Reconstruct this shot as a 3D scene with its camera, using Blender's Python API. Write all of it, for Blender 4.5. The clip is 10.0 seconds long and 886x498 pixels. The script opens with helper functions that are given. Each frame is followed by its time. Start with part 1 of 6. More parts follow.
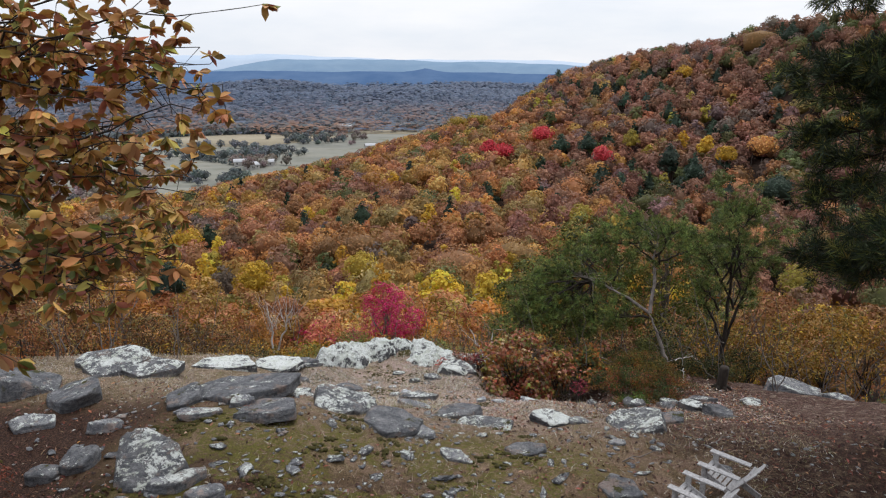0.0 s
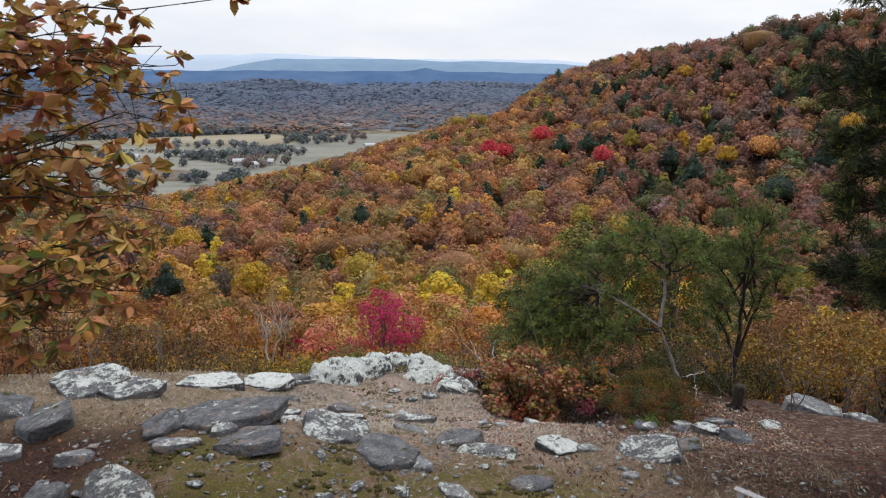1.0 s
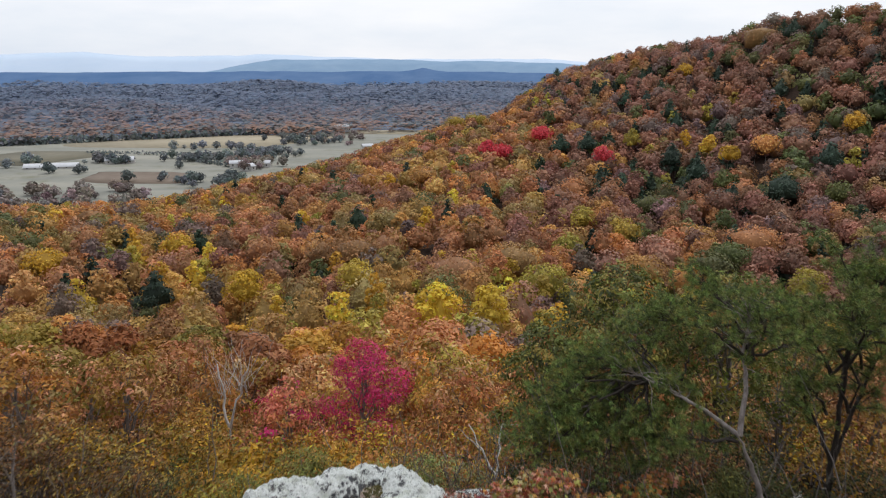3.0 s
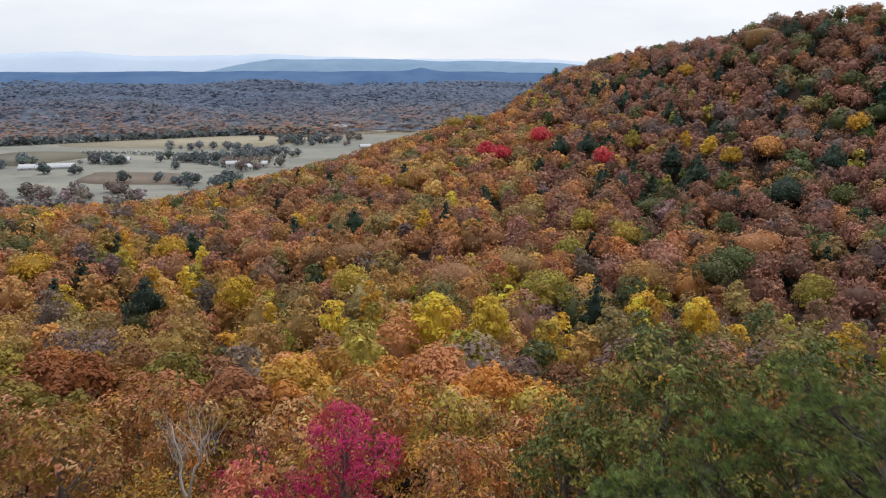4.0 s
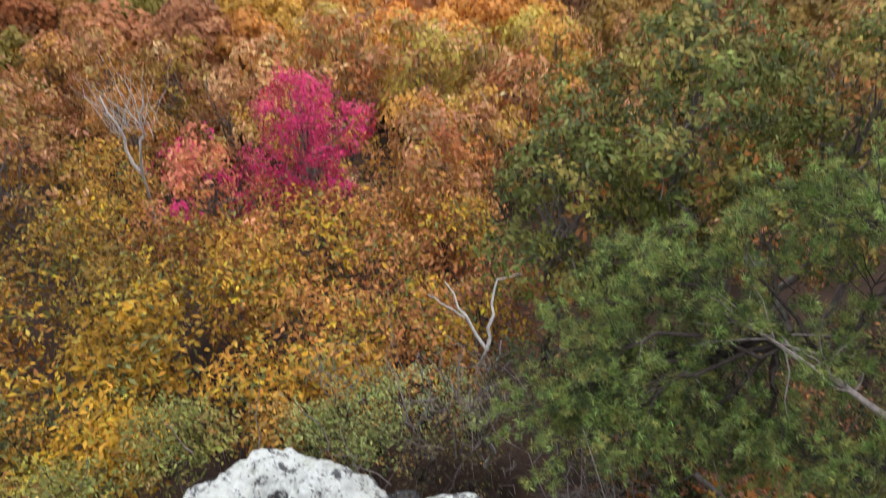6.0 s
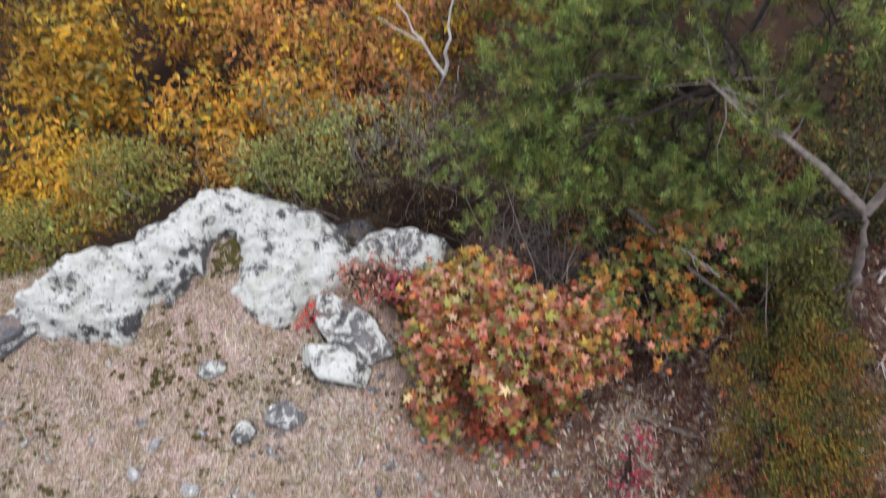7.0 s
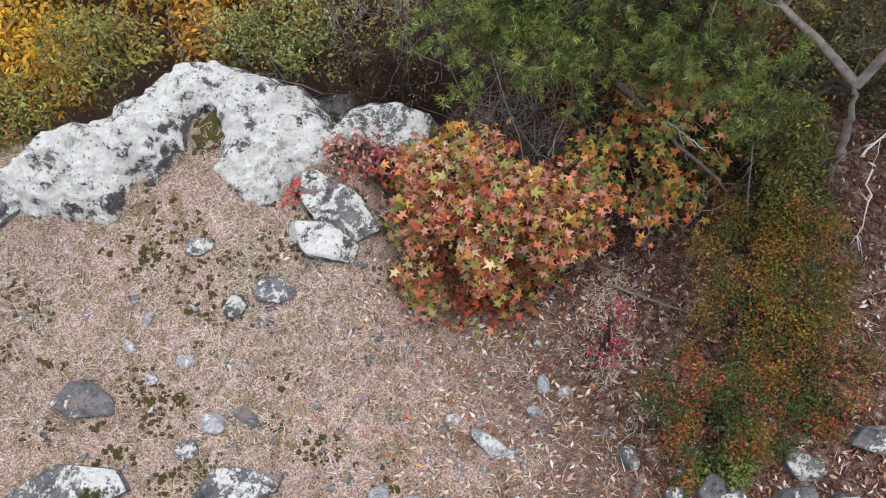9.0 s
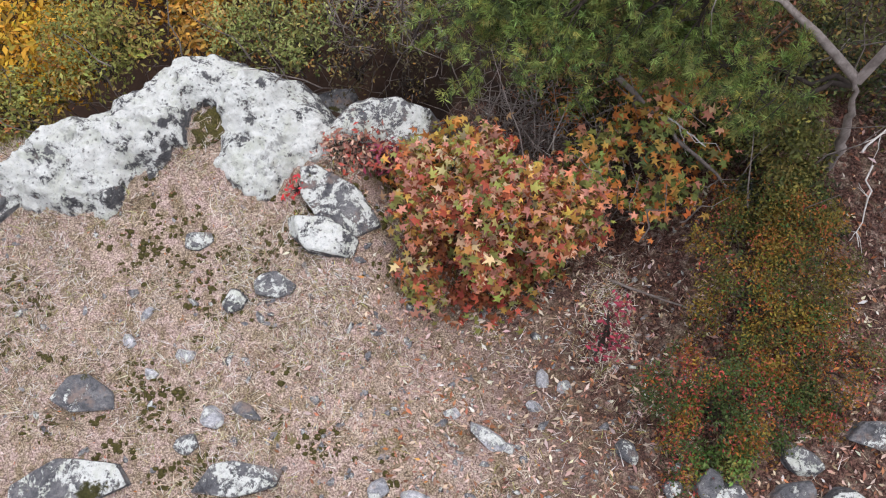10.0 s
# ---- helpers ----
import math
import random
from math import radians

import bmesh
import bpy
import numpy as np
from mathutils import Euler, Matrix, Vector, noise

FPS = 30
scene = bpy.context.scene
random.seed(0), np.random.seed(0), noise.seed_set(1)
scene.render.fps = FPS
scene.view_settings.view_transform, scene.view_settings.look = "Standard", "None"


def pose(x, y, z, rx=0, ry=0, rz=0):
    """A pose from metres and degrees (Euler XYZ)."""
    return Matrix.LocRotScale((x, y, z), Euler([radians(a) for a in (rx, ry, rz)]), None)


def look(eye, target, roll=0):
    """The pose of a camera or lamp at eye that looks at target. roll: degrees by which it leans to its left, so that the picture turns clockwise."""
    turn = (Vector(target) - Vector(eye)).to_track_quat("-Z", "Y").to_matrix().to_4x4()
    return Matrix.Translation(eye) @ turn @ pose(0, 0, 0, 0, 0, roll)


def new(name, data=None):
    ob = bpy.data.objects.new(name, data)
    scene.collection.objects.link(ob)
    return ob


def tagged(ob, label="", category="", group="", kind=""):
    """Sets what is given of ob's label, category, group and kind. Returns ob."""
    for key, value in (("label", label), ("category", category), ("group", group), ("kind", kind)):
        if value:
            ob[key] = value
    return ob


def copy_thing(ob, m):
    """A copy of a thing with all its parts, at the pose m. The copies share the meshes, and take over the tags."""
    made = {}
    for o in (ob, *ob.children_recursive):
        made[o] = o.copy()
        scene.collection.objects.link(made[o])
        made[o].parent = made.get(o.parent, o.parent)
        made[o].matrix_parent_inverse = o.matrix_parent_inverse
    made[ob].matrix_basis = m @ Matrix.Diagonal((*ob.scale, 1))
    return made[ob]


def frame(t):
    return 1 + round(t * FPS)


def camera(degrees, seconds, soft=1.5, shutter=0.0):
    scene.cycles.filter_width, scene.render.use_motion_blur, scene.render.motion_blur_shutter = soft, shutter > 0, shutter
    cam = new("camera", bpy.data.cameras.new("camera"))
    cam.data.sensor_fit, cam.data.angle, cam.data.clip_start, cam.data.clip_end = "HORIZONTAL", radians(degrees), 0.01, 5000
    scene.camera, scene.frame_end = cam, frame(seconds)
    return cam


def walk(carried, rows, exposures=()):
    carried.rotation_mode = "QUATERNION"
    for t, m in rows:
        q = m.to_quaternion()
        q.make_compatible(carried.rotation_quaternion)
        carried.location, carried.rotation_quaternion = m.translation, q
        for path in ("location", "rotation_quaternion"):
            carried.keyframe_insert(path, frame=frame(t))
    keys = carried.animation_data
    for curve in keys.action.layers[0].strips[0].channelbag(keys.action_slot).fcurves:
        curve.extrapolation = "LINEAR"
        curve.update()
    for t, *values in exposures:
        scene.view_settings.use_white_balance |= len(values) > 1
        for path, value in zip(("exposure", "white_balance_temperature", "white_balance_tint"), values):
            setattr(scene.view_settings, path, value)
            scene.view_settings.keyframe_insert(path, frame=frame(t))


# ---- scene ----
cam = camera(64.3, 10.0, soft=1.15, shutter=0.35)
PATH = [
    (0, (1.832, -17.175, 7.436), (1.746, -15.24, 6.936), 0.4),
    (0.5, (1.829, -16.834, 7.45), (1.744, -14.9, 6.949), 0.4),
    (1, (1.806, -16.193, 7.457), (1.721, -14.259, 6.956), 0.4),
    (1.5, (1.77, -15.252, 7.448), (1.687, -13.317, 6.946), 0.3),
    (2, (1.738, -14.018, 7.434), (1.655, -12.083, 6.933), 0.3),
    (2.5, (1.784, -12.525, 7.387), (1.701, -10.59, 6.887), 0.2),
    (2.7, (1.801, -11.89, 7.401), (1.717, -9.955, 6.9), 0.1),
    (4, (1.649, -6.657, 7.643), (1.572, -4.723, 7.141), 0.1),
    (4.5, (1.668, -4.766, 7.654), (1.592, -2.832, 7.152), -0.0),
    (5, (1.74, -3.665, 7.4), (1.671, -1.779, 6.736), -0.5),
    (5.2, (1.844, -3.228, 7.469), (1.775, -1.415, 6.628), -1.0),
    (5.5, (1.83, -3.063, 7.419), (1.767, -1.397, 6.314), -1.4),
    (5.7, (1.867, -2.929, 7.392), (1.806, -1.38, 6.128), -1.4),
    (6.8, (2.74, -2.09, 7.485), (2.657, -1.283, 5.657), -5.58),
    (7.0, (2.77, -2.085, 7.475), (2.696, -1.452, 5.579), -6.28),
    (7.2, (2.77, -2.085, 7.475), (2.708, -1.638, 5.527), -8.21),
    (7.3, (2.77, -2.085, 7.475), (2.713, -1.717, 5.51), -9.01),
    (7.5, (2.77, -2.085, 7.475), (2.716, -1.77, 5.501), -9.55),
    (8.0, (2.77, -2.085, 7.475), (2.727, -1.774, 5.5), -7.64),
    (8.5, (2.77, -2.085, 7.475), (2.734, -1.782, 5.498), -6.6),
    (9.0, (2.77, -2.085, 7.475), (2.737, -1.792, 5.497), -6.32),
    (9.5, (2.77, -2.085, 7.475), (2.738, -1.8, 5.496), -6.23),
    (10, (2.77, -2.085, 7.475), (2.738, -1.806, 5.495), -6.31),
]
walk(cam, [(t, look(eye, target, roll)) for t, eye, target, roll in PATH],
     [(0.0, 0.0, 6500, 12), (4.7, 0.0, 6500, 12), (5.0, -0.06, 6500, 12), (5.5, 0.68, 6500, 13), (6.8, 0.66, 6500, 16), (7.0, 0.58, 6500, 18), (7.5, 0.23, 6500, 19), (8.2, 0.31, 6500, 19), (9.0, 0.57, 6500, 18), (10.0, 0.61, 6500, 18)])

# ---------------------------------------------------------------- overcast daylight
world = bpy.data.worlds.new("overcast_sky")
scene.world = world
world.use_nodes = True
wt = world.node_tree
wt.nodes.clear()
w_out, w_bg = wt.nodes.new("ShaderNodeOutputWorld"), wt.nodes.new("ShaderNodeBackground")
w_sky = wt.nodes.new("ShaderNodeTexSky")
w_sky.sky_type, w_sky.sun_disc, w_sky.sun_elevation, w_sky.sun_rotation = "NISHITA", False, radians(66), radians(30)
w_dim = wt.nodes.new("ShaderNodeVectorMath")
w_dim.operation, w_dim.inputs[3].default_value = "SCALE", 0.09
w_co, w_map, w_noise, w_ramp = (wt.nodes.new(n) for n in ("ShaderNodeTexCoord", "ShaderNodeMapping", "ShaderNodeTexNoise", "ShaderNodeValToRGB"))
w_map.inputs["Scale"].default_value = (1.2, 1.2, 5.0)
w_noise.inputs["Scale"].default_value, w_noise.inputs["Detail"].default_value, w_noise.inputs["Roughness"].default_value = 1.5, 6, 0.55
w_ramp.color_ramp.elements[0].position, w_ramp.color_ramp.elements[0].color = 0.30, (0.68, 0.77, 0.88, 1)
w_ramp.color_ramp.elements[1].position, w_ramp.color_ramp.elements[1].color = 0.60, (0.95, 0.97, 1.0, 1)
w_mix = wt.nodes.new("ShaderNodeMix")
w_mix.data_type = "RGBA"
w_mix.inputs["Factor"].default_value = 0.88
wt.links.new(w_co.outputs["Generated"], w_map.inputs["Vector"])
wt.links.new(w_map.outputs["Vector"], w_noise.inputs["Vector"])
wt.links.new(w_noise.outputs["Fac"], w_ramp.inputs["Fac"])
wt.links.new(w_sky.outputs["Color"], w_dim.inputs[0])
wt.links.new(w_dim.outputs["Vector"], w_mix.inputs[6])
wt.links.new(w_ramp.outputs["Color"], w_mix.inputs[7])
wt.links.new(w_mix.outputs[2], w_bg.inputs["Color"])
wt.links.new(w_bg.outputs["Background"], w_out.inputs["Surface"])
w_bg.inputs["Strength"].default_value = 1.07
sun_data = bpy.data.lights.new("sun", "SUN")
sun_data.energy, sun_data.angle, sun_data.color = 1.5, radians(30), (1.0, 0.96, 0.9)
sun = new("sun", sun_data)
sun.matrix_world = look((14, 34, 62), (0, 10, 0))

# ---------------------------------------------------------------- materials
class Nodes:
    """A principled material with short-hand for its nodes."""

    def __init__(self, name, rough=0.85):
        self.m = bpy.data.materials.new(name)
        self.m.use_nodes = True
        self.t = self.m.node_tree
        self.b = self.t.nodes["Principled BSDF"]
        self.b.inputs["Roughness"].default_value = rough
        self.b.inputs["Specular IOR Level"].default_value = 0.25
        geo = self.t.nodes.new("ShaderNodeNewGeometry")
        self.pos, self.island, self.normal = geo.outputs["Position"], geo.outputs["Random Per Island"], geo.outputs["Normal"]
        self.obj = self.t.nodes.new("ShaderNodeObjectInfo").outputs["Random"]
        self.local = self.t.nodes.new("ShaderNodeTexCoord").outputs["Object"]

    def link(self, a, b):
        self.t.links.new(a, b)

    def noise(self, scale, detail=5, rough=0.6, dist=0.0, vec=None, stretch=None):
        n = self.t.nodes.new("ShaderNodeTexNoise")
        n.inputs["Scale"].default_value, n.inputs["Detail"].default_value = scale, detail
        n.inputs["Roughness"].default_value, n.inputs["Distortion"].default_value = rough, dist
        v = vec or self.pos
        if stretch:
            mp = self.t.nodes.new("ShaderNodeMapping")
            mp.inputs["Scale"].default_value = stretch
            self.link(v, mp.inputs["Vector"])
            v = mp.outputs["Vector"]
        self.link(v, n.inputs["Vector"])
        return n.outputs["Fac"]

    def cells(self, scale, feature="F1", vec=None):
        n = self.t.nodes.new("ShaderNodeTexVoronoi")
        n.feature = feature
        n.inputs["Scale"].default_value = scale
        self.link(vec or self.pos, n.inputs["Vector"])
        return n.outputs["Distance"]

    def step(self, fac, lo, hi):
        n = self.t.nodes.new("ShaderNodeMapRange")
        n.interpolation_type = "SMOOTHSTEP"
        n.inputs["From Min"].default_value, n.inputs["From Max"].default_value = lo, hi
        self.link(fac, n.inputs["Value"])
        return n.outputs["Result"]

    def math(self, op, a, b):
        n = self.t.nodes.new("ShaderNodeMath")
        n.operation = op
        for i, v in enumerate((a, b)):
            if isinstance(v, (int, float)):
                n.inputs[i].default_value = v
            else:
                self.link(v, n.inputs[i])
        return n.outputs[0]

    def ramp(self, fac, *stops):
        n = self.t.nodes.new("ShaderNodeValToRGB")
        e = n.color_ramp.elements
        while len(e) < len(stops):
            e.new(0.5)
        for s, (p, c) in zip(e, stops):
            s.position, s.color = p, (*c, 1)
        self.link(fac, n.inputs["Fac"])
        return n.outputs["Color"]

    def mix(self, fac, a, b, blend="MIX"):
        n = self.t.nodes.new("ShaderNodeMix")
        n.data_type, n.blend_type = "RGBA", blend
        for sock, v in ((n.inputs["Factor"], fac), (n.inputs[6], a), (n.inputs[7], b)):
            if isinstance(v, (int, float)):
                sock.default_value = v
            elif isinstance(v, tuple):
                sock.default_value = (*v, 1)
            else:
                self.link(v, sock)
        return n.outputs[2]

    def sep_xyz(self):
        n = self.t.nodes.new("ShaderNodeSeparateXYZ")
        self.link(self.pos, n.inputs[0])
        return n.outputs

    def up(self):
        n = self.t.nodes.new("ShaderNodeSeparateXYZ")
        self.link(self.normal, n.inputs[0])
        return n.outputs[2]

    def tint(self, name="tint"):
        n = self.t.nodes.new("ShaderNodeAttribute")
        n.attribute_name = name
        return n.outputs["Color"]

    def bump(self, height, strength, dist):
        n = self.t.nodes.new("ShaderNodeBump")
        n.inputs["Strength"].default_value, n.inputs["Distance"].default_value = strength, dist
        self.link(height, n.inputs["Height"])
        self.link(n.outputs["Normal"], self.b.inputs["Normal"])

    def done(self, colour, alpha=None):
        if isinstance(colour, tuple):
            self.b.inputs["Base Color"].default_value = (*colour, 1)
        else:
            self.link(colour, self.b.inputs["Base Color"])
        return self.m


def leaf_mat(name, glow=0.3, wear=0.42, dull=0.22):
    """Leaves: the colour comes with the mesh, each leaf a little lighter, darker or browner; light shines through."""
    n = Nodes(name, 0.6)
    c = n.tint()
    c = n.mix(n.step(n.noise(0.9, 3), 0.35, 0.7), n.mix(dull, c, (0.0, 0.0, 0.0)), c)
    c = n.mix(n.math("MULTIPLY", n.island, wear), c, n.mix(1.0, c, (0.55, 0.45, 0.4), "MULTIPLY"))
    n.done(c)
    tr = n.t.nodes.new("ShaderNodeBsdfTranslucent")
    n.link(c, tr.inputs["Color"])
    mx = n.t.nodes.new("ShaderNodeMixShader")
    mx.inputs[0].default_value = glow
    n.link(n.b.outputs[0], mx.inputs[1])
    n.link(tr.outputs[0], mx.inputs[2])
    n.link(mx.outputs[0], n.t.nodes["Material Output"].inputs["Surface"])
    return n.m


NEEDLE = leaf_mat("pine_needle", 0.15)
LEAF = leaf_mat("autumn_leaf", 0.18, 0.3, 0.18)
CANOPY = leaf_mat("woodland_canopy", 0.22, 0.2, 0.12)


def bark_mat(name, dark, pale, scale=14):
    n = Nodes(name, 0.9)
    g = n.noise(scale, 6, 0.7, 0.4, n.local, (1, 1, 0.25))
    c = n.ramp(g, (0.3, dark), (0.7, pale))
    c = n.mix(n.step(n.noise(3.1, 4), 0.55, 0.75), c, n.mix(0.5, c, (0.30, 0.31, 0.27)))
    n.bump(g, 0.6, 0.02)
    return n.done(c)


BARK = bark_mat("grey_brown_bark", (0.085, 0.07, 0.062), (0.30, 0.262, 0.24))
BARK_DARK = bark_mat("dark_bark", (0.02, 0.016, 0.014), (0.075, 0.06, 0.05))
BARK_PINE = bark_mat("flaky_pine_bark", (0.15, 0.125, 0.112), (0.42, 0.37, 0.34))
BARK_PALE = bark_mat("bleached_wood", (0.42, 0.40, 0.38), (0.78, 0.76, 0.73), 20)


def stone_mat(name, lichen, moss=0.0, tone=1.0):
    """Weathered sandstone: blue-grey faces, crusts of pale mint lichen with ragged rims, black specks, moss in the hollows."""
    n = Nodes(name, 0.92)
    big, fine, grit, strata = n.noise(1.3, 6, 0.62, 0.3), n.noise(22, 7, 0.78), n.noise(80, 5, 0.75), n.noise(4.0, 6, 0.7, 0.15, None, (1, 1, 4))
    tone_mix = n.math("ADD", n.math("MULTIPLY", strata, 0.45), n.math("ADD", n.math("MULTIPLY", fine, 0.35), n.math("MULTIPLY", grit, 0.2)))
    grey = n.ramp(tone_mix, (0.40, (0.05 * tone, 0.053 * tone, 0.060 * tone)), (0.5, (0.135 * tone, 0.14 * tone, 0.152 * tone)), (0.60, (0.28 * tone, 0.278 * tone, 0.28 * tone)))
    grey = n.mix(n.step(n.noise(2.2, 5, 0.7), 0.54, 0.64), grey, n.mix(0.6, grey, (0.31 * tone, 0.23 * tone, 0.19 * tone)))
    crust = n.ramp(n.math("ADD", n.math("MULTIPLY", fine, 0.55), n.math("MULTIPLY", grit, 0.45)), (0.35, (0.33, 0.355, 0.35)), (0.43, (0.79, 0.84, 0.81)), (0.56, (0.95, 0.98, 0.95)))
    crust = n.mix(n.step(n.noise(3.4, 6, 0.7, 0.5), 0.46, 0.66), crust, n.mix(0.5, crust, (0.58, 0.63, 0.50)))
    patch = n.math("ADD", n.math("MULTIPLY", n.noise(2.6, 9, 0.78, 0.5), 0.55), n.math("MULTIPLY", n.noise(10.0, 8, 0.82, 0.7), 0.45))
    patch = n.math("ADD", patch, n.math("MULTIPLY", n.step(n.up(), 0.0, 0.75), 0.12))
    lo = 0.695 - 0.185 * lichen
    c = n.mix(n.step(patch, lo, lo + 0.014), grey, crust)
    rim = n.math("MULTIPLY", n.step(patch, lo - 0.012, lo), n.step(patch, lo + 0.022, lo + 0.008))
    c = n.mix(n.math("MULTIPLY", rim, 0.55), c, (0.07, 0.07, 0.075))
    specks = n.math("MULTIPLY", n.step(n.cells(15), 0.26, 0.14), n.step(n.noise(5.0, 5, 0.7), 0.46, 0.56))
    c = n.mix(n.math("MULTIPLY", specks, 0.75), c, (0.055, 0.058, 0.055))
    c = n.mix(n.math("MULTIPLY", n.step(n.noise(15, 7, 0.82, 0.4), 0.565, 0.61), 0.5), c, (0.20, 0.21, 0.215))
    c = n.mix(n.step(n.noise(2.1, 8, 0.8, 0.5), 0.60, 0.63), c, n.mix(0.55, c, (0.15, 0.15, 0.16)))
    if moss:
        c = n.mix(n.math("MULTIPLY", n.step(n.noise(2.4, 6, 0.7), 0.66 - 0.2 * moss, 0.72 - 0.2 * moss), n.step(n.up(), 0.3, 0.7)), c, n.ramp(fine, (0.35, (0.035, 0.036, 0.012)), (0.65, (0.11, 0.105, 0.03))))
    n.bump(n.math("ADD", n.math("MULTIPLY", strata, 0.6), n.math("ADD", n.math("MULTIPLY", fine, 0.9), n.math("ADD", big, n.math("MULTIPLY", n.step(patch, lo, lo + 0.02), 0.12)))), 1.0, 0.075)
    return n.done(c)


STONE_PALE = stone_mat("lichen_covered_sandstone", 0.70, 0.0)
STONE_MIX = stone_mat("patchy_lichen_sandstone", 0.44, 0.25, 1.3)
STONE_GREY = stone_mat("blue_grey_sandstone", 0.12, 0.35, 1.35)
STONE_WHITE = stone_mat("bleached_sandstone", 0.40, 0.0, 3.8)
STONE_CHIP = stone_mat("broken_pale_sandstone", 0.36, 0.0, 2.1)


def soil_mat():
    """Top of the bluff: dry grass and thatch, bare dust, litter and moss."""
    n = Nodes("dry_grass_and_litter", 0.95)
    x, y, z = n.sep_xyz()
    fine, mid, big = n.noise(60, 6, 0.75), n.noise(7, 6, 0.7, 0.4), n.noise(0.9, 5, 0.6)
    straw = n.ramp(fine, (0.38, (0.08, 0.06, 0.046)), (0.5, (0.34, 0.26, 0.20)), (0.60, (0.72, 0.60, 0.49)))
    dust = n.ramp(fine, (0.38, (0.12, 0.08, 0.072)), (0.5, (0.41, 0.30, 0.265)), (0.61, (0.76, 0.62, 0.56)))
    litter = n.ramp(n.noise(38, 6, 0.8, 0.6), (0.40, (0.008, 0.004, 0.003)), (0.5, (0.06, 0.028, 0.022)), (0.62, (0.25, 0.14, 0.11)))
    moss = n.ramp(n.noise(45, 5, 0.7), (0.3, (0.04, 0.04, 0.010)), (0.7, (0.21, 0.185, 0.04)))
    c = n.mix(n.step(n.math("ADD", n.math("MULTIPLY", mid, 0.6), n.math("MULTIPLY", n.noise(1.6, 5, 0.65, 0.5), 0.4)), 0.46, 0.54), straw, dust)
    c = n.mix(n.math("MULTIPLY", n.step(n.noise(4.5, 6, 0.7, 0.4), 0.47, 0.58), 0.7), c, n.mix(1.0, c, (0.52, 0.52, 0.36), "MULTIPLY"))
    c = n.mix(n.step(n.noise(19, 5, 0.75, 0.6), 0.57, 0.64), c, n.mix(0.65, c, (0.07, 0.05, 0.04)))
    right = n.step(n.math("ADD", n.math("ADD", x, n.math("MULTIPLY", y, 0.45)), n.math("MULTIPLY", n.noise(0.8, 4), 2.4)), 2.4, 4.6)
    back = n.step(n.math("ADD", y, n.math("MULTIPLY", big, 2.5)), -6.0, -7.6)
    c = n.mix(n.math("MULTIPLY", right, n.step(mid, 0.25, 0.55)), c, litter)
    c = n.mix(n.math("MULTIPLY", back, n.step(n.noise(2.6, 5, 0.65), 0.34, 0.48)), c, litter)
    c = n.mix(n.math("MULTIPLY", n.step(n.math("ADD", y, n.math("MULTIPLY", big, 2.0)), -3.0, -5.4), 0.85), c, n.mix(1.0, c, (0.50, 0.42, 0.30), "MULTIPLY"))
    left = n.step(n.math("SUBTRACT", n.math("MULTIPLY", n.noise(1.1, 4), 2.0), n.math("ADD", x, n.math("MULTIPLY", y, -0.25))), 2.2, 3.6)
    c = n.mix(n.math("MULTIPLY", n.math("MULTIPLY", left, n.step(y, -5.0, -6.4)), n.step(mid, 0.05, 0.3)), c, litter)
    soft = n.math("MULTIPLY", n.step(n.noise(1.1, 6, 0.68, 0.4), 0.43, 0.50), n.math("MULTIPLY", n.step(y, -5.6, -6.6), n.step(n.math("ADD", n.math("ABSOLUTE", n.math("SUBTRACT", x, 0.3), 0), n.math("MULTIPLY", n.noise(0.7, 5, 0.65), 2.4)), 5.4, 4.0)))
    soft = n.math("MULTIPLY", soft, n.step(n.math("ADD", y, n.math("MULTIPLY", n.noise(0.6, 4), 3.0)), -9.6, -8.2))
    c = n.mix(n.math("MULTIPLY", soft, n.step(n.noise(14, 4, 0.7), 0.36, 0.56)), c, moss)
    spots = n.math("MULTIPLY", n.step(n.noise(3.3, 6, 0.75, 0.3), 0.60, 0.65), n.step(n.math("ABSOLUTE", n.math("ADD", x, 0.0), 0), 3.2, 1.6))
    c = n.mix(n.math("MULTIPLY", spots, 0.8), c, moss)
    c = n.mix(n.math("MULTIPLY", n.step(n.math("ADD", x, n.math("MULTIPLY", big, 1.5)), -0.8, -2.8), 0.8), c, n.mix(1.0, c, (0.55, 0.52, 0.38), "MULTIPLY"))
    n.bump(n.math("ADD", n.math("MULTIPLY", fine, 0.6), mid), 0.9, 0.05)
    return n.done(c)


def floor_mat(name, a, b, scale):
    n = Nodes(name, 0.95)
    g = n.noise(scale, 7, 0.7, 0.3)
    c = n.ramp(g, (0.3, a), (0.7, b))
    n.bump(g, 0.5, 0.2)
    return n.done(c)


SOIL = soil_mat()
FOREST_FLOOR = floor_mat("forest_floor", (0.014, 0.009, 0.007), (0.06, 0.034, 0.022), 0.8)
# blue haze of distance mixed into the woodland floor's colour
FAR_WOOD = floor_mat("hazed_woodland", (0.10, 0.13, 0.185), (0.14, 0.165, 0.22), 0.012)


def field_mat():
    n = Nodes("pasture", 0.95)
    g = n.noise(0.010, 6, 0.6, 0.5, None, (1, 2.5, 1))
    c = n.ramp(g, (0.32, (0.19, 0.195, 0.17)), (0.5, (0.25, 0.25, 0.215)), (0.66, (0.295, 0.285, 0.24)))
    c = n.mix(n.step(n.noise(0.05, 5, 0.65), 0.5, 0.75), c, (0.18, 0.18, 0.125))
    return n.done(c)


PASTURE = field_mat()


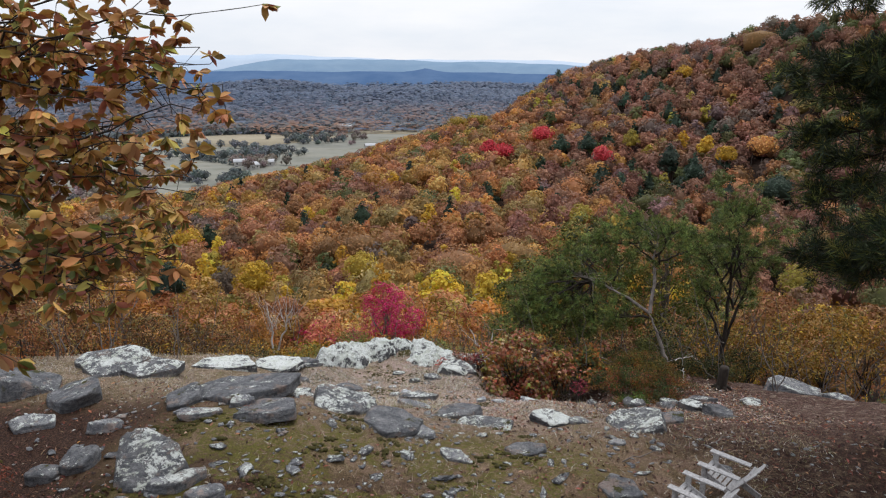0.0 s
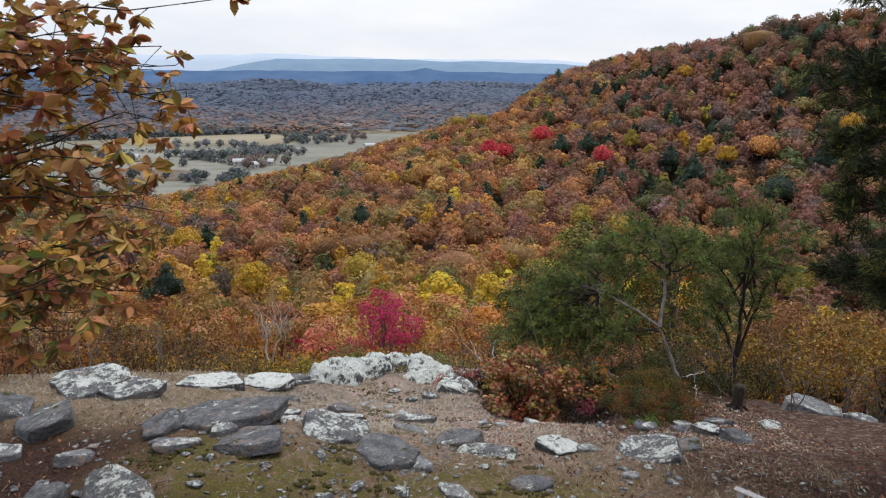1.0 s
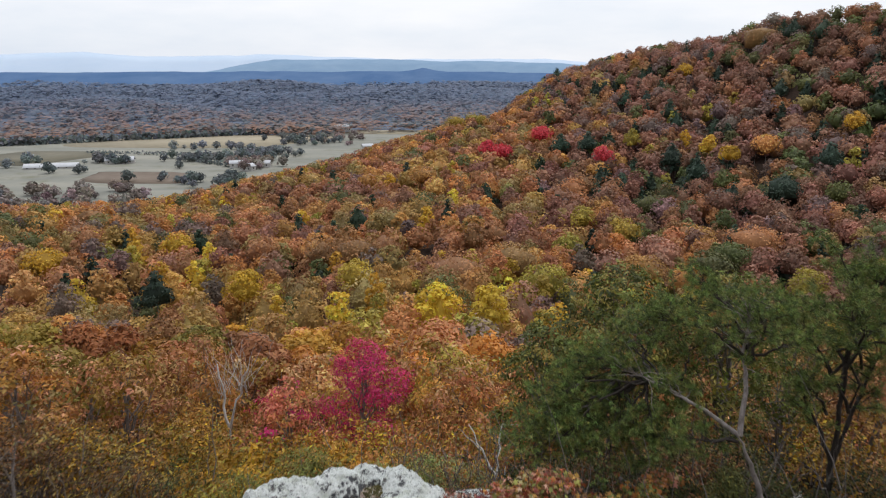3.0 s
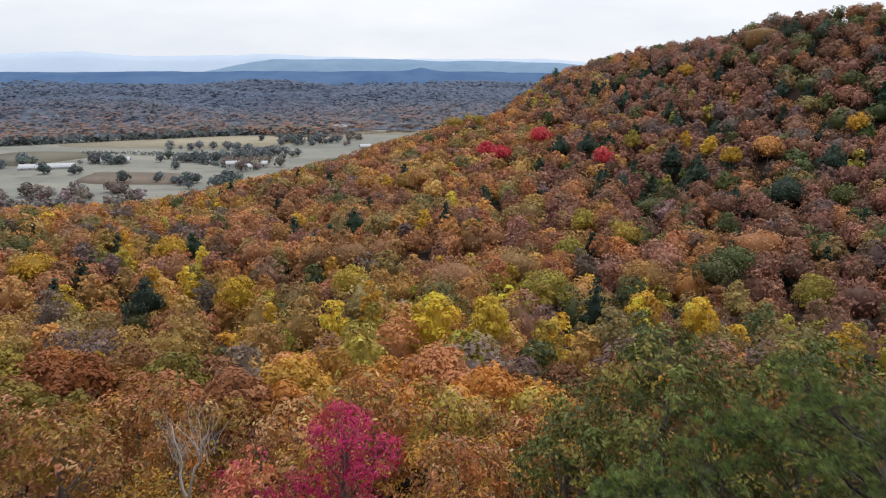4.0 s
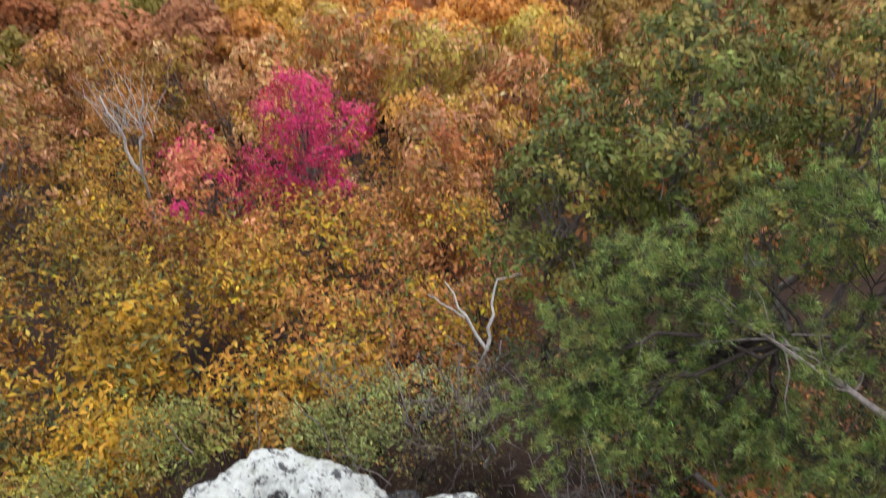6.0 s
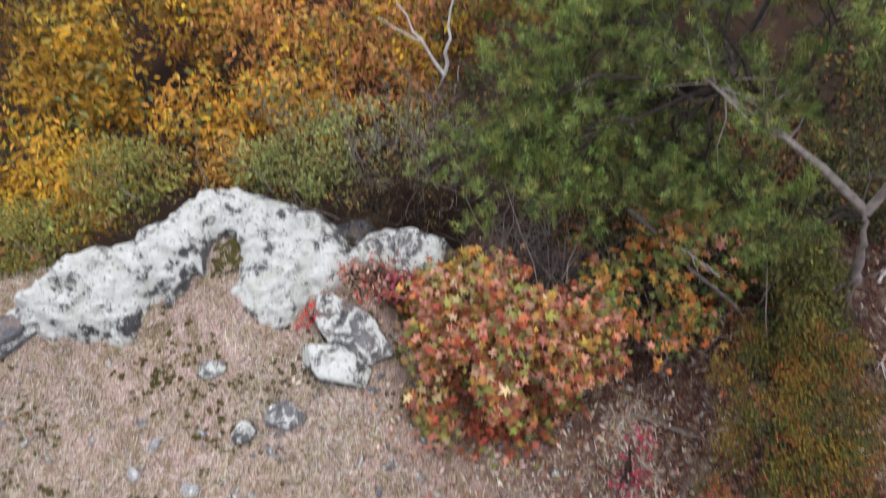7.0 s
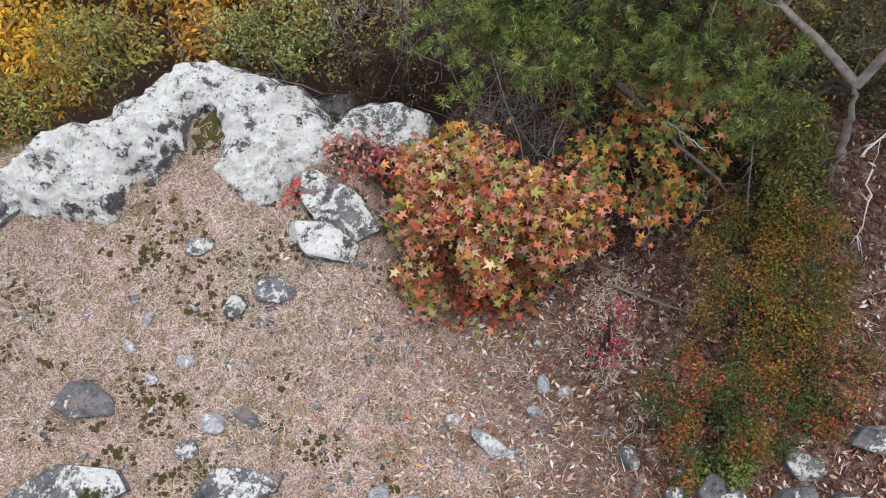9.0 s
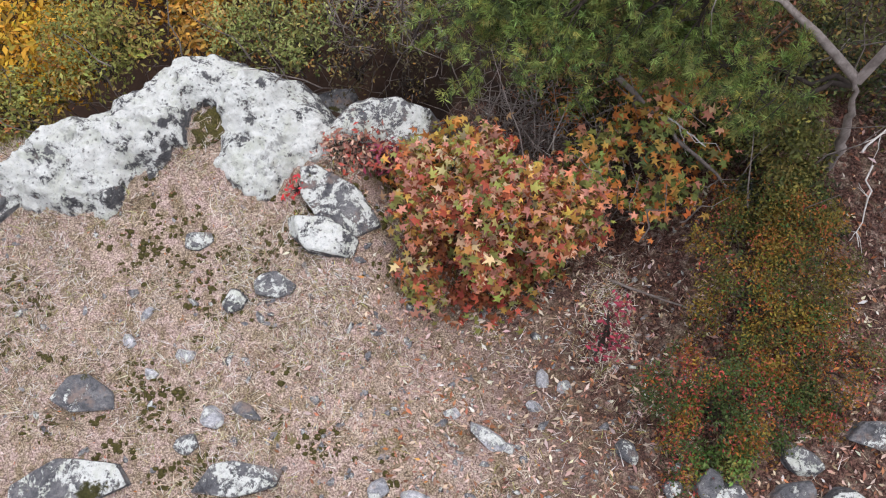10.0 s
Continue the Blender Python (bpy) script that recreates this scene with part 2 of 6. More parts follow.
# distance haze painted into the hill colours, paler with each range
def hazed_hill_mat(name, a, b):
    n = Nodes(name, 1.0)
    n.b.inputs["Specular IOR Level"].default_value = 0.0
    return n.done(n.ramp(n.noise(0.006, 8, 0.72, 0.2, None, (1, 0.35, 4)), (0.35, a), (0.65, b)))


HILL_A = hazed_hill_mat("near_blue_hills", (0.075, 0.14, 0.265), (0.115, 0.185, 0.31))
HILL_B = hazed_hill_mat("blue_hills", (0.20, 0.30, 0.42), (0.245, 0.345, 0.46))
HILL_C = hazed_hill_mat("pale_blue_mountains", (0.50, 0.60, 0.72), (0.54, 0.63, 0.74))


def wood_mat():
    n = Nodes("weathered_white_paint", 0.7)
    g = n.noise(30, 5, 0.7, 0.2, n.local, (1, 1, 1))
    c = n.ramp(g, (0.30, (0.24, 0.23, 0.23)), (0.5, (0.46, 0.45, 0.45)), (0.7, (0.62, 0.61, 0.61)))
    c = n.mix(n.step(n.noise(6, 5, 0.7), 0.56, 0.68), c, (0.24, 0.225, 0.215))
    n.bump(g, 0.3, 0.01)
    return n.done(c)


PAINT = wood_mat()
WHITE_ROOF = floor_mat("pale_metal_roof", (0.48, 0.49, 0.51), (0.60, 0.61, 0.63), 0.2)
DARK_ROOF = floor_mat("dark_shingle_roof", (0.06, 0.06, 0.065), (0.13, 0.125, 0.125), 0.5)
HOUSE_WALL = floor_mat("pale_house_wall", (0.40, 0.38, 0.36), (0.55, 0.53, 0.50), 0.4)
# ---------------------------------------------------------------- lie of the land
EX, EY, EZ = 1.7, -4.8, 7.6            # hub of the bowl of hills, above the bluff
VALLEY = -85.0


def smooth(a, b, v):
    u = np.clip((v - a) / (b - a), 0.0, 1.0)
    return u * u * (3 - 2 * u)


def rough(x, y, s, seed=0.0):
    """Cheap rolling noise from a few sines, about -1 to 1."""
    x, y = x / s + seed, y / s - 1.7 * seed
    return (np.sin(1.7 * x + 1.3 * np.sin(1.1 * y + seed)) + np.sin(2.3 * y - 1.1 * np.sin(1.9 * x)) + 0.6 * np.sin(3.1 * x + 2.7 * y + 2)) / 2.6


def rim(a):
    """Skyline of the wooded bowl at bearing a: its distance and its drop below the eye per metre."""
    a = np.clip(a, -0.66, 0.62)
    dist = np.interp(a, [-0.66, -0.5, -0.3, -0.05, 0.06, 0.12, 0.22, 0.35, 0.45, 0.62], [370, 385, 430, 500, 545, 600, 570, 510, 470, 410])
    drop = np.interp(a, RIM_A, RIM_D)
    return dist, drop


RIM_A = [-0.607, -0.534, -0.456, -0.413, -0.355, -0.302, -0.248, -0.186, -0.13, -0.074, -0.027, 0.021, 0.044, 0.067, 0.09, 0.108, 0.142, 0.186, 0.229, 0.284, 0.331, 0.356, 0.387, 0.412, 0.448, 0.476, 0.497, 0.62]
RIM_D = [0.166, 0.170, 0.1735, 0.167, 0.1575, 0.148, 0.136, 0.123, 0.104, 0.090, 0.074, 0.065, 0.057, 0.038, 0.023, 0.008, -0.003, -0.017, -0.028, -0.036, -0.044, -0.055, -0.066, -0.069, -0.071, -0.075, -0.078, -0.09]


def canopy(x, y):
    """Height of the tree tops of the bowl; it falls to the valley behind its rim."""
    dx, dy = x - EX, y - EY
    a, r = np.arctan2(dx, np.maximum(dy, 1e-3)), np.hypot(dx, dy)
    far, drop = rim(a)
    near = 85 + 40 * np.abs(a)
    p = np.clip(1.95 - 2.1 * a, 1.0, 2.1)
    u = np.clip((r - near) / (far - near), 0, 1)
    t = drop + (0.365 - drop) * (1 - u) ** p
    t = t + 0.0026 * np.maximum(near - r, 0) * (r > 40)
    z = EZ - r * t
    return np.maximum(z - 0.4 * np.maximum(r - far, 0), VALLEY)


def edge(x):
    """Where the bluff breaks off."""
    return np.interp(x, [-14, -6, -2.5, 0, 1.4, 2.2, 3.5, 7.5, 9, 14], [-3.6, -1.5, -0.35, 0.40, -0.05, -0.7, -1.7, -1.4, -1.6, -4.0])


def bluff(x, y):
    top = 1.3 * smooth(-0.3, -7.5, y) + 0.5 * smooth(1.5, 6, -x) * smooth(-8, -3, y)
    top = top + 0.5 * np.exp(-((x + 2) / 2.2) ** 2) * smooth(-3.3, -5.3, y)
    top = top - 0.55 * smooth(1.7, 2.7, x) * smooth(6.2, 4.6, x) * smooth(-3.3, -1.9, y)
    d = np.maximum(y - edge(x), 0)
    soft = smooth(1.6, 3.2, x)
    drop = (1 - soft) * (6.5 * smooth(0, 3.2, d) + 0.34 * np.maximum(d - 1, 0)) + soft * (0.28 * np.minimum(d, 3) + 5.4 * smooth(1.8, 7, d) + 0.34 * np.maximum(d - 3, 0))
    return top - drop + 0.05 * rough(x, y, 1.3) + 0.03 * rough(x, y, 0.45, 3.0)


def ground_z(x, y):
    x, y = np.asarray(x, float), np.asarray(y, float)
    dx, dy = x - EX, y - EY
    r = np.hypot(dx, dy)
    w = smooth(40, 72, r) * smooth(0, 30, y)
    # an unseen rise behind the clearing, added to cut the low sky light
    behind = 24 * smooth(-20, -50, y) * (1 + 0.12 * rough(x, y, 14, 6.0))
    z = behind + bluff(x, y) * (1 - w) + np.maximum(canopy(x, y) - 13 + 1.5 * rough(x, y, 40), VALLEY) * w
    # rolling country beyond the valley, and the hills on the horizon
    far = smooth(1050, 1500, r)
    z = z + far * (w * (16 + 15 * rough(x, y, 210, 1.0) + 26 * smooth(1900, 4300, r)))
    return z

# ---------------------------------------------------------------- mesh tools
rng = np.random.default_rng(7)


def put_mesh(name, V, F, mats, parent=None, tint=None, slot=None, flat=True):
    """One mesh object from arrays: V (n,3), F a list of (k,m) index arrays, tint (n,3) leaf colours, slot per face."""
    me = bpy.data.meshes.new(name)
    V = np.asarray(V, np.float32)
    F = [np.asarray(f, np.int32) for f in (F if isinstance(F, list) else [F]) if len(f)]
    sizes = np.concatenate([np.full(len(f), f.shape[1], np.int32) for f in F])
    loops = np.concatenate([f.ravel() for f in F])
    me.vertices.add(len(V))
    me.vertices.foreach_set("co", V.ravel())
    me.loops.add(len(loops))
    me.loops.foreach_set("vertex_index", loops)
    me.polygons.add(len(sizes))
    me.polygons.foreach_set("loop_start", np.concatenate([[0], np.cumsum(sizes)[:-1]]).astype(np.int32))
    if slot is not None:
        me.polygons.foreach_set("material_index", np.asarray(slot, np.int32))
    if not flat:
        me.polygons.foreach_set("use_smooth", np.ones(len(sizes), bool))
    if tint is not None:
        at = me.color_attributes.new("tint", "FLOAT_COLOR", "POINT")
        at.data.foreach_set("color", np.concatenate([np.asarray(tint, np.float32), np.ones((len(V), 1), np.float32)], 1).ravel())
    me.update(calc_edges=True)
    for m in (mats if isinstance(mats, (list, tuple)) else [mats]):
        me.materials.append(m)
    ob = new(name, me)
    if parent:
        ob.parent = parent
    return ob


def root(name, x, y, z, label, category, group="", kind=""):
    ob = new(name)
    ob.location = (x, y, z)
    ob.empty_display_size = 0.2
    return tagged(ob, label, category, group, kind)


def part(name, V, F, mat, parent, label="", tint=None, flat=True):
    """One part of a thing; its points are given in the world and kept relative to the thing's base."""
    ob = put_mesh(name, np.asarray(V, float) - np.array(parent.location), F, mat, parent, tint, flat=flat)
    return tagged(ob, label)


class Bag:
    """Collects points, faces and tints of one mesh."""

    def __init__(self):
        self.V, self.F, self.T, self.n = [], {}, [], 0

    def add(self, V, F, tint=None):
        F = np.asarray(F)
        self.F.setdefault(F.shape[1], []).append(F + self.n)
        self.V.append(V)
        self.n += len(V)
        if tint is not None:
            self.T.append(np.broadcast_to(tint, (len(V), 3)))

    def out(self):
        return np.concatenate(self.V), [np.concatenate(f) for f in self.F.values()], (np.concatenate(self.T) if self.T else None)


# leaf outlines: points (along, across, lift) and faces
SHAPES = {
    "clump": (np.array([[-0.5, 0, 0], [0, -0.42, 0.10], [0.5, 0, 0.0], [0, 0.42, 0.10]]), np.array([[0, 1, 2], [0, 2, 3]])),
    "blade": (np.array([[-0.5, 0, 0], [0.0, -0.22, 0.06], [0.55, 0, -0.08], [0.0, 0.22, 0.06]]), np.array([[0, 1, 2], [0, 2, 3]])),
    "oak": (np.array([[-0.5, 0, 0], [-0.28, -0.12, 0.03], [-0.12, -0.09, 0.02], [0.05, -0.27, 0.07], [0.2, -0.15, 0.03], [0.34, -0.22, 0.04], [0.55, 0, -0.06],
                      [0.34, 0.22, 0.04], [0.2, 0.15, 0.03], [0.05, 0.27, 0.07], [-0.12, 0.09, 0.02], [-0.28, 0.12, 0.03]]),
            np.array([[0, 1, 2, 3], [0, 3, 4, 6], [4, 5, 6, 6], [0, 6, 8, 9], [6, 7, 8, 8], [0, 9, 10, 11]])),
    "star": (np.array([[-0.40, 0, 0], [-0.36, -0.30, -0.06], [-0.16, -0.15, 0.05], [0.12, -0.52, -0.10], [0.12, -0.13, 0.06], [0.60, 0.04, -0.12],
                       [0.13, 0.12, 0.06], [0.08, 0.52, -0.08], [-0.14, 0.15, 0.05], [-0.40, 0.36, -0.06]]),
             np.array([[0, 1, 2], [0, 2, 4], [2, 3, 4], [0, 4, 6], [4, 5, 6], [0, 6, 8], [6, 7, 8], [0, 8, 9]])),
}


def unit(a):
    return a / np.maximum(np.linalg.norm(a, axis=-1, keepdims=True), 1e-9)


def strew(P, N, size, shape, spin=None):
    """Leaves of one outline at points P, facing N; returns points and faces."""
    T, F = SHAPES[shape]
    n, k = len(P), len(T)
    N = unit(N)
    ref = unit(rng.normal(size=(n, 3))) if spin is None else spin
    A = unit(np.cross(N, ref) + 1e-6)
    B = np.cross(N, A)
    s = np.broadcast_to(size, (n,))[:, None]
    V = P[:, None, :] + (A[:, None, :] * T[None, :, 0:1] + B[:, None, :] * T[None, :, 1:2] + N[:, None, :] * T[None, :, 2:3]) * s[:, None, :]
    FF = (F[None] + (np.arange(n) * k)[:, None, None]).reshape(-1, F.shape[1])
    return V.reshape(-1, 3), FF


def clean_quads(F):
    """Splits faces that repeat a corner into triangles."""
    tri = F[:, 2] == F[:, 3]
    return [f for f in (F[~tri], F[tri][:, :3]) if len(f)]


def shades(base, n, spread=0.22, hue=0.10, others=(), weights=()):
    """n leaf colours round a base colour, some of them of other colours."""
    base = np.asarray(base, float)
    C = np.broadcast_to(base, (n, 3)).copy()
    if len(others):
        pick = rng.choice(len(others) + 1, n, p=[1 - sum(weights), *weights])
        for i, o in enumerate(others):
            C[pick == i + 1] = o
    C *= np.exp(rng.normal(0, spread, (n, 1)))
    C *= np.exp(rng.normal(0, hue, (n, 3)))
    return np.clip(C, 0.004, 0.85)


def patchy(P, base, others=(), weights=(), spread=0.2, hue=0.07, scale=0.7, loose=0.45):
    """Leaf colours that change from bough to bough."""
    n = len(P)
    f = rough(P[:, 0] + 0.3 * P[:, 2], P[:, 1] + 0.6 * P[:, 2], scale, rng.uniform(0, 50)) + rng.normal(0, loose, n)
    rank = np.empty(n)
    rank[np.argsort(f)] = (np.arange(n) + 0.5) / n
    C = np.broadcast_to(np.asarray(base, float), (n, 3)).copy()
    at = 0.0
    for o, w in zip(others, weights):
        C[(rank >= at) & (rank < at + w)] = o
        at += w
    C *= np.exp(rng.normal(0, spread, (n, 1)) + 0.18 * rough(P[:, 0], P[:, 1] + P[:, 2], scale * 0.8, 9.0)[:, None])
    C *= np.exp(rng.normal(0, hue, (n, 3)))
    return np.clip(C, 0.004, 0.85)


def lobes_crown(lobes, n, up=0.35, inner=0.15):
    """n points with outward directions on a crown of lobes (x, y, z, rx, ry, rz), mostly on the outer shell."""
    L = np.asarray(lobes, float)
    area = (L[:, 3] * L[:, 4] + L[:, 3] * L[:, 5] + L[:, 4] * L[:, 5])
    P, D = [], []
    got = 0
    for _ in range(6):
        m = int((n - got) * 1.9) + 20
        i = rng.choice(len(L), m, p=area / area.sum())
        d = unit(rng.normal(size=(m, 3)) + np.array([0, 0, up]))
        r = np.where(rng.random(m) < inner, rng.uniform(0.35, 0.95, m), rng.normal(0.98, 0.09, m))[:, None]
        p = L[i, :3] + d * L[i, 3:6] * r
        q = (p[:, None, :] - L[None, :, :3]) / L[None, :, 3:6]
        inside = (np.einsum("ijk,ijk->ij", q, q) < 0.62).sum(1) > (r[:, 0] < 0.8)
        keep = ~inside | (rng.random(m) < 0.12)
        P.append(p[keep]), D.append(unit(d / L[i, 3:6])[keep])
        got += keep.sum()
        if got >= n:
            break
    return np.concatenate(P)[:n], np.concatenate(D)[:n]


def spray_crown(lobes, n, leaf, per=10, up=0.35, inner=0.15, loose=1.5):
    """n leaf points gathered in sprays on a crown of lobes: points, facing directions, and the spray that each belongs to."""
    C, D = lobes_crown(lobes, max(n // per, 4), up, inner)
    k = np.repeat(np.arange(len(C)), per)
    off = rng.normal(0, loose * leaf, (len(k), 3)) * np.array([1, 1, 0.6])
    off = off - D[k] * (np.linalg.norm(off, axis=1) * 0.35)[:, None]
    return C[k] + off, unit(D[k] + 0.35 * off / (loose * leaf)), k, C


def tube(points, radii, sides=6):
    """A tapered limb along points."""
    P, R = np.asarray(points, float), np.asarray(radii, float)
    d = unit(np.gradient(P, axis=0))
    a = unit(np.cross(d, np.array([0.31, 0.17, 0.93])) + 1e-6)
    b = np.cross(d, a)
    t = np.linspace(0, 2 * np.pi, sides, endpoint=False)
    V = P[:, None] + (a[:, None] * np.cos(t)[None, :, None] + b[:, None] * np.sin(t)[None, :, None]) * R[:, None, None]
    n = len(P)
    i, j = np.meshgrid(np.arange(n - 1), np.arange(sides), indexing="ij")
    q = np.stack([i * sides + j, i * sides + (j + 1) % sides, (i + 1) * sides + (j + 1) % sides, (i + 1) * sides + j], -1).reshape(-1, 4)
    return V.reshape(-1, 3), q


def bend(a, b, n=6, sag=0.0, wob=0.05):
    """A slightly crooked way from a to b."""
    a, b = np.asarray(a, float), np.asarray(b, float)
    t = np.linspace(0, 1, n)[:, None]
    P = a + (b - a) * t
    ln = np.linalg.norm(b - a)
    P[1:-1] += rng.normal(0, wob * ln, (n - 2, 3)) * 0.6
    P[:, 2] += sag * ln * np.sin(np.pi * t[:, 0])
    return P


def limbs(bag, base, top, radius, targets, start=0.3, sides=6, twigs=3, reach=0.9):
    """Trunk from base to top, a limb to each target, twigs round it."""
    trunk = bend(base, top, 8, 0, 0.025)
    bag.add(*tube(trunk, np.linspace(radius, radius * 0.3, 8), sides + 2))
    for g in np.asarray(targets, float):
        f = np.clip(rng.uniform(start, 0.92), 0, 0.98) * 7
        s = trunk[int(f)] + (trunk[min(int(f) + 1, 7)] - trunk[int(f)]) * (f % 1)
        r = radius * (1 - 0.7 * f / 7) * 0.55
        p = bend(s, g, 6, 0.06, 0.05)
        bag.add(*tube(p, np.linspace(r, r * 0.25, 6), sides))
        for _ in range(twigs):
            k = rng.integers(2, 6)
            e = p[k] + rng.normal(0, 0.45 * reach, 3) + np.array([0, 0, 0.25 * reach])
            bag.add(*tube(bend(p[k], e, 4, 0, 0.06), np.linspace(r * 0.3, r * 0.06, 4), 4))


def crown_lobes(x, y, z0, z1, rad, n, puff=1.0):
    """Lobes that fill an egg-shaped crown from z0 to z1."""
    out = []
    h = z1 - z0
    for k in range(n):
        f = (k + 0.5) / n
        a, rr = rng.uniform(0, 2 * np.pi), rad * (np.sin(np.pi * min(0.22 + 0.74 * f, 1)) ** 0.8)
        q = rr * rng.uniform(0.25, 0.68)
        s = rad * rng.uniform(0.36, 0.56) * (1.1 - 0.4 * f) * puff
        out.append((x + q * np.cos(a), y + q * np.sin(a), z0 + h * (0.12 + 0.76 * f), s, s, s * rng.uniform(0.65, 0.9)))
    out.append((x, y, z0 + h * 0.55, rad * 0.5, rad * 0.5, h * 0.38))
    return out


def broadleaf(name, x, y, top, height, rad, colour, label, n=2600, leaf=0.24, shape="blade", others=(), weights=(), bark=None, group="", lobes=9, base=None, open_crown=0.15, puff=1.0, trunk=None, lean=(0, 0)):
    """A broadleaved tree with trunk, limbs and a crown of many leaves."""
    z0 = top - height if base is None else base
    ob = root(name, x, y, z0, label, "tree", group)
    L = crown_lobes(x + lean[0], y + lean[1], top - height * 0.62, top, rad, lobes, puff)
    bag = Bag()
    limbs(bag, (x, y, z0 - 0.3), (x + lean[0], y + lean[1], top - height * 0.18), trunk or height * 0.017, [l[:3] for l in L[:-1]], 0.35, 5, 2, rad * 0.35)
    V, F, _ = bag.out()
    part("trunk", V, F, bark or BARK, ob, flat=False)
    leaf, n = leaf * 1.22, int(n * 0.85)
    P, D, k, at = spray_crown(L, n, leaf, 15, 0.3, open_crown, 0.95)
    N = D + rng.normal(0, 0.30, D.shape) + np.array([0, 0, 0.25])
    LV, LF = strew(P, N, leaf * rng.uniform(0.65, 1.3, len(P)), shape)
    C = patchy(at, colour, others, weights, 0.16, 0.06, rad * 0.35)[k] * np.exp(rng.normal(0, 0.16, (len(k), 1)))
    C = np.repeat(np.clip(C, 0.004, 0.85), len(SHAPES[shape][0]), 0)
    part("crown", LV, clean_quads(LF) if LF.shape[1] == 4 and shape == "oak" else LF, LEAF, ob, tint=C)
    return ob


def tufts(bag, P, D, size, colour, per=9, spread=0.8):
    """Brushes of needles at P that point along D, each brush of its own shade."""
    n = len(P)
    d = unit(np.repeat(unit(D), per, 0) + rng.normal(0, spread, (n * per, 3)))
    s = np.repeat(np.broadcast_to(size, (n,)), per) * rng.uniform(0.7, 1.2, n * per)
    c = np.repeat(P, per, 0) + d * s[:, None] * 0.5
    side = unit(np.cross(d, rng.normal(size=d.shape)))
    w = np.maximum(s[:, None] * 0.06, 0.005)
    V = np.stack([c - d * s[:, None] * 0.5 - side * w * 0.4, c + side * w, c + d * s[:, None] * 0.5], 1).reshape(-1, 3)
    F = np.arange(len(V)).reshape(-1, 3)
    C = np.repeat(shades(colour, n, 0.28, 0.07, ((0.27, 0.28, 0.075), (0.07, 0.105, 0.04)), (0.2, 0.22)), per, 0) * np.exp(rng.normal(0, 0.15, (n * per, 1)))
    bag.add(V, F, np.repeat(C, 3, 0))

# ---------------------------------------------------------------- ground, valley and horizon
def land():
    def axis(n, b, step):
        i = np.arange(-n, n + 1)
        return step / b * np.sinh(b * i)
    X, Y = np.meshgrid(1.5 + axis(142, 0.0632, 0.115), -3.0 + axis(142, 0.0632, 0.115))
    Z = ground_z(X, Y)
    n = X.shape[0]
    i, j = np.meshgrid(np.arange(n - 1), np.arange(n - 1), indexing="ij")
    F = np.stack([i * n + j, i * n + j + 1, (i + 1) * n + j + 1, (i + 1) * n + j], -1).reshape(-1, 4)
    V = np.stack([X, Y, Z], -1).reshape(-1, 3)
    c = V[F].mean(1)
    r = np.hypot(c[:, 0] - EX, c[:, 1] - EY)
    slot = np.where((c[:, 1] < edge(c[:, 0]) + np.where(c[:, 0] > 2, 2.6, 0.8)) & (r < 26), 0, 1)
    flat = (c[:, 2] < VALLEY + 3) & (r > 150)
    slot[flat & (r < 1020)] = 2
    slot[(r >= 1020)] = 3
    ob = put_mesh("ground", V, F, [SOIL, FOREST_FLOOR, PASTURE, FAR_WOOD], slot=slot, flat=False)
    return tagged(ob, "stony bluff top above wooded slopes and a farmed valley", "ground", kind="structure")


land()


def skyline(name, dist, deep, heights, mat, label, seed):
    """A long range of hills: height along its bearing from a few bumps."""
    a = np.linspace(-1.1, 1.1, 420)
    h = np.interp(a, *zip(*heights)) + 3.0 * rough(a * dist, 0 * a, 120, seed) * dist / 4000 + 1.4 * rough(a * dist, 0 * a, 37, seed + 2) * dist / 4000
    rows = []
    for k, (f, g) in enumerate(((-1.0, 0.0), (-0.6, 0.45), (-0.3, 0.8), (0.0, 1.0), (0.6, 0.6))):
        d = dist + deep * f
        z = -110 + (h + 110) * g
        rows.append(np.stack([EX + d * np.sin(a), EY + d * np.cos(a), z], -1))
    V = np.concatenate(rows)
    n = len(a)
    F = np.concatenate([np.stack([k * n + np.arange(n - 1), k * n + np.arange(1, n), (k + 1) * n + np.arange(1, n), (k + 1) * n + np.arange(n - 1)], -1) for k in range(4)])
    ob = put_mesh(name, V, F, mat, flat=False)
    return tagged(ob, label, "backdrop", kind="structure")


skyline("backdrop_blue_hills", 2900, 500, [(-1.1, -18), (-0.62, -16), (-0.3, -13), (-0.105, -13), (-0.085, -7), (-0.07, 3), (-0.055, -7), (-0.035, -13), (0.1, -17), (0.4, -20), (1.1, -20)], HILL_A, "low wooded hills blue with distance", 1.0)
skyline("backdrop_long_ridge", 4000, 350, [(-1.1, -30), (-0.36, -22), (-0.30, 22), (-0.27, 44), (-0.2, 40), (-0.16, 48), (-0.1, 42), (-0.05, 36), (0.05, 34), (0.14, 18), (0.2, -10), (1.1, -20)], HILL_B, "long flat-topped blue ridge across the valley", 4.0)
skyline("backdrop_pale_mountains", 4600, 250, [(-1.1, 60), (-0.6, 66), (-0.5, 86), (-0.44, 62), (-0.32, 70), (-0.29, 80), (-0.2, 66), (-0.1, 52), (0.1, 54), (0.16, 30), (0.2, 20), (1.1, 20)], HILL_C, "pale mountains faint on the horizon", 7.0)

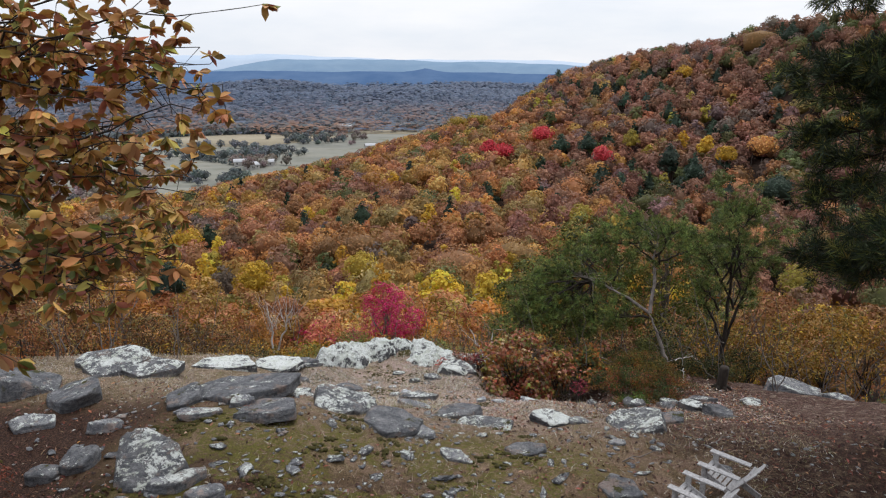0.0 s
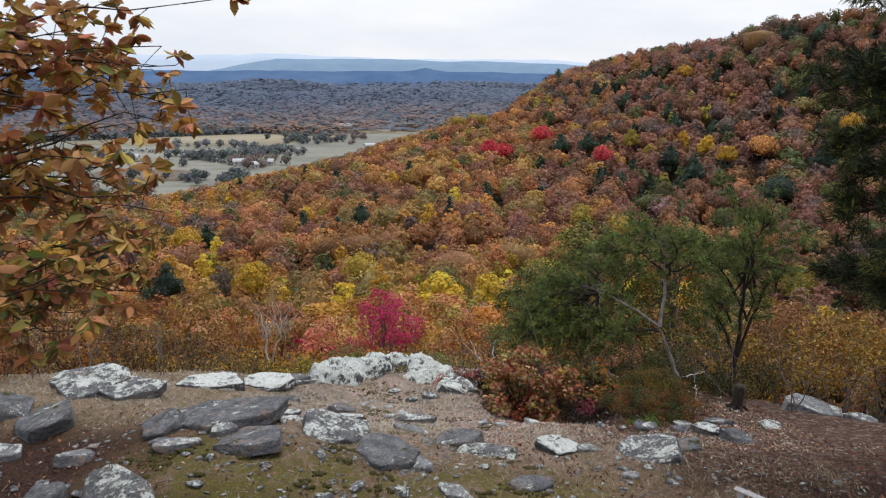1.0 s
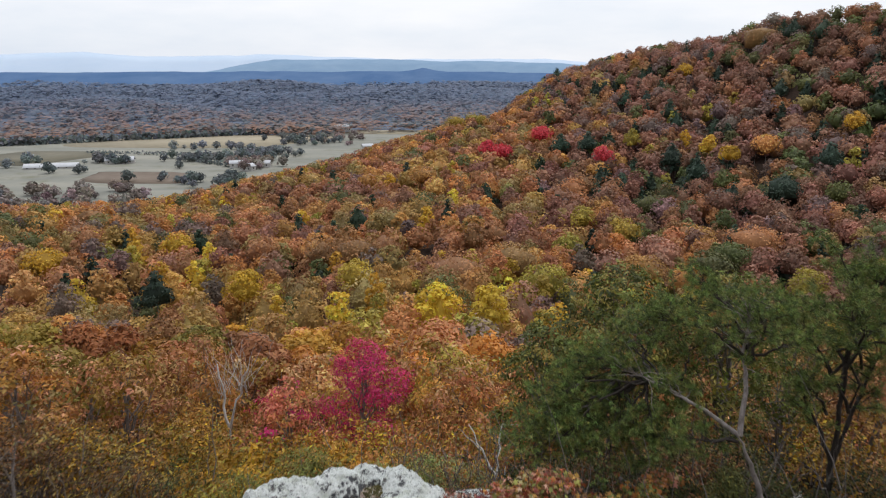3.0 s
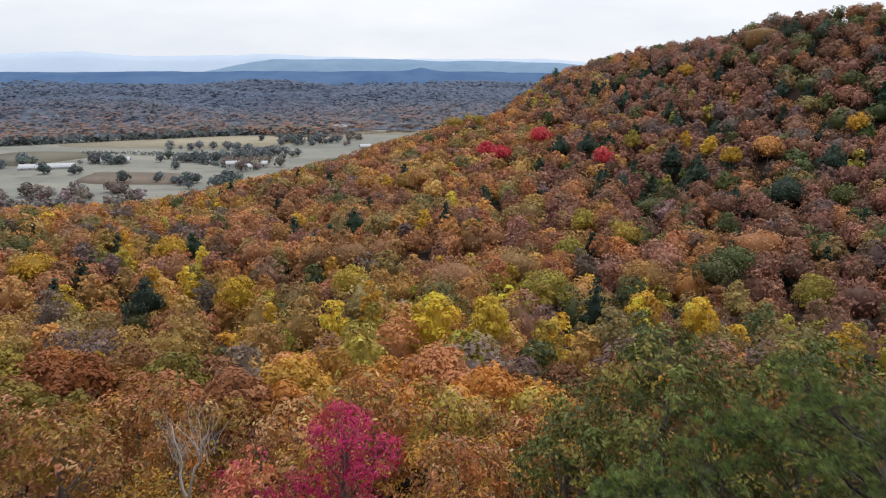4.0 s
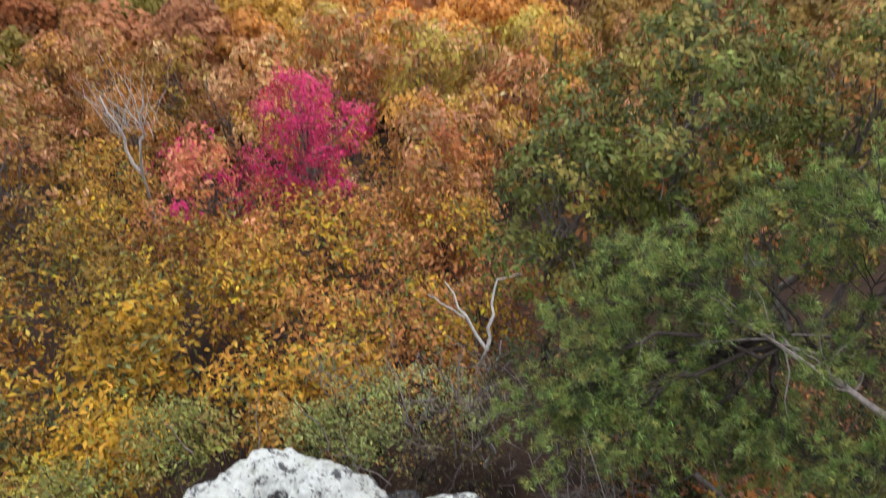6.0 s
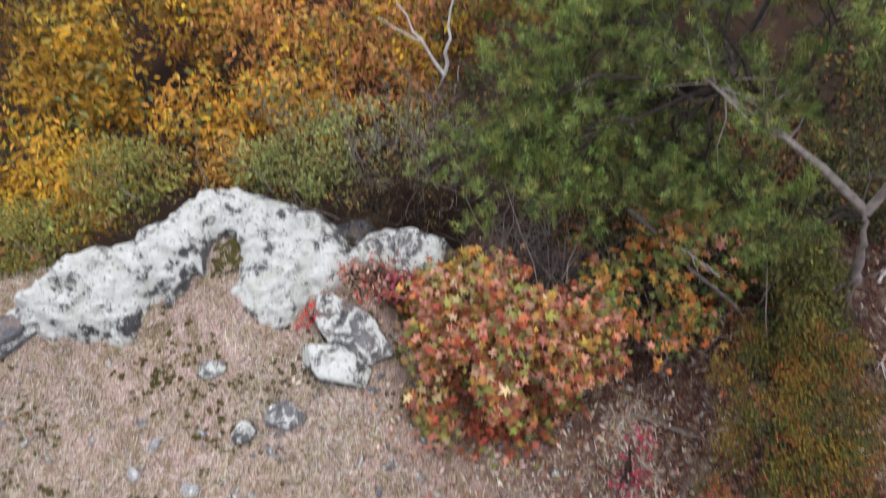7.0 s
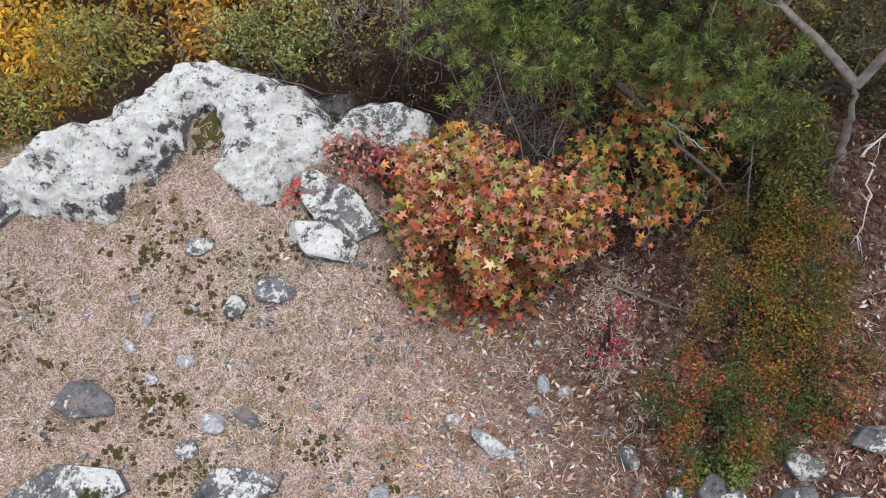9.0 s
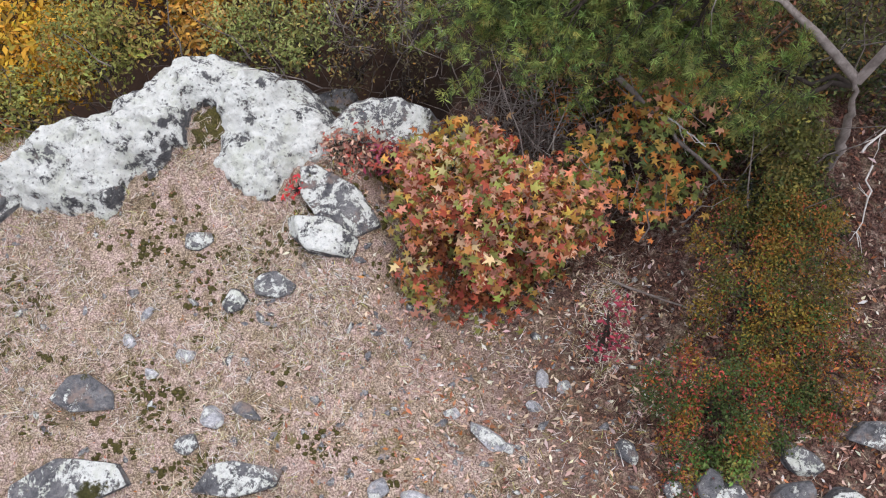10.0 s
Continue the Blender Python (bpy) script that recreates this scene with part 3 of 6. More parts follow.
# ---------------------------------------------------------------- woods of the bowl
# woodland browns and oranges with raised blue: haze put into the leaf colours
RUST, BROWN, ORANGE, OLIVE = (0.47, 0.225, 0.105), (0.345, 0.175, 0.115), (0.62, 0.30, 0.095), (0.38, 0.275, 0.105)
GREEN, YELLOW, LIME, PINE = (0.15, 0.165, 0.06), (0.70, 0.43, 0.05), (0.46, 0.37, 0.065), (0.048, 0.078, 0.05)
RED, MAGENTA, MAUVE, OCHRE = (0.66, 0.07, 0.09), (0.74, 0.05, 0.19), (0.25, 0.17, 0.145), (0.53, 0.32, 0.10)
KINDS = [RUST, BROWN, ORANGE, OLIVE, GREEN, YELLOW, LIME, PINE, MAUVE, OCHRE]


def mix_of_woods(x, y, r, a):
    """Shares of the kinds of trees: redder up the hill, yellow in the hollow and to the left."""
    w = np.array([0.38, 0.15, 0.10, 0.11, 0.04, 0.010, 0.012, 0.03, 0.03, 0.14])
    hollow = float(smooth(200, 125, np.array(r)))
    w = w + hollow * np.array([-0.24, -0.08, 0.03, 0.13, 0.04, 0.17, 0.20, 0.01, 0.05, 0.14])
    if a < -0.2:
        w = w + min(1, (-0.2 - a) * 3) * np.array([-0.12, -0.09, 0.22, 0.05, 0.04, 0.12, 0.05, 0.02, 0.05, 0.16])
    # more dark kinds to the right: that hillside's shade put into the tree colours
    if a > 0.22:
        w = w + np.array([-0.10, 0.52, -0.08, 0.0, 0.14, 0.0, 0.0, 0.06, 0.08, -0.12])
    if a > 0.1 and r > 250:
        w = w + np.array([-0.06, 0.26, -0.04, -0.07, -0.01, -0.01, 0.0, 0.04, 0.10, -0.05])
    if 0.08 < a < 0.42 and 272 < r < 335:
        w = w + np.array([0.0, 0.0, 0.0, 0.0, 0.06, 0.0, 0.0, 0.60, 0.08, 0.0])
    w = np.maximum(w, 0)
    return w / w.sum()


SHAPES["chip"] = (np.array([[-0.5, -0.40, 0], [0.5, -0.32, 0.06], [0.02, 0.52, -0.03]]), np.array([[0, 1, 2]]))


def far_tree(bag, wood, x, y, top, h, rad, colour, n, leaf, conifer=False):
    """A tree of the woods: bulging boughs round a leafy heart, under a coat of leaf clumps."""
    colour = np.array(colour) * np.exp(rng.normal(0, 0.17)) * np.exp(rng.normal(0, 0.05, 3))
    if conifer:
        m = 12
        a, f = 2.4 * np.arange(m) + rng.uniform(0, 6.28), np.linspace(0.0, 1.0, m)
        q = rad * (0.05 + 0.60 * f) * rng.uniform(0.7, 1.1, m)
        s = rad * (0.20 + 0.24 * f)
        L = np.stack([x + q * np.cos(a), y + q * np.sin(a), top - h * (0.05 + 0.60 * f), s, s, s * 0.7], -1)
    else:
        m = 11 if n < 400 else 16
        lean = rng.normal(0, 0.10 * rad, 2)
        f = (np.arange(m) + 0.5) / m
        a, up = 2.4 * np.arange(m) + rng.uniform(0, 6.28), 1.0 - 1.15 * f + rng.normal(0, 0.07, m)
        q = np.sqrt(np.clip(1 - up * up, 0.02, 1))
        s = rad * rng.uniform(0.27, 0.47, m)
        L = np.stack([x + lean[0] * up + 0.66 * rad * q * np.cos(a), y + lean[1] * up + 0.66 * rad * q * np.sin(a), top - 0.52 * h + (0.50 * h - s) * np.clip(up, -1, 1), s, s, s * rng.uniform(0.8, 1.1, m)], -1)
    heart = np.array([x, y, top - 0.55 * h])
    V, F = CORE
    o = L[None, :, :3] - heart
    along = np.einsum("ijk,ik->ij", np.broadcast_to(o, (len(V), m, 3)), V)
    gap = L[None, :, 3] ** 2 - (o ** 2).sum(-1) + along ** 2
    reach = np.where((gap > 0) & (along > 0), along + np.sqrt(np.maximum(gap, 0)), 0).max(1)
    # the heart is tinted darker: shade within the crown put into its colour
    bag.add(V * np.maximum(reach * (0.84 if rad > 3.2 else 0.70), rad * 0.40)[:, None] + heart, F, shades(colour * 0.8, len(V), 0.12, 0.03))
    i = rng.choice(m, n, p=L[:, 3] ** 2 / (L[:, 3] ** 2).sum())
    out = unit(L[i, :3] - heart)
    d = unit(rng.normal(size=(n, 3)) + 0.75 * out + np.array([0, 0, 0.35]))
    P = L[i, :3] + d * L[i, 3:6] * rng.normal(1.0, 0.12, (n, 1))
    N = d + rng.normal(0, 0.28, d.shape)
    V, F = strew(P, N, leaf * rng.uniform(0.55, 1.35, n), "chip")
    tone = np.exp(rng.normal(0, 0.13, m))[i] * np.exp(rng.normal(0, 0.12, n))
    bag.add(V, F, np.repeat(np.clip(colour * tone[:, None] * np.exp(rng.normal(0, 0.03, (n, 3))), 0.004, 0.85), 3, 0))
    wood.add(*tube([(x, y, top - h - 3), (x, y, top - h * 0.35)], [0.16, 0.07], 3))


def core():
    bm = bmesh.new()
    bmesh.ops.create_icosphere(bm, subdivisions=1, radius=1)
    bm.verts.index_update()
    V, F = np.array([v.co for v in bm.verts]), np.array([[v.index for v in f.verts] for f in bm.faces])
    bm.free()
    return V, F


CORE = core()
# trees that stand out by their colour: kind, x, y, radius, height
STANDOUT = [
    (YELLOW, 101, 327, 2.4, 14), (YELLOW, 108, 314, 3.2, 11), (YELLOW, 110, 293, 3.8, 8), (ORANGE, 127, 297, 5.6, 10), (YELLOW, 163, 299, 3.8, 10),
    (RED, 38, 370, 4.6, 9), (RED, 62, 317, 4.2, 9), (RED, 16, 344, 4.6, 9), (RED, 9, 352, 3.6, 8), (LIME, 79, 339, 3.4, 10), (PINE, 107, 379, 4.4, 13), (PINE, 90, 307, 5.4, 11), (PINE, 59, 345, 5, 10),
    (PINE, 46, 350, 5, 10), (PINE, 115, 248, 7.5, 8), (PINE, 94, 282, 4.4, 10), (PINE, 144, 277, 5.4, 10), (LIME, 40, 228, 4.2, 10), (LIME, 50, 208, 4.4, 9),
    (LIME, 29, 183, 3.8, 9), (YELLOW, 33, 115, 3.4, 14), (YELLOW, 42, 112, 2.7, 10), (LIME, 17, 135, 5.2, 12), (LIME, 83, 155, 4.4, 14), (OCHRE, 45, 158, 5.6, 11),
    (LIME, -23, 133, 3.6, 9), (YELLOW, -47, 131, 3.6, 10), (YELLOW, -88, 195, 4.4, 9), (PINE, -83, 199, 3.8, 10), (PINE, -68, 135, 4, 10), (YELLOW, -3, 84, 3.4, 12),
    (YELLOW, 4, 80, 2.6, 10), (LIME, 2, 480, 7, 9), (LIME, -10, 470, 6, 9), (YELLOW, 130, 440, 4.2, 10), (RUST, 175, 442, 12, 16), (PINE, 186, 424, 6.5, 13), (PINE, 195, 406, 6.5, 13),
    (PINE, 66, 556, 5.5, 13), (PINE, 58, 575, 5.5, 13), (PINE, 46, 565, 5.5, 12), (PINE, 38, 550, 5.5, 11), (ORANGE, -20, 286, 5.4, 9), (RUST, -2, 142, 7, 12), (RUST, 86, 199, 7.5, 12),
    (GREEN, 64, 168, 5.4, 10), (GREEN, 72, 178, 5, 9), (YELLOW, -114, 169, 5.2, 10), (RUST, -30, 175, 7, 11), (OLIVE, 12, 160, 6.5, 11),
]
WORDS = {RUST: "rust-brown", ORANGE: "orange", OLIVE: "olive-brown", GREEN: "dull green", YELLOW: "bright yellow", LIME: "yellow-green", PINE: "dark green", RED: "crimson", OCHRE: "ochre"}


def standout_trees():
    for colour, x, y, rad, h in STANDOUT:
        r = math.hypot(x - EX, y - EY)
        rad, h = rad * (1.15 if r < 270 else 1.22), h * (1.1 if r < 270 else 1.15)
        top = float(canopy(np.array(float(x)), np.array(float(y)))) + 2.8 + (1.0 if r > 400 else 1.6 if r > 270 else 0)
        bag, wood = Bag(), Bag()
        kind = "pine_tree" if colour is PINE else "autumn_tree"
        ob = root(kind, x, y, top - h - 3, WORDS[colour] + (" pine" if colour is PINE else " broadleaved tree") + " standing out among the autumn woods", "tree", "trees that stand out in the woods")
        far_tree(bag, wood, x, y, top, h, rad, colour, 1500 if r < 170 else 900 if r < 300 else 600, 0.5 if r < 170 else 0.65 if r < 300 else 0.85, colour is PINE)
        V, F, T = bag.out()
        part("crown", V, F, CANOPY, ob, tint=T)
        V, F, _ = wood.out()
        part("trunk", V, F, BARK, ob)


standout_trees()


def woods():
    near, far, wood = Bag(), Bag(), Bag()
    step = 7.7
    taken = np.array([(s[1], s[2], s[3]) for s in STANDOUT], float)
    for gx in np.arange(-330, 330, step):
        for gy in np.arange(20, 660, step):
            x, y = gx + rng.uniform(-3.4, 3.4), gy + rng.uniform(-3.4, 3.4)
            a, r = math.atan2(x - EX, y - EY), math.hypot(x - EX, y - EY)
            lim = float(rim(a)[0])
            if (260 < r < lim - 50 and rng.random() < 0.12) or r < 55 or r > lim + 42 or abs(a) > 0.64 or (np.hypot(taken[:, 0] - x, taken[:, 1] - y) < taken[:, 2] * 0.85).any():
                continue
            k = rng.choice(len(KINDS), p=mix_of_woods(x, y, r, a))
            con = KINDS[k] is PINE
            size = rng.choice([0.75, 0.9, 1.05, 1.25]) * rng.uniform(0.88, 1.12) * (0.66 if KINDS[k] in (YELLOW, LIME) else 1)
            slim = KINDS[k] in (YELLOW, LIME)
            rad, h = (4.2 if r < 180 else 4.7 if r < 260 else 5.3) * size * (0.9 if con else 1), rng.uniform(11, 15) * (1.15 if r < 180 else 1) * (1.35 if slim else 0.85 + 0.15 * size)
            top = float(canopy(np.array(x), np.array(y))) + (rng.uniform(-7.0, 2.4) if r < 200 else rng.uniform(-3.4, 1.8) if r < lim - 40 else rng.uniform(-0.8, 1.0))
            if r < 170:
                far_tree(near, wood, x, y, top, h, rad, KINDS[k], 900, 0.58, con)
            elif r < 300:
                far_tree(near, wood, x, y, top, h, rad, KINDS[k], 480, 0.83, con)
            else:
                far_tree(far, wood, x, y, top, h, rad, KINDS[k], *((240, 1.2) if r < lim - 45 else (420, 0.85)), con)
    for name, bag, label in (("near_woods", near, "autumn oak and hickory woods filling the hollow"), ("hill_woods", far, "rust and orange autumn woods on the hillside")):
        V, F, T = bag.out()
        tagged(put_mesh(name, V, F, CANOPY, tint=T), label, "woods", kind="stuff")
    V, F, _ = wood.out()
    tagged(put_mesh("wood_trunks", V, F, BARK), "thin grey trunks standing under the autumn canopy", "trunks", kind="stuff")


woods()


def slope_top(x, y):
    """Tops of the young trees on the slope right below the bluff."""
    return -0.6 - 0.35 * (y - 8) - 0.05 * max(0.0, -x - 0.5 * y)


def slope_woods():
    """Trees below the bluff: the nearest one by one, those behind them together."""
    bag, wood = Bag(), Bag()
    for gy in np.arange(7.5, 39, 3.5):
        half = 5 + 0.66 * (gy + 8)
        for gx in np.arange(-half, half, 3.9):
            x, y = gx + rng.uniform(-1.4, 1.4), gy + rng.uniform(-1.3, 1.3)
            if (x + 2) ** 2 + (y - 10.6) ** 2 < 8 or (-9.5 < x < -4.0 and y < 14) or (-8 < x < 2.4 and y < 10.4) or (2.2 < x < 12 and y < 10.5):
                continue
            p = rng.random()
            warm = ((0.80, 0.37, 0.075), "orange") if p < 0.30 else ((0.62, 0.36, 0.06), "golden brown") if p < 0.46 else ((0.50, 0.19, 0.06), "rust-red") if p < 0.70 else ((0.50, 0.37, 0.07), "olive and yellow") if p < 0.80 else ((0.82, 0.37, 0.16), "salmon-orange")
            if x > 6:
                warm = ((0.36, 0.205, 0.05), "golden brown") if p < 0.5 else ((0.31, 0.14, 0.055), "rust-brown")
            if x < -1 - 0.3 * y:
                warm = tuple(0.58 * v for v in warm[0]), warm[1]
            top, h = slope_top(x, y) + rng.uniform(-1.4, 0.7), rng.uniform(6.5, 9.5)
            if y < 25 and abs(x) < 10 + 0.72 * (y + 6):
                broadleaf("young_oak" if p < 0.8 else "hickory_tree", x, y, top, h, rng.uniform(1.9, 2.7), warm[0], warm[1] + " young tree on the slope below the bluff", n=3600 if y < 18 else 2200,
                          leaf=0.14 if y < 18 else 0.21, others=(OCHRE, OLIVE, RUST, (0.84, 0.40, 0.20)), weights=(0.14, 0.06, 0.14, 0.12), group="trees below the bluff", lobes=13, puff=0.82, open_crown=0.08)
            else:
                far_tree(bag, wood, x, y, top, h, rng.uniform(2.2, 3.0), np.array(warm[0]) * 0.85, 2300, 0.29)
    V, F, T = bag.out()
    tagged(put_mesh("slope_woods", V, F, CANOPY, tint=T), "orange and golden young woods down the slope", "woods", kind="stuff")
    V, F, _ = wood.out()
    tagged(put_mesh("slope_trunks", V, F, BARK_DARK), "slender dark trunks of the slope woods", "trunks", kind="stuff")


slope_woods()

# ---------------------------------------------------------------- valley farms and far woods
def far_woods():
    bag = Bag()
    n = 12000
    a, r = rng.uniform(-0.72, 0.34, n), rng.uniform(1015 ** 1.3, 2650 ** 1.3, n) ** (1 / 1.3)
    r = r + 45 * rough(a * 900, r * 0, 90, 2.0)
    x, y = EX + r * np.sin(a), EY + r * np.cos(a)
    z = ground_z(x, y)
    for i in range(n):
        m = 9
        d = unit(rng.normal(size=(m, 3)) + np.array([0, -0.2, 0.8]))
        s = rng.uniform(5, 9) * (1 + 0.5 * max(r[i] - 1300, 0) / 1300)
        P = np.array([x[i], y[i], z[i] + s * 0.7]) + d * s * np.array([1, 1, 0.8])
        V, F = strew(P, d * 0.22 + rng.normal(0, 0.10, d.shape) + np.array([0, -0.1, 0.9]), s * 0.95, "chip")
        # leaf colours blend to blue further off: haze put into the tint
        haze = np.clip((r[i] - 1020) / 520, 0, 1)
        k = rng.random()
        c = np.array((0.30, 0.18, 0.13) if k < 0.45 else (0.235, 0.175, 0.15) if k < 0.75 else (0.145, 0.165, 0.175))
        c = c * (1 - 0.9 * haze) + np.array((0.115, 0.165, 0.255)) * 0.9 * haze
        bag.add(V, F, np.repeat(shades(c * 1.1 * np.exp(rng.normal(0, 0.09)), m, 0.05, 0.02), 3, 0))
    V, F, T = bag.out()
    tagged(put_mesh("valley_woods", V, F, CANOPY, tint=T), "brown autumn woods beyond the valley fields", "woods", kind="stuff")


far_woods()


def valley_tree(x, y, h, colour, label):
    ob = root("valley_tree", x, y, VALLEY, label, "tree", "trees round the valley farms")
    bag = Bag()
    far_tree(bag, Bag(), x, y, VALLEY + h, h * 1.25, h * 0.55, colour, 110, h * 0.2)
    V, F, T = bag.out()
    part("crown", V, F, CANOPY, ob, tint=T)
    V, F = tube([(x, y, VALLEY - 0.5), (x, y, VALLEY + h * 0.5)], [h * 0.03, h * 0.015], 5)
    part("trunk", V, F, BARK_DARK, ob)


# tree and hedge tones lightened and greyed, with the valley haze in the colour
HAZE_DARK, HAZE_GREY, HAZE_BROWN = (0.16, 0.185, 0.185), (0.21, 0.23, 0.24), (0.27, 0.215, 0.195)
for cx, cy, sx, sy, n, tone in ((-352, 668, 22, 12, 12, HAZE_DARK), (-250, 690, 34, 22, 26, HAZE_DARK), (-219, 742, 30, 26, 24, HAZE_GREY), (-205, 870, 26, 40, 30, HAZE_DARK), (-165, 900, 22, 45, 22, HAZE_BROWN),
                                (-205, 640, 24, 24, 16, HAZE_BROWN), (-240, 560, 18, 12, 8, HAZE_DARK), (-258, 505, 9, 6, 5, HAZE_BROWN), (-372, 598, 4, 4, 2, HAZE_DARK), (-347, 599, 4, 4, 2, HAZE_DARK), (-272, 637, 4, 4, 2, HAZE_DARK),
                                (-320, 790, 60, 8, 12, HAZE_GREY), (-430, 660, 30, 30, 7, HAZE_GREY), (-200, 560, 30, 20, 16, HAZE_DARK), (-310, 480, 50, 22, 30, HAZE_BROWN), (-285, 430, 50, 25, 36, HAZE_BROWN), (-340, 420, 50, 25, 26, HAZE_GREY)):
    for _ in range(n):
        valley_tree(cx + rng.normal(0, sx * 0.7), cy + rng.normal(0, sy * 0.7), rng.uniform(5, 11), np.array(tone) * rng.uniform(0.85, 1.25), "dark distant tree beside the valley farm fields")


def hedge(name, x0, y0, x1, y1, h, label):
    bag = Bag()
    n = int(math.hypot(x1 - x0, y1 - y0) / 3)
    t = rng.random(n * 7)
    P = np.stack([x0 + (x1 - x0) * t + rng.normal(0, 2, len(t)), y0 + (y1 - y0) * t + rng.normal(0, 3, len(t)), VALLEY + rng.random(len(t)) * h], -1)
    V, F = strew(P, rng.normal(size=P.shape) + np.array([0, -0.5, 0.8]), h * 0.8, "clump")
    bag.add(V, F, np.repeat(shades(HAZE_DARK, len(P), 0.2, 0.06), 4, 0))
    V, F, T = bag.out()
    tagged(put_mesh(name, V, F, CANOPY, tint=T), label, "hedge", kind="stuff")


hedge("hedge_row", -620, 770, -190, 1040, 8, "thin dark hedge along the far field edge")
hedge("field_scrub", -420, 745, -270, 730, 3, "low scrub between two pale pastures")
hedge("lane_scrub", -300, 700, -230, 650, 4, "scrub along a farm lane")


def sheet(name, mat, label, x0, y0, x1, y1, lift, skew=0.0):
    """A field: its outline is cut unevenly and it lies just over the valley floor."""
    t = np.linspace(0, 2 * np.pi, 40, endpoint=False)
    q = np.sign(np.cos(t)) * np.abs(np.cos(t)) ** 0.45, np.sign(np.sin(t)) * np.abs(np.sin(t)) ** 0.45
    u, v = q[0] * (x1 - x0) / 2, q[1] * (y1 - y0) / 2
    V = np.stack([(x0 + x1) / 2 + u + skew * v + 3 * np.sin(5 * t), (y0 + y1) / 2 + v, np.full(40, VALLEY + lift)], -1)
    low = V - np.array([0, 0, lift + 0.5])
    k = np.arange(40)
    F = np.stack([k, (k + 1) % 40, 40 + (k + 1) % 40, 40 + k], -1)[:, ::-1]
    ob = put_mesh(name, np.concatenate([V, low]), [np.arange(40)[None], F], mat)
    return tagged(ob, label, "field", kind="structure")


TILLED = floor_mat("tilled_field", (0.15, 0.115, 0.09), (0.22, 0.175, 0.135), 0.05)
STUBBLE = floor_mat("pale_stubble", (0.30, 0.265, 0.19), (0.40, 0.345, 0.25), 0.03)
SCRUB = floor_mat("rough_grass", (0.13, 0.125, 0.095), (0.20, 0.18, 0.13), 0.04)
sheet("field_tilled", TILLED, "brown tilled patch in a pasture", -330, 545, -240, 610, 0.2, -0.3)
sheet("field_far", STUBBLE, "pale stubble field before the woods", -470, 800, -205, 960, 0.25, 0.5)
sheet("field_right", STUBBLE, "pale stubble field beside the hill", -175, 985, -60, 1090, 0.2, 0.2)
sheet("field_rough", SCRUB, "grey-green rough pasture", -520, 640, -400, 760, 0.3, 0.3)


def farm_building(name, x, y, w, d, h, yaw, roof_mat, label):
    """Walls with a door and windows under a pitched roof."""
    ob = root(name, x, y, VALLEY, label, "building", "farm buildings in the valley")
    ob.rotation_euler = (0, 0, yaw)
    b = np.array([[-1, -1], [1, -1], [1, 1], [-1, 1]]) * np.array([w / 2, d / 2])
    V = np.concatenate([np.c_[b, np.full(4, -0.5)], np.c_[b, np.full(4, h)], [[-w / 2, 0, h + d * 0.28], [w / 2, 0, h + d * 0.28]]])
    put_mesh("wall", V, [np.array([[0, 1, 5, 4], [1, 2, 6, 5], [2, 3, 7, 6], [3, 0, 4, 7]]), np.array([[4, 7, 8], [5, 9, 6]])], HOUSE_WALL, ob)
    e = 0.5
    R = np.array([[-w / 2 - e, -d / 2 - e, h - 0.2], [w / 2 + e, -d / 2 - e, h - 0.2], [w / 2 + e, 0, h + d * 0.28 + 0.2], [-w / 2 - e, 0, h + d * 0.28 + 0.2], [w / 2 + e, d / 2 + e, h - 0.2], [-w / 2 - e, d / 2 + e, h - 0.2]])
    put_mesh("roof", np.concatenate([R, R - np.array([0, 0, 0.18])]), [np.array([[0, 1, 2, 3], [3, 2, 4, 5], [9, 8, 7, 6], [11, 10, 8, 9], [0, 6, 7, 1], [4, 10, 11, 5]])], roof_mat, ob)
    for i in range(max(2, int(w / 6))):
        u = -w / 2 + (i + 0.5) * w / max(2, int(w / 6))
        P = np.array([[u - 0.6, -d / 2 - 0.06, h * 0.35], [u + 0.6, -d / 2 - 0.06, h * 0.35], [u + 0.6, -d / 2 - 0.06, h * 0.75], [u - 0.6, -d / 2 - 0.06, h * 0.75]])
        Q = P + np.array([0, 0.12, 0])
        put_mesh("window", np.concatenate([P, Q]), np.array([[0, 1, 2, 3], [0, 4, 5, 1], [1, 5, 6, 2], [2, 6, 7, 3], [3, 7, 4, 0]]), DARK_ROOF, ob)


farm_building("poultry_barn", -390, 628, 46, 10, 2.0, 0.32, WHITE_ROOF, "long low barn with a pale metal roof in the pasture")
farm_building("poultry_barn", -345, 668, 26, 11, 3.2, 0.30, WHITE_ROOF, "short low barn with a pale metal roof")
for hx, hy, yaw, rf in ((-222, 646, 0.3, WHITE_ROOF), (-204, 624, 1.1, WHITE_ROOF), (-212, 662, 0.8, DARK_ROOF), (-290, 702, 0.2, DARK_ROOF), (-196, 648, 0.1, WHITE_ROOF), (-120, 800, 0.4, WHITE_ROOF), (-262, 712, 0.9, DARK_ROOF)):
    farm_building("farmhouse", hx, hy, 12, 8, 4.0, yaw, rf, "small pale farmhouse among dark trees")
farm_building("white_barn", -190, 1028, 26, 12, 7, 0.2, WHITE_ROOF, "white barn at the edge of the far field")

# ---------------------------------------------------------------- rocks of the bluff
def ball(sub):
    bm = bmesh.new()
    bmesh.ops.create_icosphere(bm, subdivisions=sub, radius=1)
    V, F = np.array([v.co for v in bm.verts]), np.array([[v.index for v in f.verts] for f in bm.faces])
    bm.free()
    return V, F


BALL = {k: ball(k) for k in (1, 2, 3, 4, 5)}


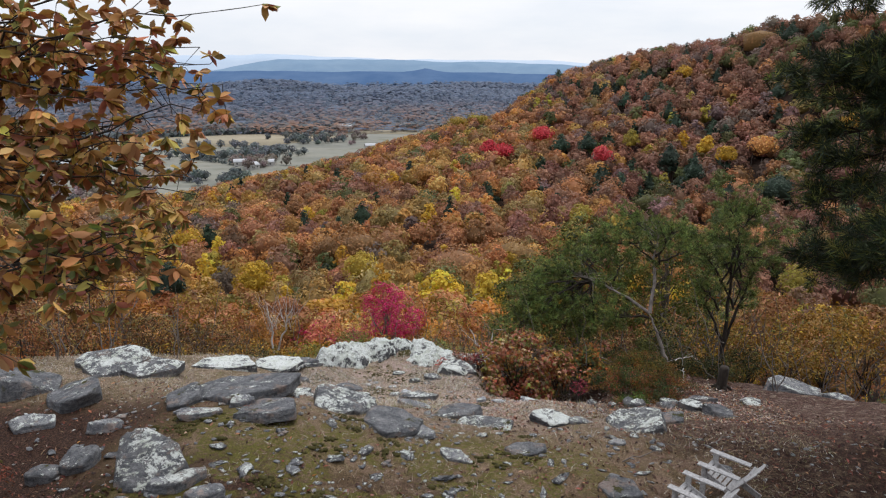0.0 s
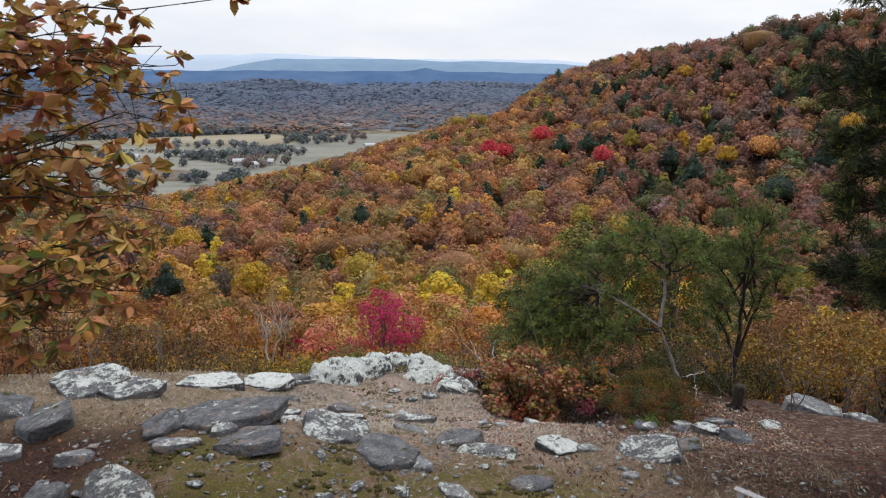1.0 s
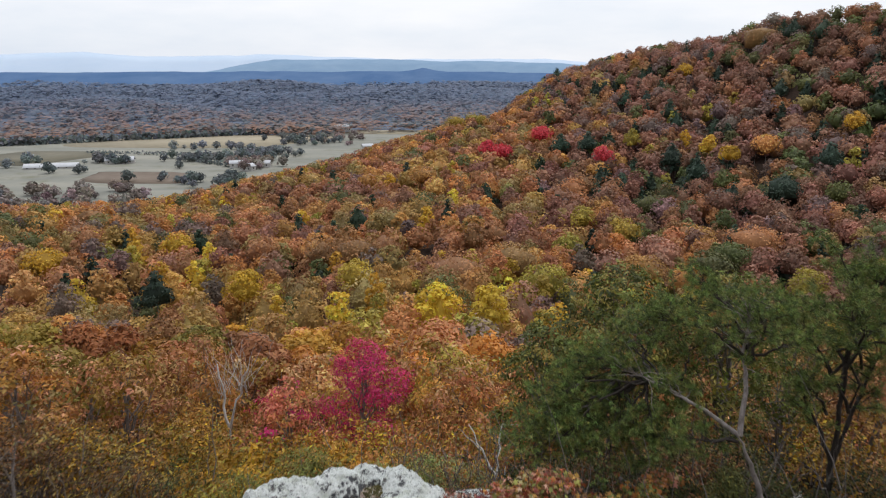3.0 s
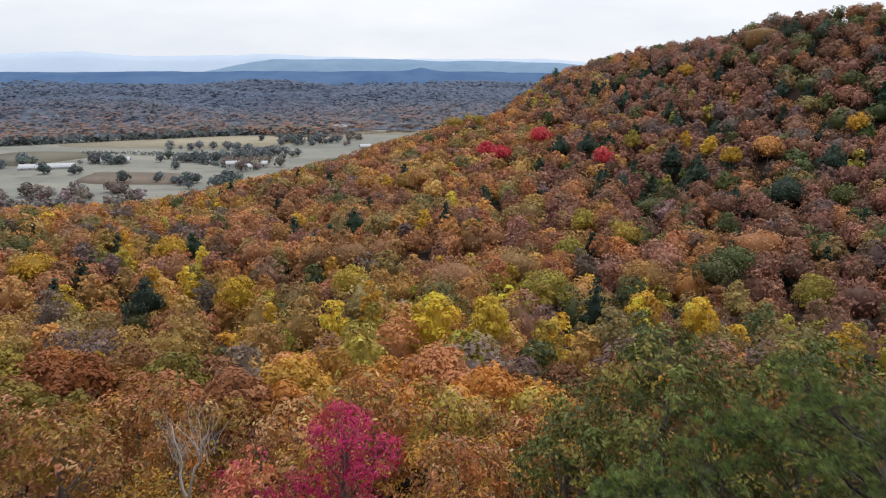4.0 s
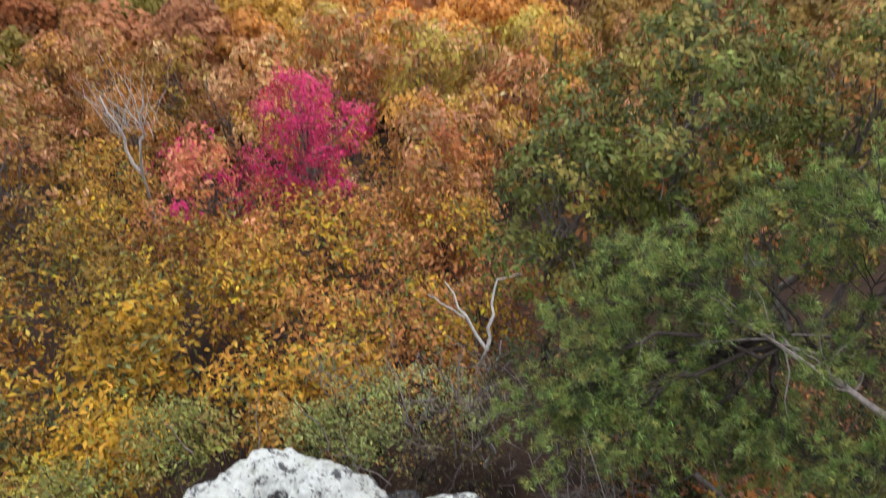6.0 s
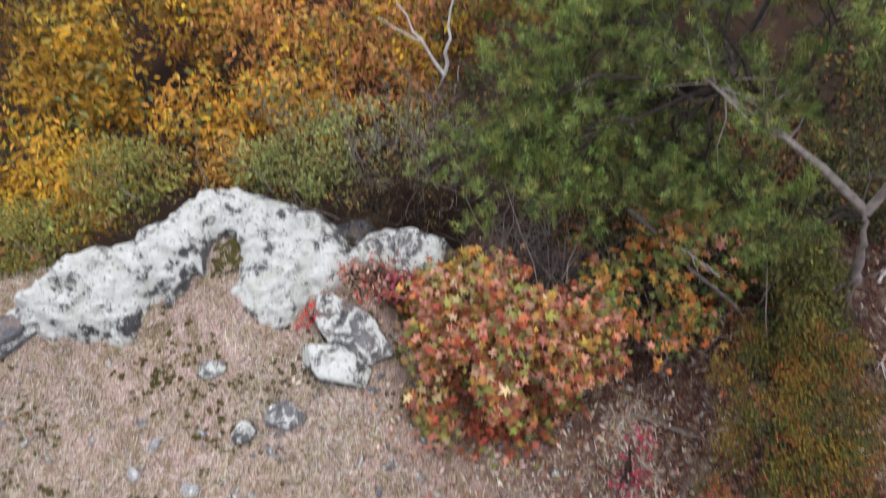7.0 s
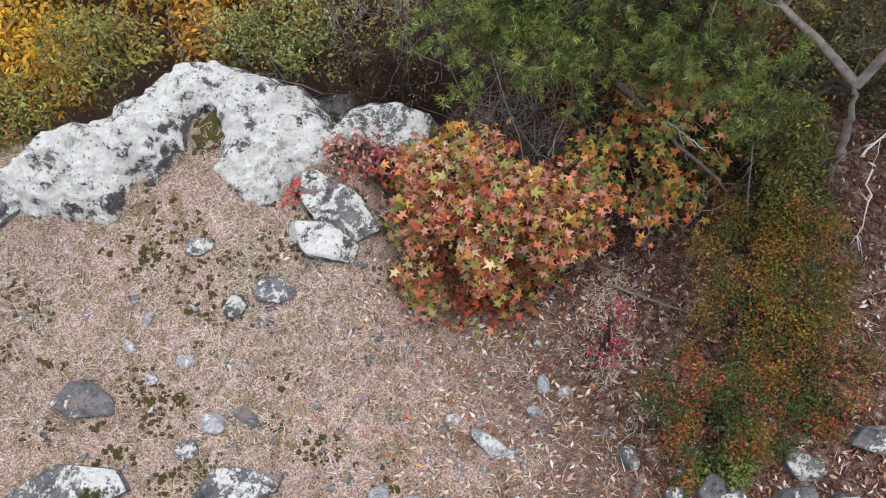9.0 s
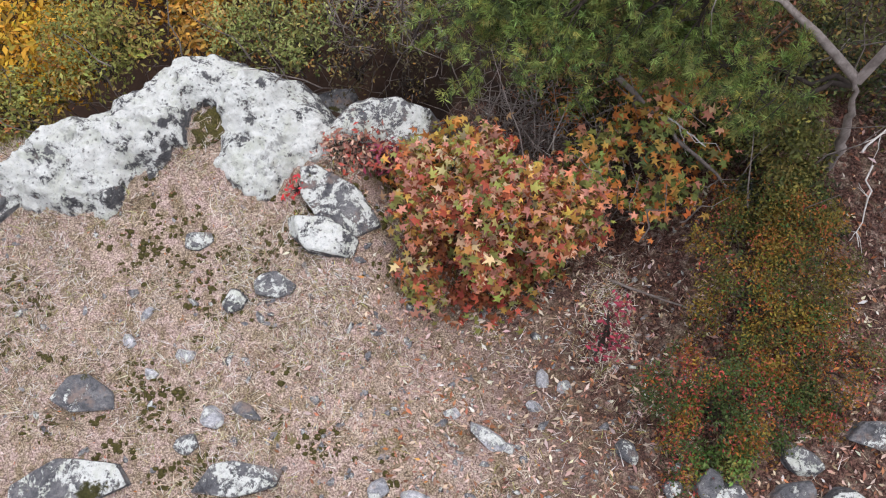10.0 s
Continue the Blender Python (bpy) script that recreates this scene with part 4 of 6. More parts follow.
def lump(cx, cy, cz, hx, hy, hz, yaw=0, tilt=0, lean=0, rough_by=0.07, cuts=3, sub=4, seed=0):
    """A broken, weathered block: a rounded box with chipped faces and layered relief."""
    V, F = BALL[sub]
    g = np.random.default_rng(seed + 101)
    sides = g.integers(5, 8)
    planes = [(g.normal(0, 0.05), g.normal(0, 0.05), 1, 0.92), (0, 0, -1, 0.95)]
    for i in range(sides):
        a = 2 * np.pi * (i + g.uniform(-0.3, 0.3)) / sides
        planes.append((np.cos(a), np.sin(a), g.uniform(-0.25, 0.35) * hz / max(hx, hy), g.uniform(0.70, 1.0)))
    for _ in range(cuts):
        q = unit(g.normal(size=3) * np.array([1, 1, 0.6]) + np.array([0, 0, 0.35]))
        planes.append((*q, g.uniform(0.84, 1.02)))
    PL = np.array(planes)
    PL[:, :3] = unit(PL[:, :3])
    dot = V @ PL[:, :3].T
    r = np.where(dot > 1e-3, PL[:, 3] / np.maximum(dot, 1e-3), 9.0)
    r = (r ** -160.0).sum(1) ** (-1 / 160)
    V = V * r[:, None]
    half = np.array([hx, hy, hz])
    S = V * half
    f = 1.0 / max(0.35, min(hx, hy))
    disp = np.array([noise.fractal(Vector(p * f * 1.1) + Vector((seed * 3.1, 0, 0)), 1.0, 2.0, 5) for p in S])
    layer = np.array([noise.noise(Vector((p[0] * f * 0.6, p[1] * f * 0.6, p[2] * 9)) + Vector((seed * 1.3, 5, 0))) for p in S])
    S = S + unit(V / half) * (disp * rough_by * 1.4 + layer * rough_by * 0.4)[:, None] * min(hx, hy, 0.8)
    m = np.array((Matrix.Translation((cx, cy, cz)) @ Euler((radians(tilt), radians(lean), radians(yaw))).to_matrix().to_4x4()))
    return S @ m[:3, :3].T + m[:3, 3], F


def y_near(y):
    """The worn slabs back in the clearing lie lower than those at the brink."""
    return y < -4.5


def rock(name, cx, cy, w, d, h, mat, label, yaw=0, tilt=0, lean=0, sink=0.35, group="rocks on the bluff", zoff=0.0, **kw):
    """One rock bedded in the ground; h is how far it stands out."""
    z = float(ground_z(cx, cy)) + zoff
    sink = 0.6
    h = h * (0.75 if w > 0.6 else 0.8)
    d = d * (1.15 if w > 0.6 else 1.0)
    if w > 0.9:
        w, d, h = w * 1.08, d * 1.25, h * 0.85
    if y_near(cy):
        h, d = h * 0.72, d * 1.1
    hz = h * (1 + sink) / 2
    V, F = lump(cx, cy, z + h - hz, w / 2, d / 2, hz, yaw, tilt, lean, **kw)
    ob = put_mesh(name, V - np.array([cx, cy, z]), F, mat)
    ob.location = (cx, cy, z)
    return tagged(ob, label, "rock", group)


def outcrop():
    """The pale outcrop at the brink: two fused humps with a pocket of moss between, falling away as a cliff behind."""
    ob = root("rock_outcrop", -0.4, 0.1, 0.0, "large pale lichen-covered sandstone outcrop at the brink", "rock", "rocks on the bluff")
    humps = ((-1.45, -0.10, 0.82, 0.52, 30, 0.36), (-1.02, -0.48, 0.32, 0.50, -8, 0.22), (-1.45, -0.45, 0.34, 0.34, 0, 0.22), (-0.66, 0.34, 0.66, 0.52, 38, 0.33), (-0.14, 0.92, 0.50, 0.34, 8, 0.24),
             (0.50, 0.70, 0.58, 0.44, -18, 0.25), (0.60, -0.04, 0.52, 0.68, 8, 0.17), (1.12, 0.24, 0.42, 0.50, 28, 0.12), (0.28, -0.14, 0.30, 0.26, 0, 0.12), (-0.46, 0.06, 0.38, 0.36, 30, 0.24), (-1.95, -0.30, 0.36, 0.30, 20, 0.30))
    x, y = np.meshgrid(np.linspace(-2.75, 1.85, 250), np.linspace(-1.25, 2.0, 180))
    frac = lambda sc, oct_, sd: np.array([noise.fractal(Vector((p * sc + sd, q * sc, sd)), 0.9, 2.0, oct_) for p, q in zip(x.ravel(), y.ravel())]).reshape(x.shape)
    n1, n2, n3, n4 = frac(2.2, 5, 0.3), frac(2.4, 5, 7.7), frac(7.0, 4, 3.1), frac(17.0, 3, 5.2)
    wx, wy = x + 0.10 * n1, y + 0.10 * n2
    depth, tops = [], []
    for hx, hy, a, b, yaw, z in humps:
        c, s_ = np.cos(radians(yaw)), np.sin(radians(yaw))
        u, v = ((wx - hx) * c + (wy - hy) * s_) / a, (-(wx - hx) * s_ + (wy - hy) * c) / b
        depth.append((1 - np.sqrt(u * u + v * v)) * min(a, b))
        tops.append(z)
    depth, tops = np.array(depth), np.array(tops)[:, None, None]
    w = np.exp(9.0 * np.clip(depth, -1, 1))
    deep, top = np.log(w.sum(0)) / 9.0 - 0.03, (w * tops).sum(0) / w.sum(0)
    # the pocket of moss, and the clefts that run up from it and down the flanks
    pocket = np.exp(-(((wx - 0.02) / 0.135) ** 2 + ((wy - 0.24) / 0.26) ** 2) ** 2) + 0.9 * np.exp(-(((wx + 0.20 + 0.3 * (wy + 0.2)) / 0.13) ** 2 + ((wy + 0.22) / 0.3) ** 2) ** 2)
    cleft = np.exp(-((wx - 0.24 + 0.10 * (wy - 0.5)) / 0.035) ** 2) * smooth(0.3, 0.5, wy) + 0.8 * np.exp(-((wx + 1.30 - 0.55 * wy) / 0.03) ** 2) * (wy < 0.1) + 0.6 * np.exp(-((wx + 0.62 - 0.3 * wy) / 0.035) ** 2) * (wy < 0.35)
    cleft = cleft + 0.6 * np.exp(-((wy - 0.34 + 0.5 * (wx + 1.5)) / 0.04) ** 2) * (np.abs(wx + 1.5) < 0.5) + 0.7 * np.exp(-((wx - 0.86 + 0.2 * wy) / 0.04) ** 2) * (wy < 0.1)
    s = np.clip((deep - 0.34 * pocket) / 0.30, 0, 1)
    dome = 1 - (1 - s) ** 2.4
    low = -0.30 - 3.4 * smooth(0.02, -0.22, deep)
    z = low + (top - low) * dome - 0.05 * cleft * dome
    z = z + dome * (0.06 * n1 + 0.05 * n3 + 0.022 * n4 + 0.06 * (np.floor(3.0 * n2) + smooth(0.25, 0.75, 3.0 * n2 - np.floor(3.0 * n2))) / 3.0) - 0.10 * np.maximum(y - 0.4, 0)
    n, m = x.shape
    i, j = np.meshgrid(np.arange(n - 1), np.arange(m - 1), indexing="ij")
    F = np.stack([i * m + j, i * m + j + 1, (i + 1) * m + j + 1, (i + 1) * m + j], -1).reshape(-1, 4)
    F = F[(deep.ravel()[F] > -0.26).any(1)]
    part("cap", np.stack([x, y, z], -1).reshape(-1, 3), F, STONE_PALE, ob, flat=False)
    for k, (cx, cy, cz, hx, hy, hz, yaw, lean) in enumerate(((1.95, 0.34, -0.68, 0.88, 0.42, 0.62, -8, 6), (-2.30, -0.48, -0.62, 0.45, 0.38, 0.75, 30, 0), (0.1, 0.75, -2.9, 1.9, 0.6, 1.6, 4, -6))):
        V, F = lump(cx, cy, cz, hx, hy, hz, yaw, 0, lean, cuts=4, rough_by=0.11, sub=5, seed=k + 3)
        part("lobe", V, F, (STONE_MIX, STONE_MIX, STONE_GREY)[k], ob, flat=False)
    return ob


outcrop()
MOSS = floor_mat("dark_olive_moss", (0.022, 0.022, 0.007), (0.115, 0.10, 0.028), 40)


def moss_pad(x, y, z, rx, ry, h, name="moss_cushion", seed=0):
    V, F = BALL[3]
    S = V * np.array([rx, ry, h])
    S = S + V * np.array([[0.55 * min(rx, ry) * noise.noise(Vector(p * 6 / max(rx, 0.2)) + Vector((seed, 2, 1)))] for p in S])
    ob = put_mesh(name, S, F, MOSS, flat=False)
    ob.location = (x, y, z)
    return tagged(ob, "dark olive moss cushion in a hollow of the rock", "moss", "moss cushions")


moss_pad(0.05, 0.30, -0.03, 0.20, 0.22, 0.07, seed=1)
moss_pad(-0.02, 0.12, -0.05, 0.15, 0.12, 0.06, seed=4)
moss_pad(0.16, 0.45, 0.0, 0.07, 0.13, 0.05, seed=6)

PALE, GREY, MIX = "pale grey lichened sandstone slab", "blue-grey weathered sandstone slab", "grey slab patched with white lichen"
ROCKS = [  # x, y, width, depth, height, material, words, yaw, tilt, lean
    (1.40, -0.93, 0.75, 0.40, 0.26, STONE_PALE, "white lichen-covered rock beside the maple bush", -22, -6, 6),
    (1.50, -0.55, 1.0, 0.36, 0.26, STONE_MIX, MIX, -42, 0, 8),
    (-2.35, -0.62, 0.6, 0.45, 0.16, STONE_GREY, GREY, 20, 0, 0),
    (-5.9, -3.2, 1.35, 0.9, 0.46, STONE_MIX, "dark rock crusted with bold white lichen", 22, 8, -5),
    (-5.15, -3.4, 1.3, 0.7, 0.34, STONE_MIX, "dark rock crusted with bold white lichen", 8, 6, 3),
    (-6.5, -2.8, 1.1, 0.8, 0.45, STONE_MIX, MIX, 30, 0, -4),
    (-6.95, -4.75, 1.2, 1.0, 0.58, STONE_GREY, "tall blue-grey block leaning at the brink", 10, -12, 16),
    (-5.65, -5.4, 1.05, 0.9, 0.50, STONE_GREY, "blue-grey slab tilted at the brink", 40, -12, -10),
    (-4.05, -1.75, 1.25, 0.75, 0.17, STONE_PALE, PALE, 14, -5, 4),
    (-2.95, -1.15, 1.3, 0.75, 0.18, STONE_PALE, PALE, -12, -6, -5),
    (-2.45, -5.4, 1.8, 0.95, 0.42, STONE_GREY, "long blue-grey slab on a dark undercut", 12, -8, -5),
    (-3.35, -5.75, 0.75, 0.75, 0.34, STONE_GREY, GREY, 10, 0, -10),
    (-1.65, -6.35, 1.15, 0.75, 0.30, STONE_GREY, "flat blue-grey slab with a sharp corner", 14, -14, -6),
    (-2.75, -6.55, 0.8, 0.35, 0.18, STONE_CHIP, "pale broken slab half sunk in soil", 16, -8, 0),
    (-2.2, -6.05, 0.5, 0.25, 0.24, STONE_CHIP, "pale broken slab half sunk in soil", 35, 10, 0),
    (-0.55, -5.25, 1.25, 0.8, 0.38, STONE_MIX, "grey slab with a dark undercut front", -22, -12, 8),
    (0.45, -5.95, 1.15, 0.75, 0.24, STONE_GREY, "flat blue-grey slab level with the moss", -18, -10, 4),
    (0.95, -6.15, 0.7, 0.35, 0.14, STONE_CHIP, "pale broken slab half sunk in soil", -30, 0, 0),
    (1.58, -4.85, 0.95, 0.5, 0.30, STONE_GREY, "low slab with a dark front", -2, -6, 0),
    (2.1, -5.35, 1.1, 0.45, 0.12, STONE_MIX, MIX, 6, 0, 0),
    (3.35, -4.85, 0.85, 0.5, 0.30, STONE_PALE, PALE, -8, 0, 8),
    (3.9, -4.95, 0.4, 0.25, 0.12, STONE_CHIP, "pale broken slab half sunk in soil", -10, 0, 0),
    (4.95, -5.2, 1.0, 0.75, 0.44, STONE_MIX, "grey rock with lichen and moss on its shoulder", 42, -8, -14),
    (5.65, -4.75, 0.7, 0.4, 0.2, STONE_GREY, GREY, 10, 0, 0),
    (9.55, -1.15, 1.45, 0.75, 0.46, STONE_CHIP, "broad pale-topped overhanging ledge rock", -8, -6, 10),
    (10.5, -1.6, 0.8, 0.4, 0.20, STONE_CHIP, "pale broken slab half sunk in soil", -34, 0, 0),
    (7.9, -2.9, 0.55, 0.35, 0.14, STONE_MIX, MIX, -20, 0, 0),
    (6.9, -2.9, 0.6, 0.3, 0.14, STONE_GREY, GREY, 0, 0, 0),
    (6.85, -3.95, 0.7, 0.4, 0.2, STONE_GREY, GREY, -30, 0, 8),
    (5.95, -3.45, 0.45, 0.3, 0.16, STONE_GREY, GREY, 20, 0, 0),
    (-2.75, -8.4, 1.05, 0.9, 0.55, STONE_MIX, "lichened boulder among dark leaf litter", 30, 16, -14),
    (-2.25, -8.65, 0.9, 0.4, 0.30, STONE_CHIP, "pale broken slab half sunk in soil", 26, -6, 0),
    (-1.75, -8.95, 0.55, 0.35, 0.22, STONE_CHIP, "pale broken slab half sunk in soil", 20, 0, 0),
    (-4.2, -6.75, 0.55, 0.4, 0.24, STONE_CHIP, "pale pointed stone in dark litter", 30, -12, 10),
    (-5.75, -6.45, 0.8, 0.4, 0.22, STONE_CHIP, "pale broken slab half sunk in soil", 18, 0, 0),
    (-4.55, -8.05, 0.55, 0.5, 0.30, STONE_GREY, GREY, 30, 0, 0),
    (-4.1, -7.85, 0.6, 0.5, 0.34, STONE_GREY, GREY, 40, 0, -10),
    (1.62, -6.95, 0.62, 0.28, 0.16, STONE_CHIP, "pale broken slab half sunk in soil", -32, 0, 8),
    (2.8, -6.55, 0.75, 0.4, 0.10, STONE_GREY, GREY, 4, 0, 0),
    (4.1, -7.65, 0.7, 0.55, 0.08, STONE_GREY, "flat grey stone level with the soil", 0, 0, 0),
    (4.35, -6.2, 0.4, 0.2, 0.08, STONE_CHIP, "pale broken slab half sunk in soil", 10, 0, 0),
    (-0.95, -2.58, 0.72, 0.34, 0.16, STONE_GREY, "low blue-grey stone in dry grass", -12, -8, 6),
    (-0.9, -3.42, 1.15, 0.36, 0.15, STONE_MIX, "long low stone with round white lichen", 12, -8, 0),
    (0.72, -3.32, 0.8, 0.3, 0.15, STONE_MIX, "long low stone with round white lichen", 4, -10, 0),
    (0.50, -1.62, 0.30, 0.24, 0.12, STONE_PALE, "small pale lichened stone", 30, 0, 0),
    (0.90, -1.45, 0.46, 0.28, 0.12, STONE_MIX, "small grey stone with a white cap", -6, 0, 0),
    (0.38, -2.78, 0.22, 0.26, 0.10, STONE_WHITE, "small pale pointed stone in grass", 60, 0, 0),
    (0.72, -2.72, 0.40, 0.14, 0.07, STONE_GREY, "small flat grey stone in grass", -30, 0, 0),
    (0.16, -3.02, 0.28, 0.20, 0.10, STONE_MIX, "small grey stone in dry grass", 20, 0, 0),
    (3.12, -2.98, 0.62, 0.15, 0.10, STONE_WHITE, "narrow pale stone splinter", -38, 0, 0),
    (3.70, -2.42, 0.16, 0.24, 0.10, STONE_WHITE, "small white stone among leaves", 10, 0, 0),
    (3.92, -2.48, 0.18, 0.15, 0.08, STONE_WHITE, "small white stone among leaves", 40, 0, 0),
    (3.58, -2.68, 0.20, 0.12, 0.07, STONE_WHITE, "small pale stone among leaves", -20, 0, 0),
    (2.05, -3.42, 0.24, 0.17, 0.09, STONE_WHITE, "small pale stone in dry grass", 30, 0, 0),
    (2.42, -3.48, 0.30, 0.13, 0.07, STONE_WHITE, "small pale stone in dry grass", -10, 0, 0),
    (4.85, -3.38, 0.22, 0.16, 0.10, STONE_MIX, "small grey stone in dry grass", 0, 0, 0),
    (5.35, -3.45, 0.4, 0.28, 0.16, STONE_MIX, "grey stone under a blueberry bush", 30, 0, 0),
    (0.02, -0.95, 0.36, 0.24, 0.07, STONE_MIX, "flat grey stone in dry grass", 12, 0, 0),
    (2.32, -1.62, 0.42, 0.16, 0.10, STONE_MIX, "small grey stone below the maple bush", -36, 0, 0),
    (6.05, -0.35, 0.42, 0.36, 0.24, STONE_GREY, "grey stone under the pine", 0, 0, 0),
    (4.46, -3.08, 0.20, 0.30, 0.12, STONE_MIX, "grey stone under a blueberry bush", 20, 0, 0),
    (5.19, -3.38, 0.30, 0.40, 0.16, STONE_GREY, "grey stone under a blueberry bush", 10, 0, 0),
    (6.08, -3.13, 0.42, 0.30, 0.14, STONE_MIX, "grey stone beside a blueberry bush", -30, 0, 0),
    (6.45, -3.55, 0.60, 0.38, 0.20, STONE_PALE, "pale lichened stone beside a blueberry bush", -20, 0, 0),
    (-0.58, -2.03, 0.14, 0.18, 0.05, STONE_WHITE, "small pale stone in dry grass", 40, 0, 0),
    (0.02, -2.18, 0.22, 0.14, 0.06, STONE_WHITE, "small pale stone in dry grass", 10, 0, 0),
    (-0.30, -2.36, 0.16, 0.12, 0.05, STONE_WHITE, "small pale stone in dry grass", -20, 0, 0),
    (-0.45, -1.75, 0.20, 0.10, 0.05, STONE_WHITE, "small pale stone in dry grass", 55, 0, 0),
    (3.30, -3.05, 0.16, 0.10, 0.05, STONE_WHITE, "small pale stone among leaves", -30, 0, 0),
    (2.75, -2.75, 0.16, 0.13, 0.05, STONE_WHITE, "small pale stone among leaves", 30, 0, 0),
    (6.60, -1.75, 0.20, 0.10, 0.10, STONE_WHITE, "small pale stone among leaves", -20, 0, 0),
    (-2.1, -2.05, 0.3, 0.25, 0.12, STONE_GREY, "small grey stone in dry grass", 0, 0, 0),
    (-1.95, -3.0, 0.5, 0.3, 0.12, STONE_MIX, "low stone with white lichen", 10, 0, 0),
    (0.7, -4.3, 0.75, 0.26, 0.10, STONE_CHIP, "pale broken slab half sunk in soil", -30, 0, 0),
    (-0.4, -4.1, 0.8, 0.35, 0.12, STONE_MIX, "low stone with white lichen", -4, 0, 0),
    (-1.5, -4.35, 0.7, 0.3, 0.12, STONE_MIX, "low stone with white lichen", 6, 0, 0),
]
for k, (x, y, w, d, h, mat, words, yaw, tilt, lean) in enumerate(ROCKS):
    rock("rock" if w > 0.5 else "stone", x, y, w, d, h, mat, words, yaw, tilt, lean, rough_by=0.045, cuts=2 if w > 0.6 else 3, sub=5 if w > 1.1 else 4 if w > 0.4 else 3, seed=k + 20)


# ---------------------------------------------------------------- litter, grass and pebbles
def scatter(n, x0, x1, y0, y1, weight):
    X, Y = rng.uniform(x0, x1, n * 3), rng.uniform(y0, y1, n * 3)
    keep = rng.random(n * 3) < np.clip(weight(X, Y), 0, 1)
    keep &= Y < edge(X) + 2.5
    return X[keep][:n], Y[keep][:n]


def pebbles():
    bag = Bag()
    for n, box, lo, hi, wt in ((260, (-4.5, 4.5, -10.5, -5.6), 0.025, 0.07, lambda x, y: 0.3 + 0.5 * np.exp(-((x - 0.5) / 2.5) ** 2)), (700, (-3, 6, -4.2, -0.4), 0.010, 0.034, lambda x, y: 0.3 + 0.5 * (x > 1)), (900, (-7, 9, -11, -4), 0.015, 0.05, lambda x, y: 0.35 + 0.5 * np.exp(-((x - 0.3) / 2.0) ** 2) * (y < -6)),
                               (110, (-2.2, 5.0, -4.2, -0.9), 0.025, 0.065, lambda x, y: 0.3 + 0.4 * (x > 0.5)), (190, (-6, 6, -10.5, -4.8), 0.03, 0.12, lambda x, y: 0.25 + 0.7 * np.exp(-((x + 0.5) / 2.2) ** 2))):
        X, Y = scatter(n, *box, wt)
        Z = ground_z(X, Y)
        for x, y, z in zip(X, Y, Z):
            s = rng.uniform(lo, hi)
            V, F = BALL[1 if s < 0.07 else 2]
            V = V + rng.normal(0, 0.26, V.shape)
            c, si = np.cos(k := rng.uniform(0, 6.3)), np.sin(k)
            V = V * np.array([s * rng.uniform(0.7, 1.7), s * rng.uniform(0.5, 1), s * 0.22])
            V = np.stack([V[:, 0] * c - V[:, 1] * si + x, V[:, 0] * si + V[:, 1] * c + y, V[:, 2] + z + s * 0.12], -1)
            bag.add(V, F)
    V, F, _ = bag.out()
    tagged(put_mesh("pebbles", V, F, STONE_CHIP, flat=False), "pale chips of broken sandstone strewn over the soil", "pebbles", kind="stuff")


SHAPES["curl"] = (np.array([[-0.5, 0, 0.04], [-0.1, -0.17, 0.16], [0.5, 0.02, 0.10], [0.0, 0.03, 0.0], [-0.05, 0.18, 0.15]]), np.array([[0, 1, 3], [1, 2, 3], [0, 3, 4], [3, 2, 4]]))
SHAPES["speck"] = (np.array([[-0.5, 0, 0], [0.1, -0.2, 0.08], [0.5, 0.05, 0.02], [0, 0.2, 0.12]]), np.array([[0, 1, 2], [0, 2, 3]]))


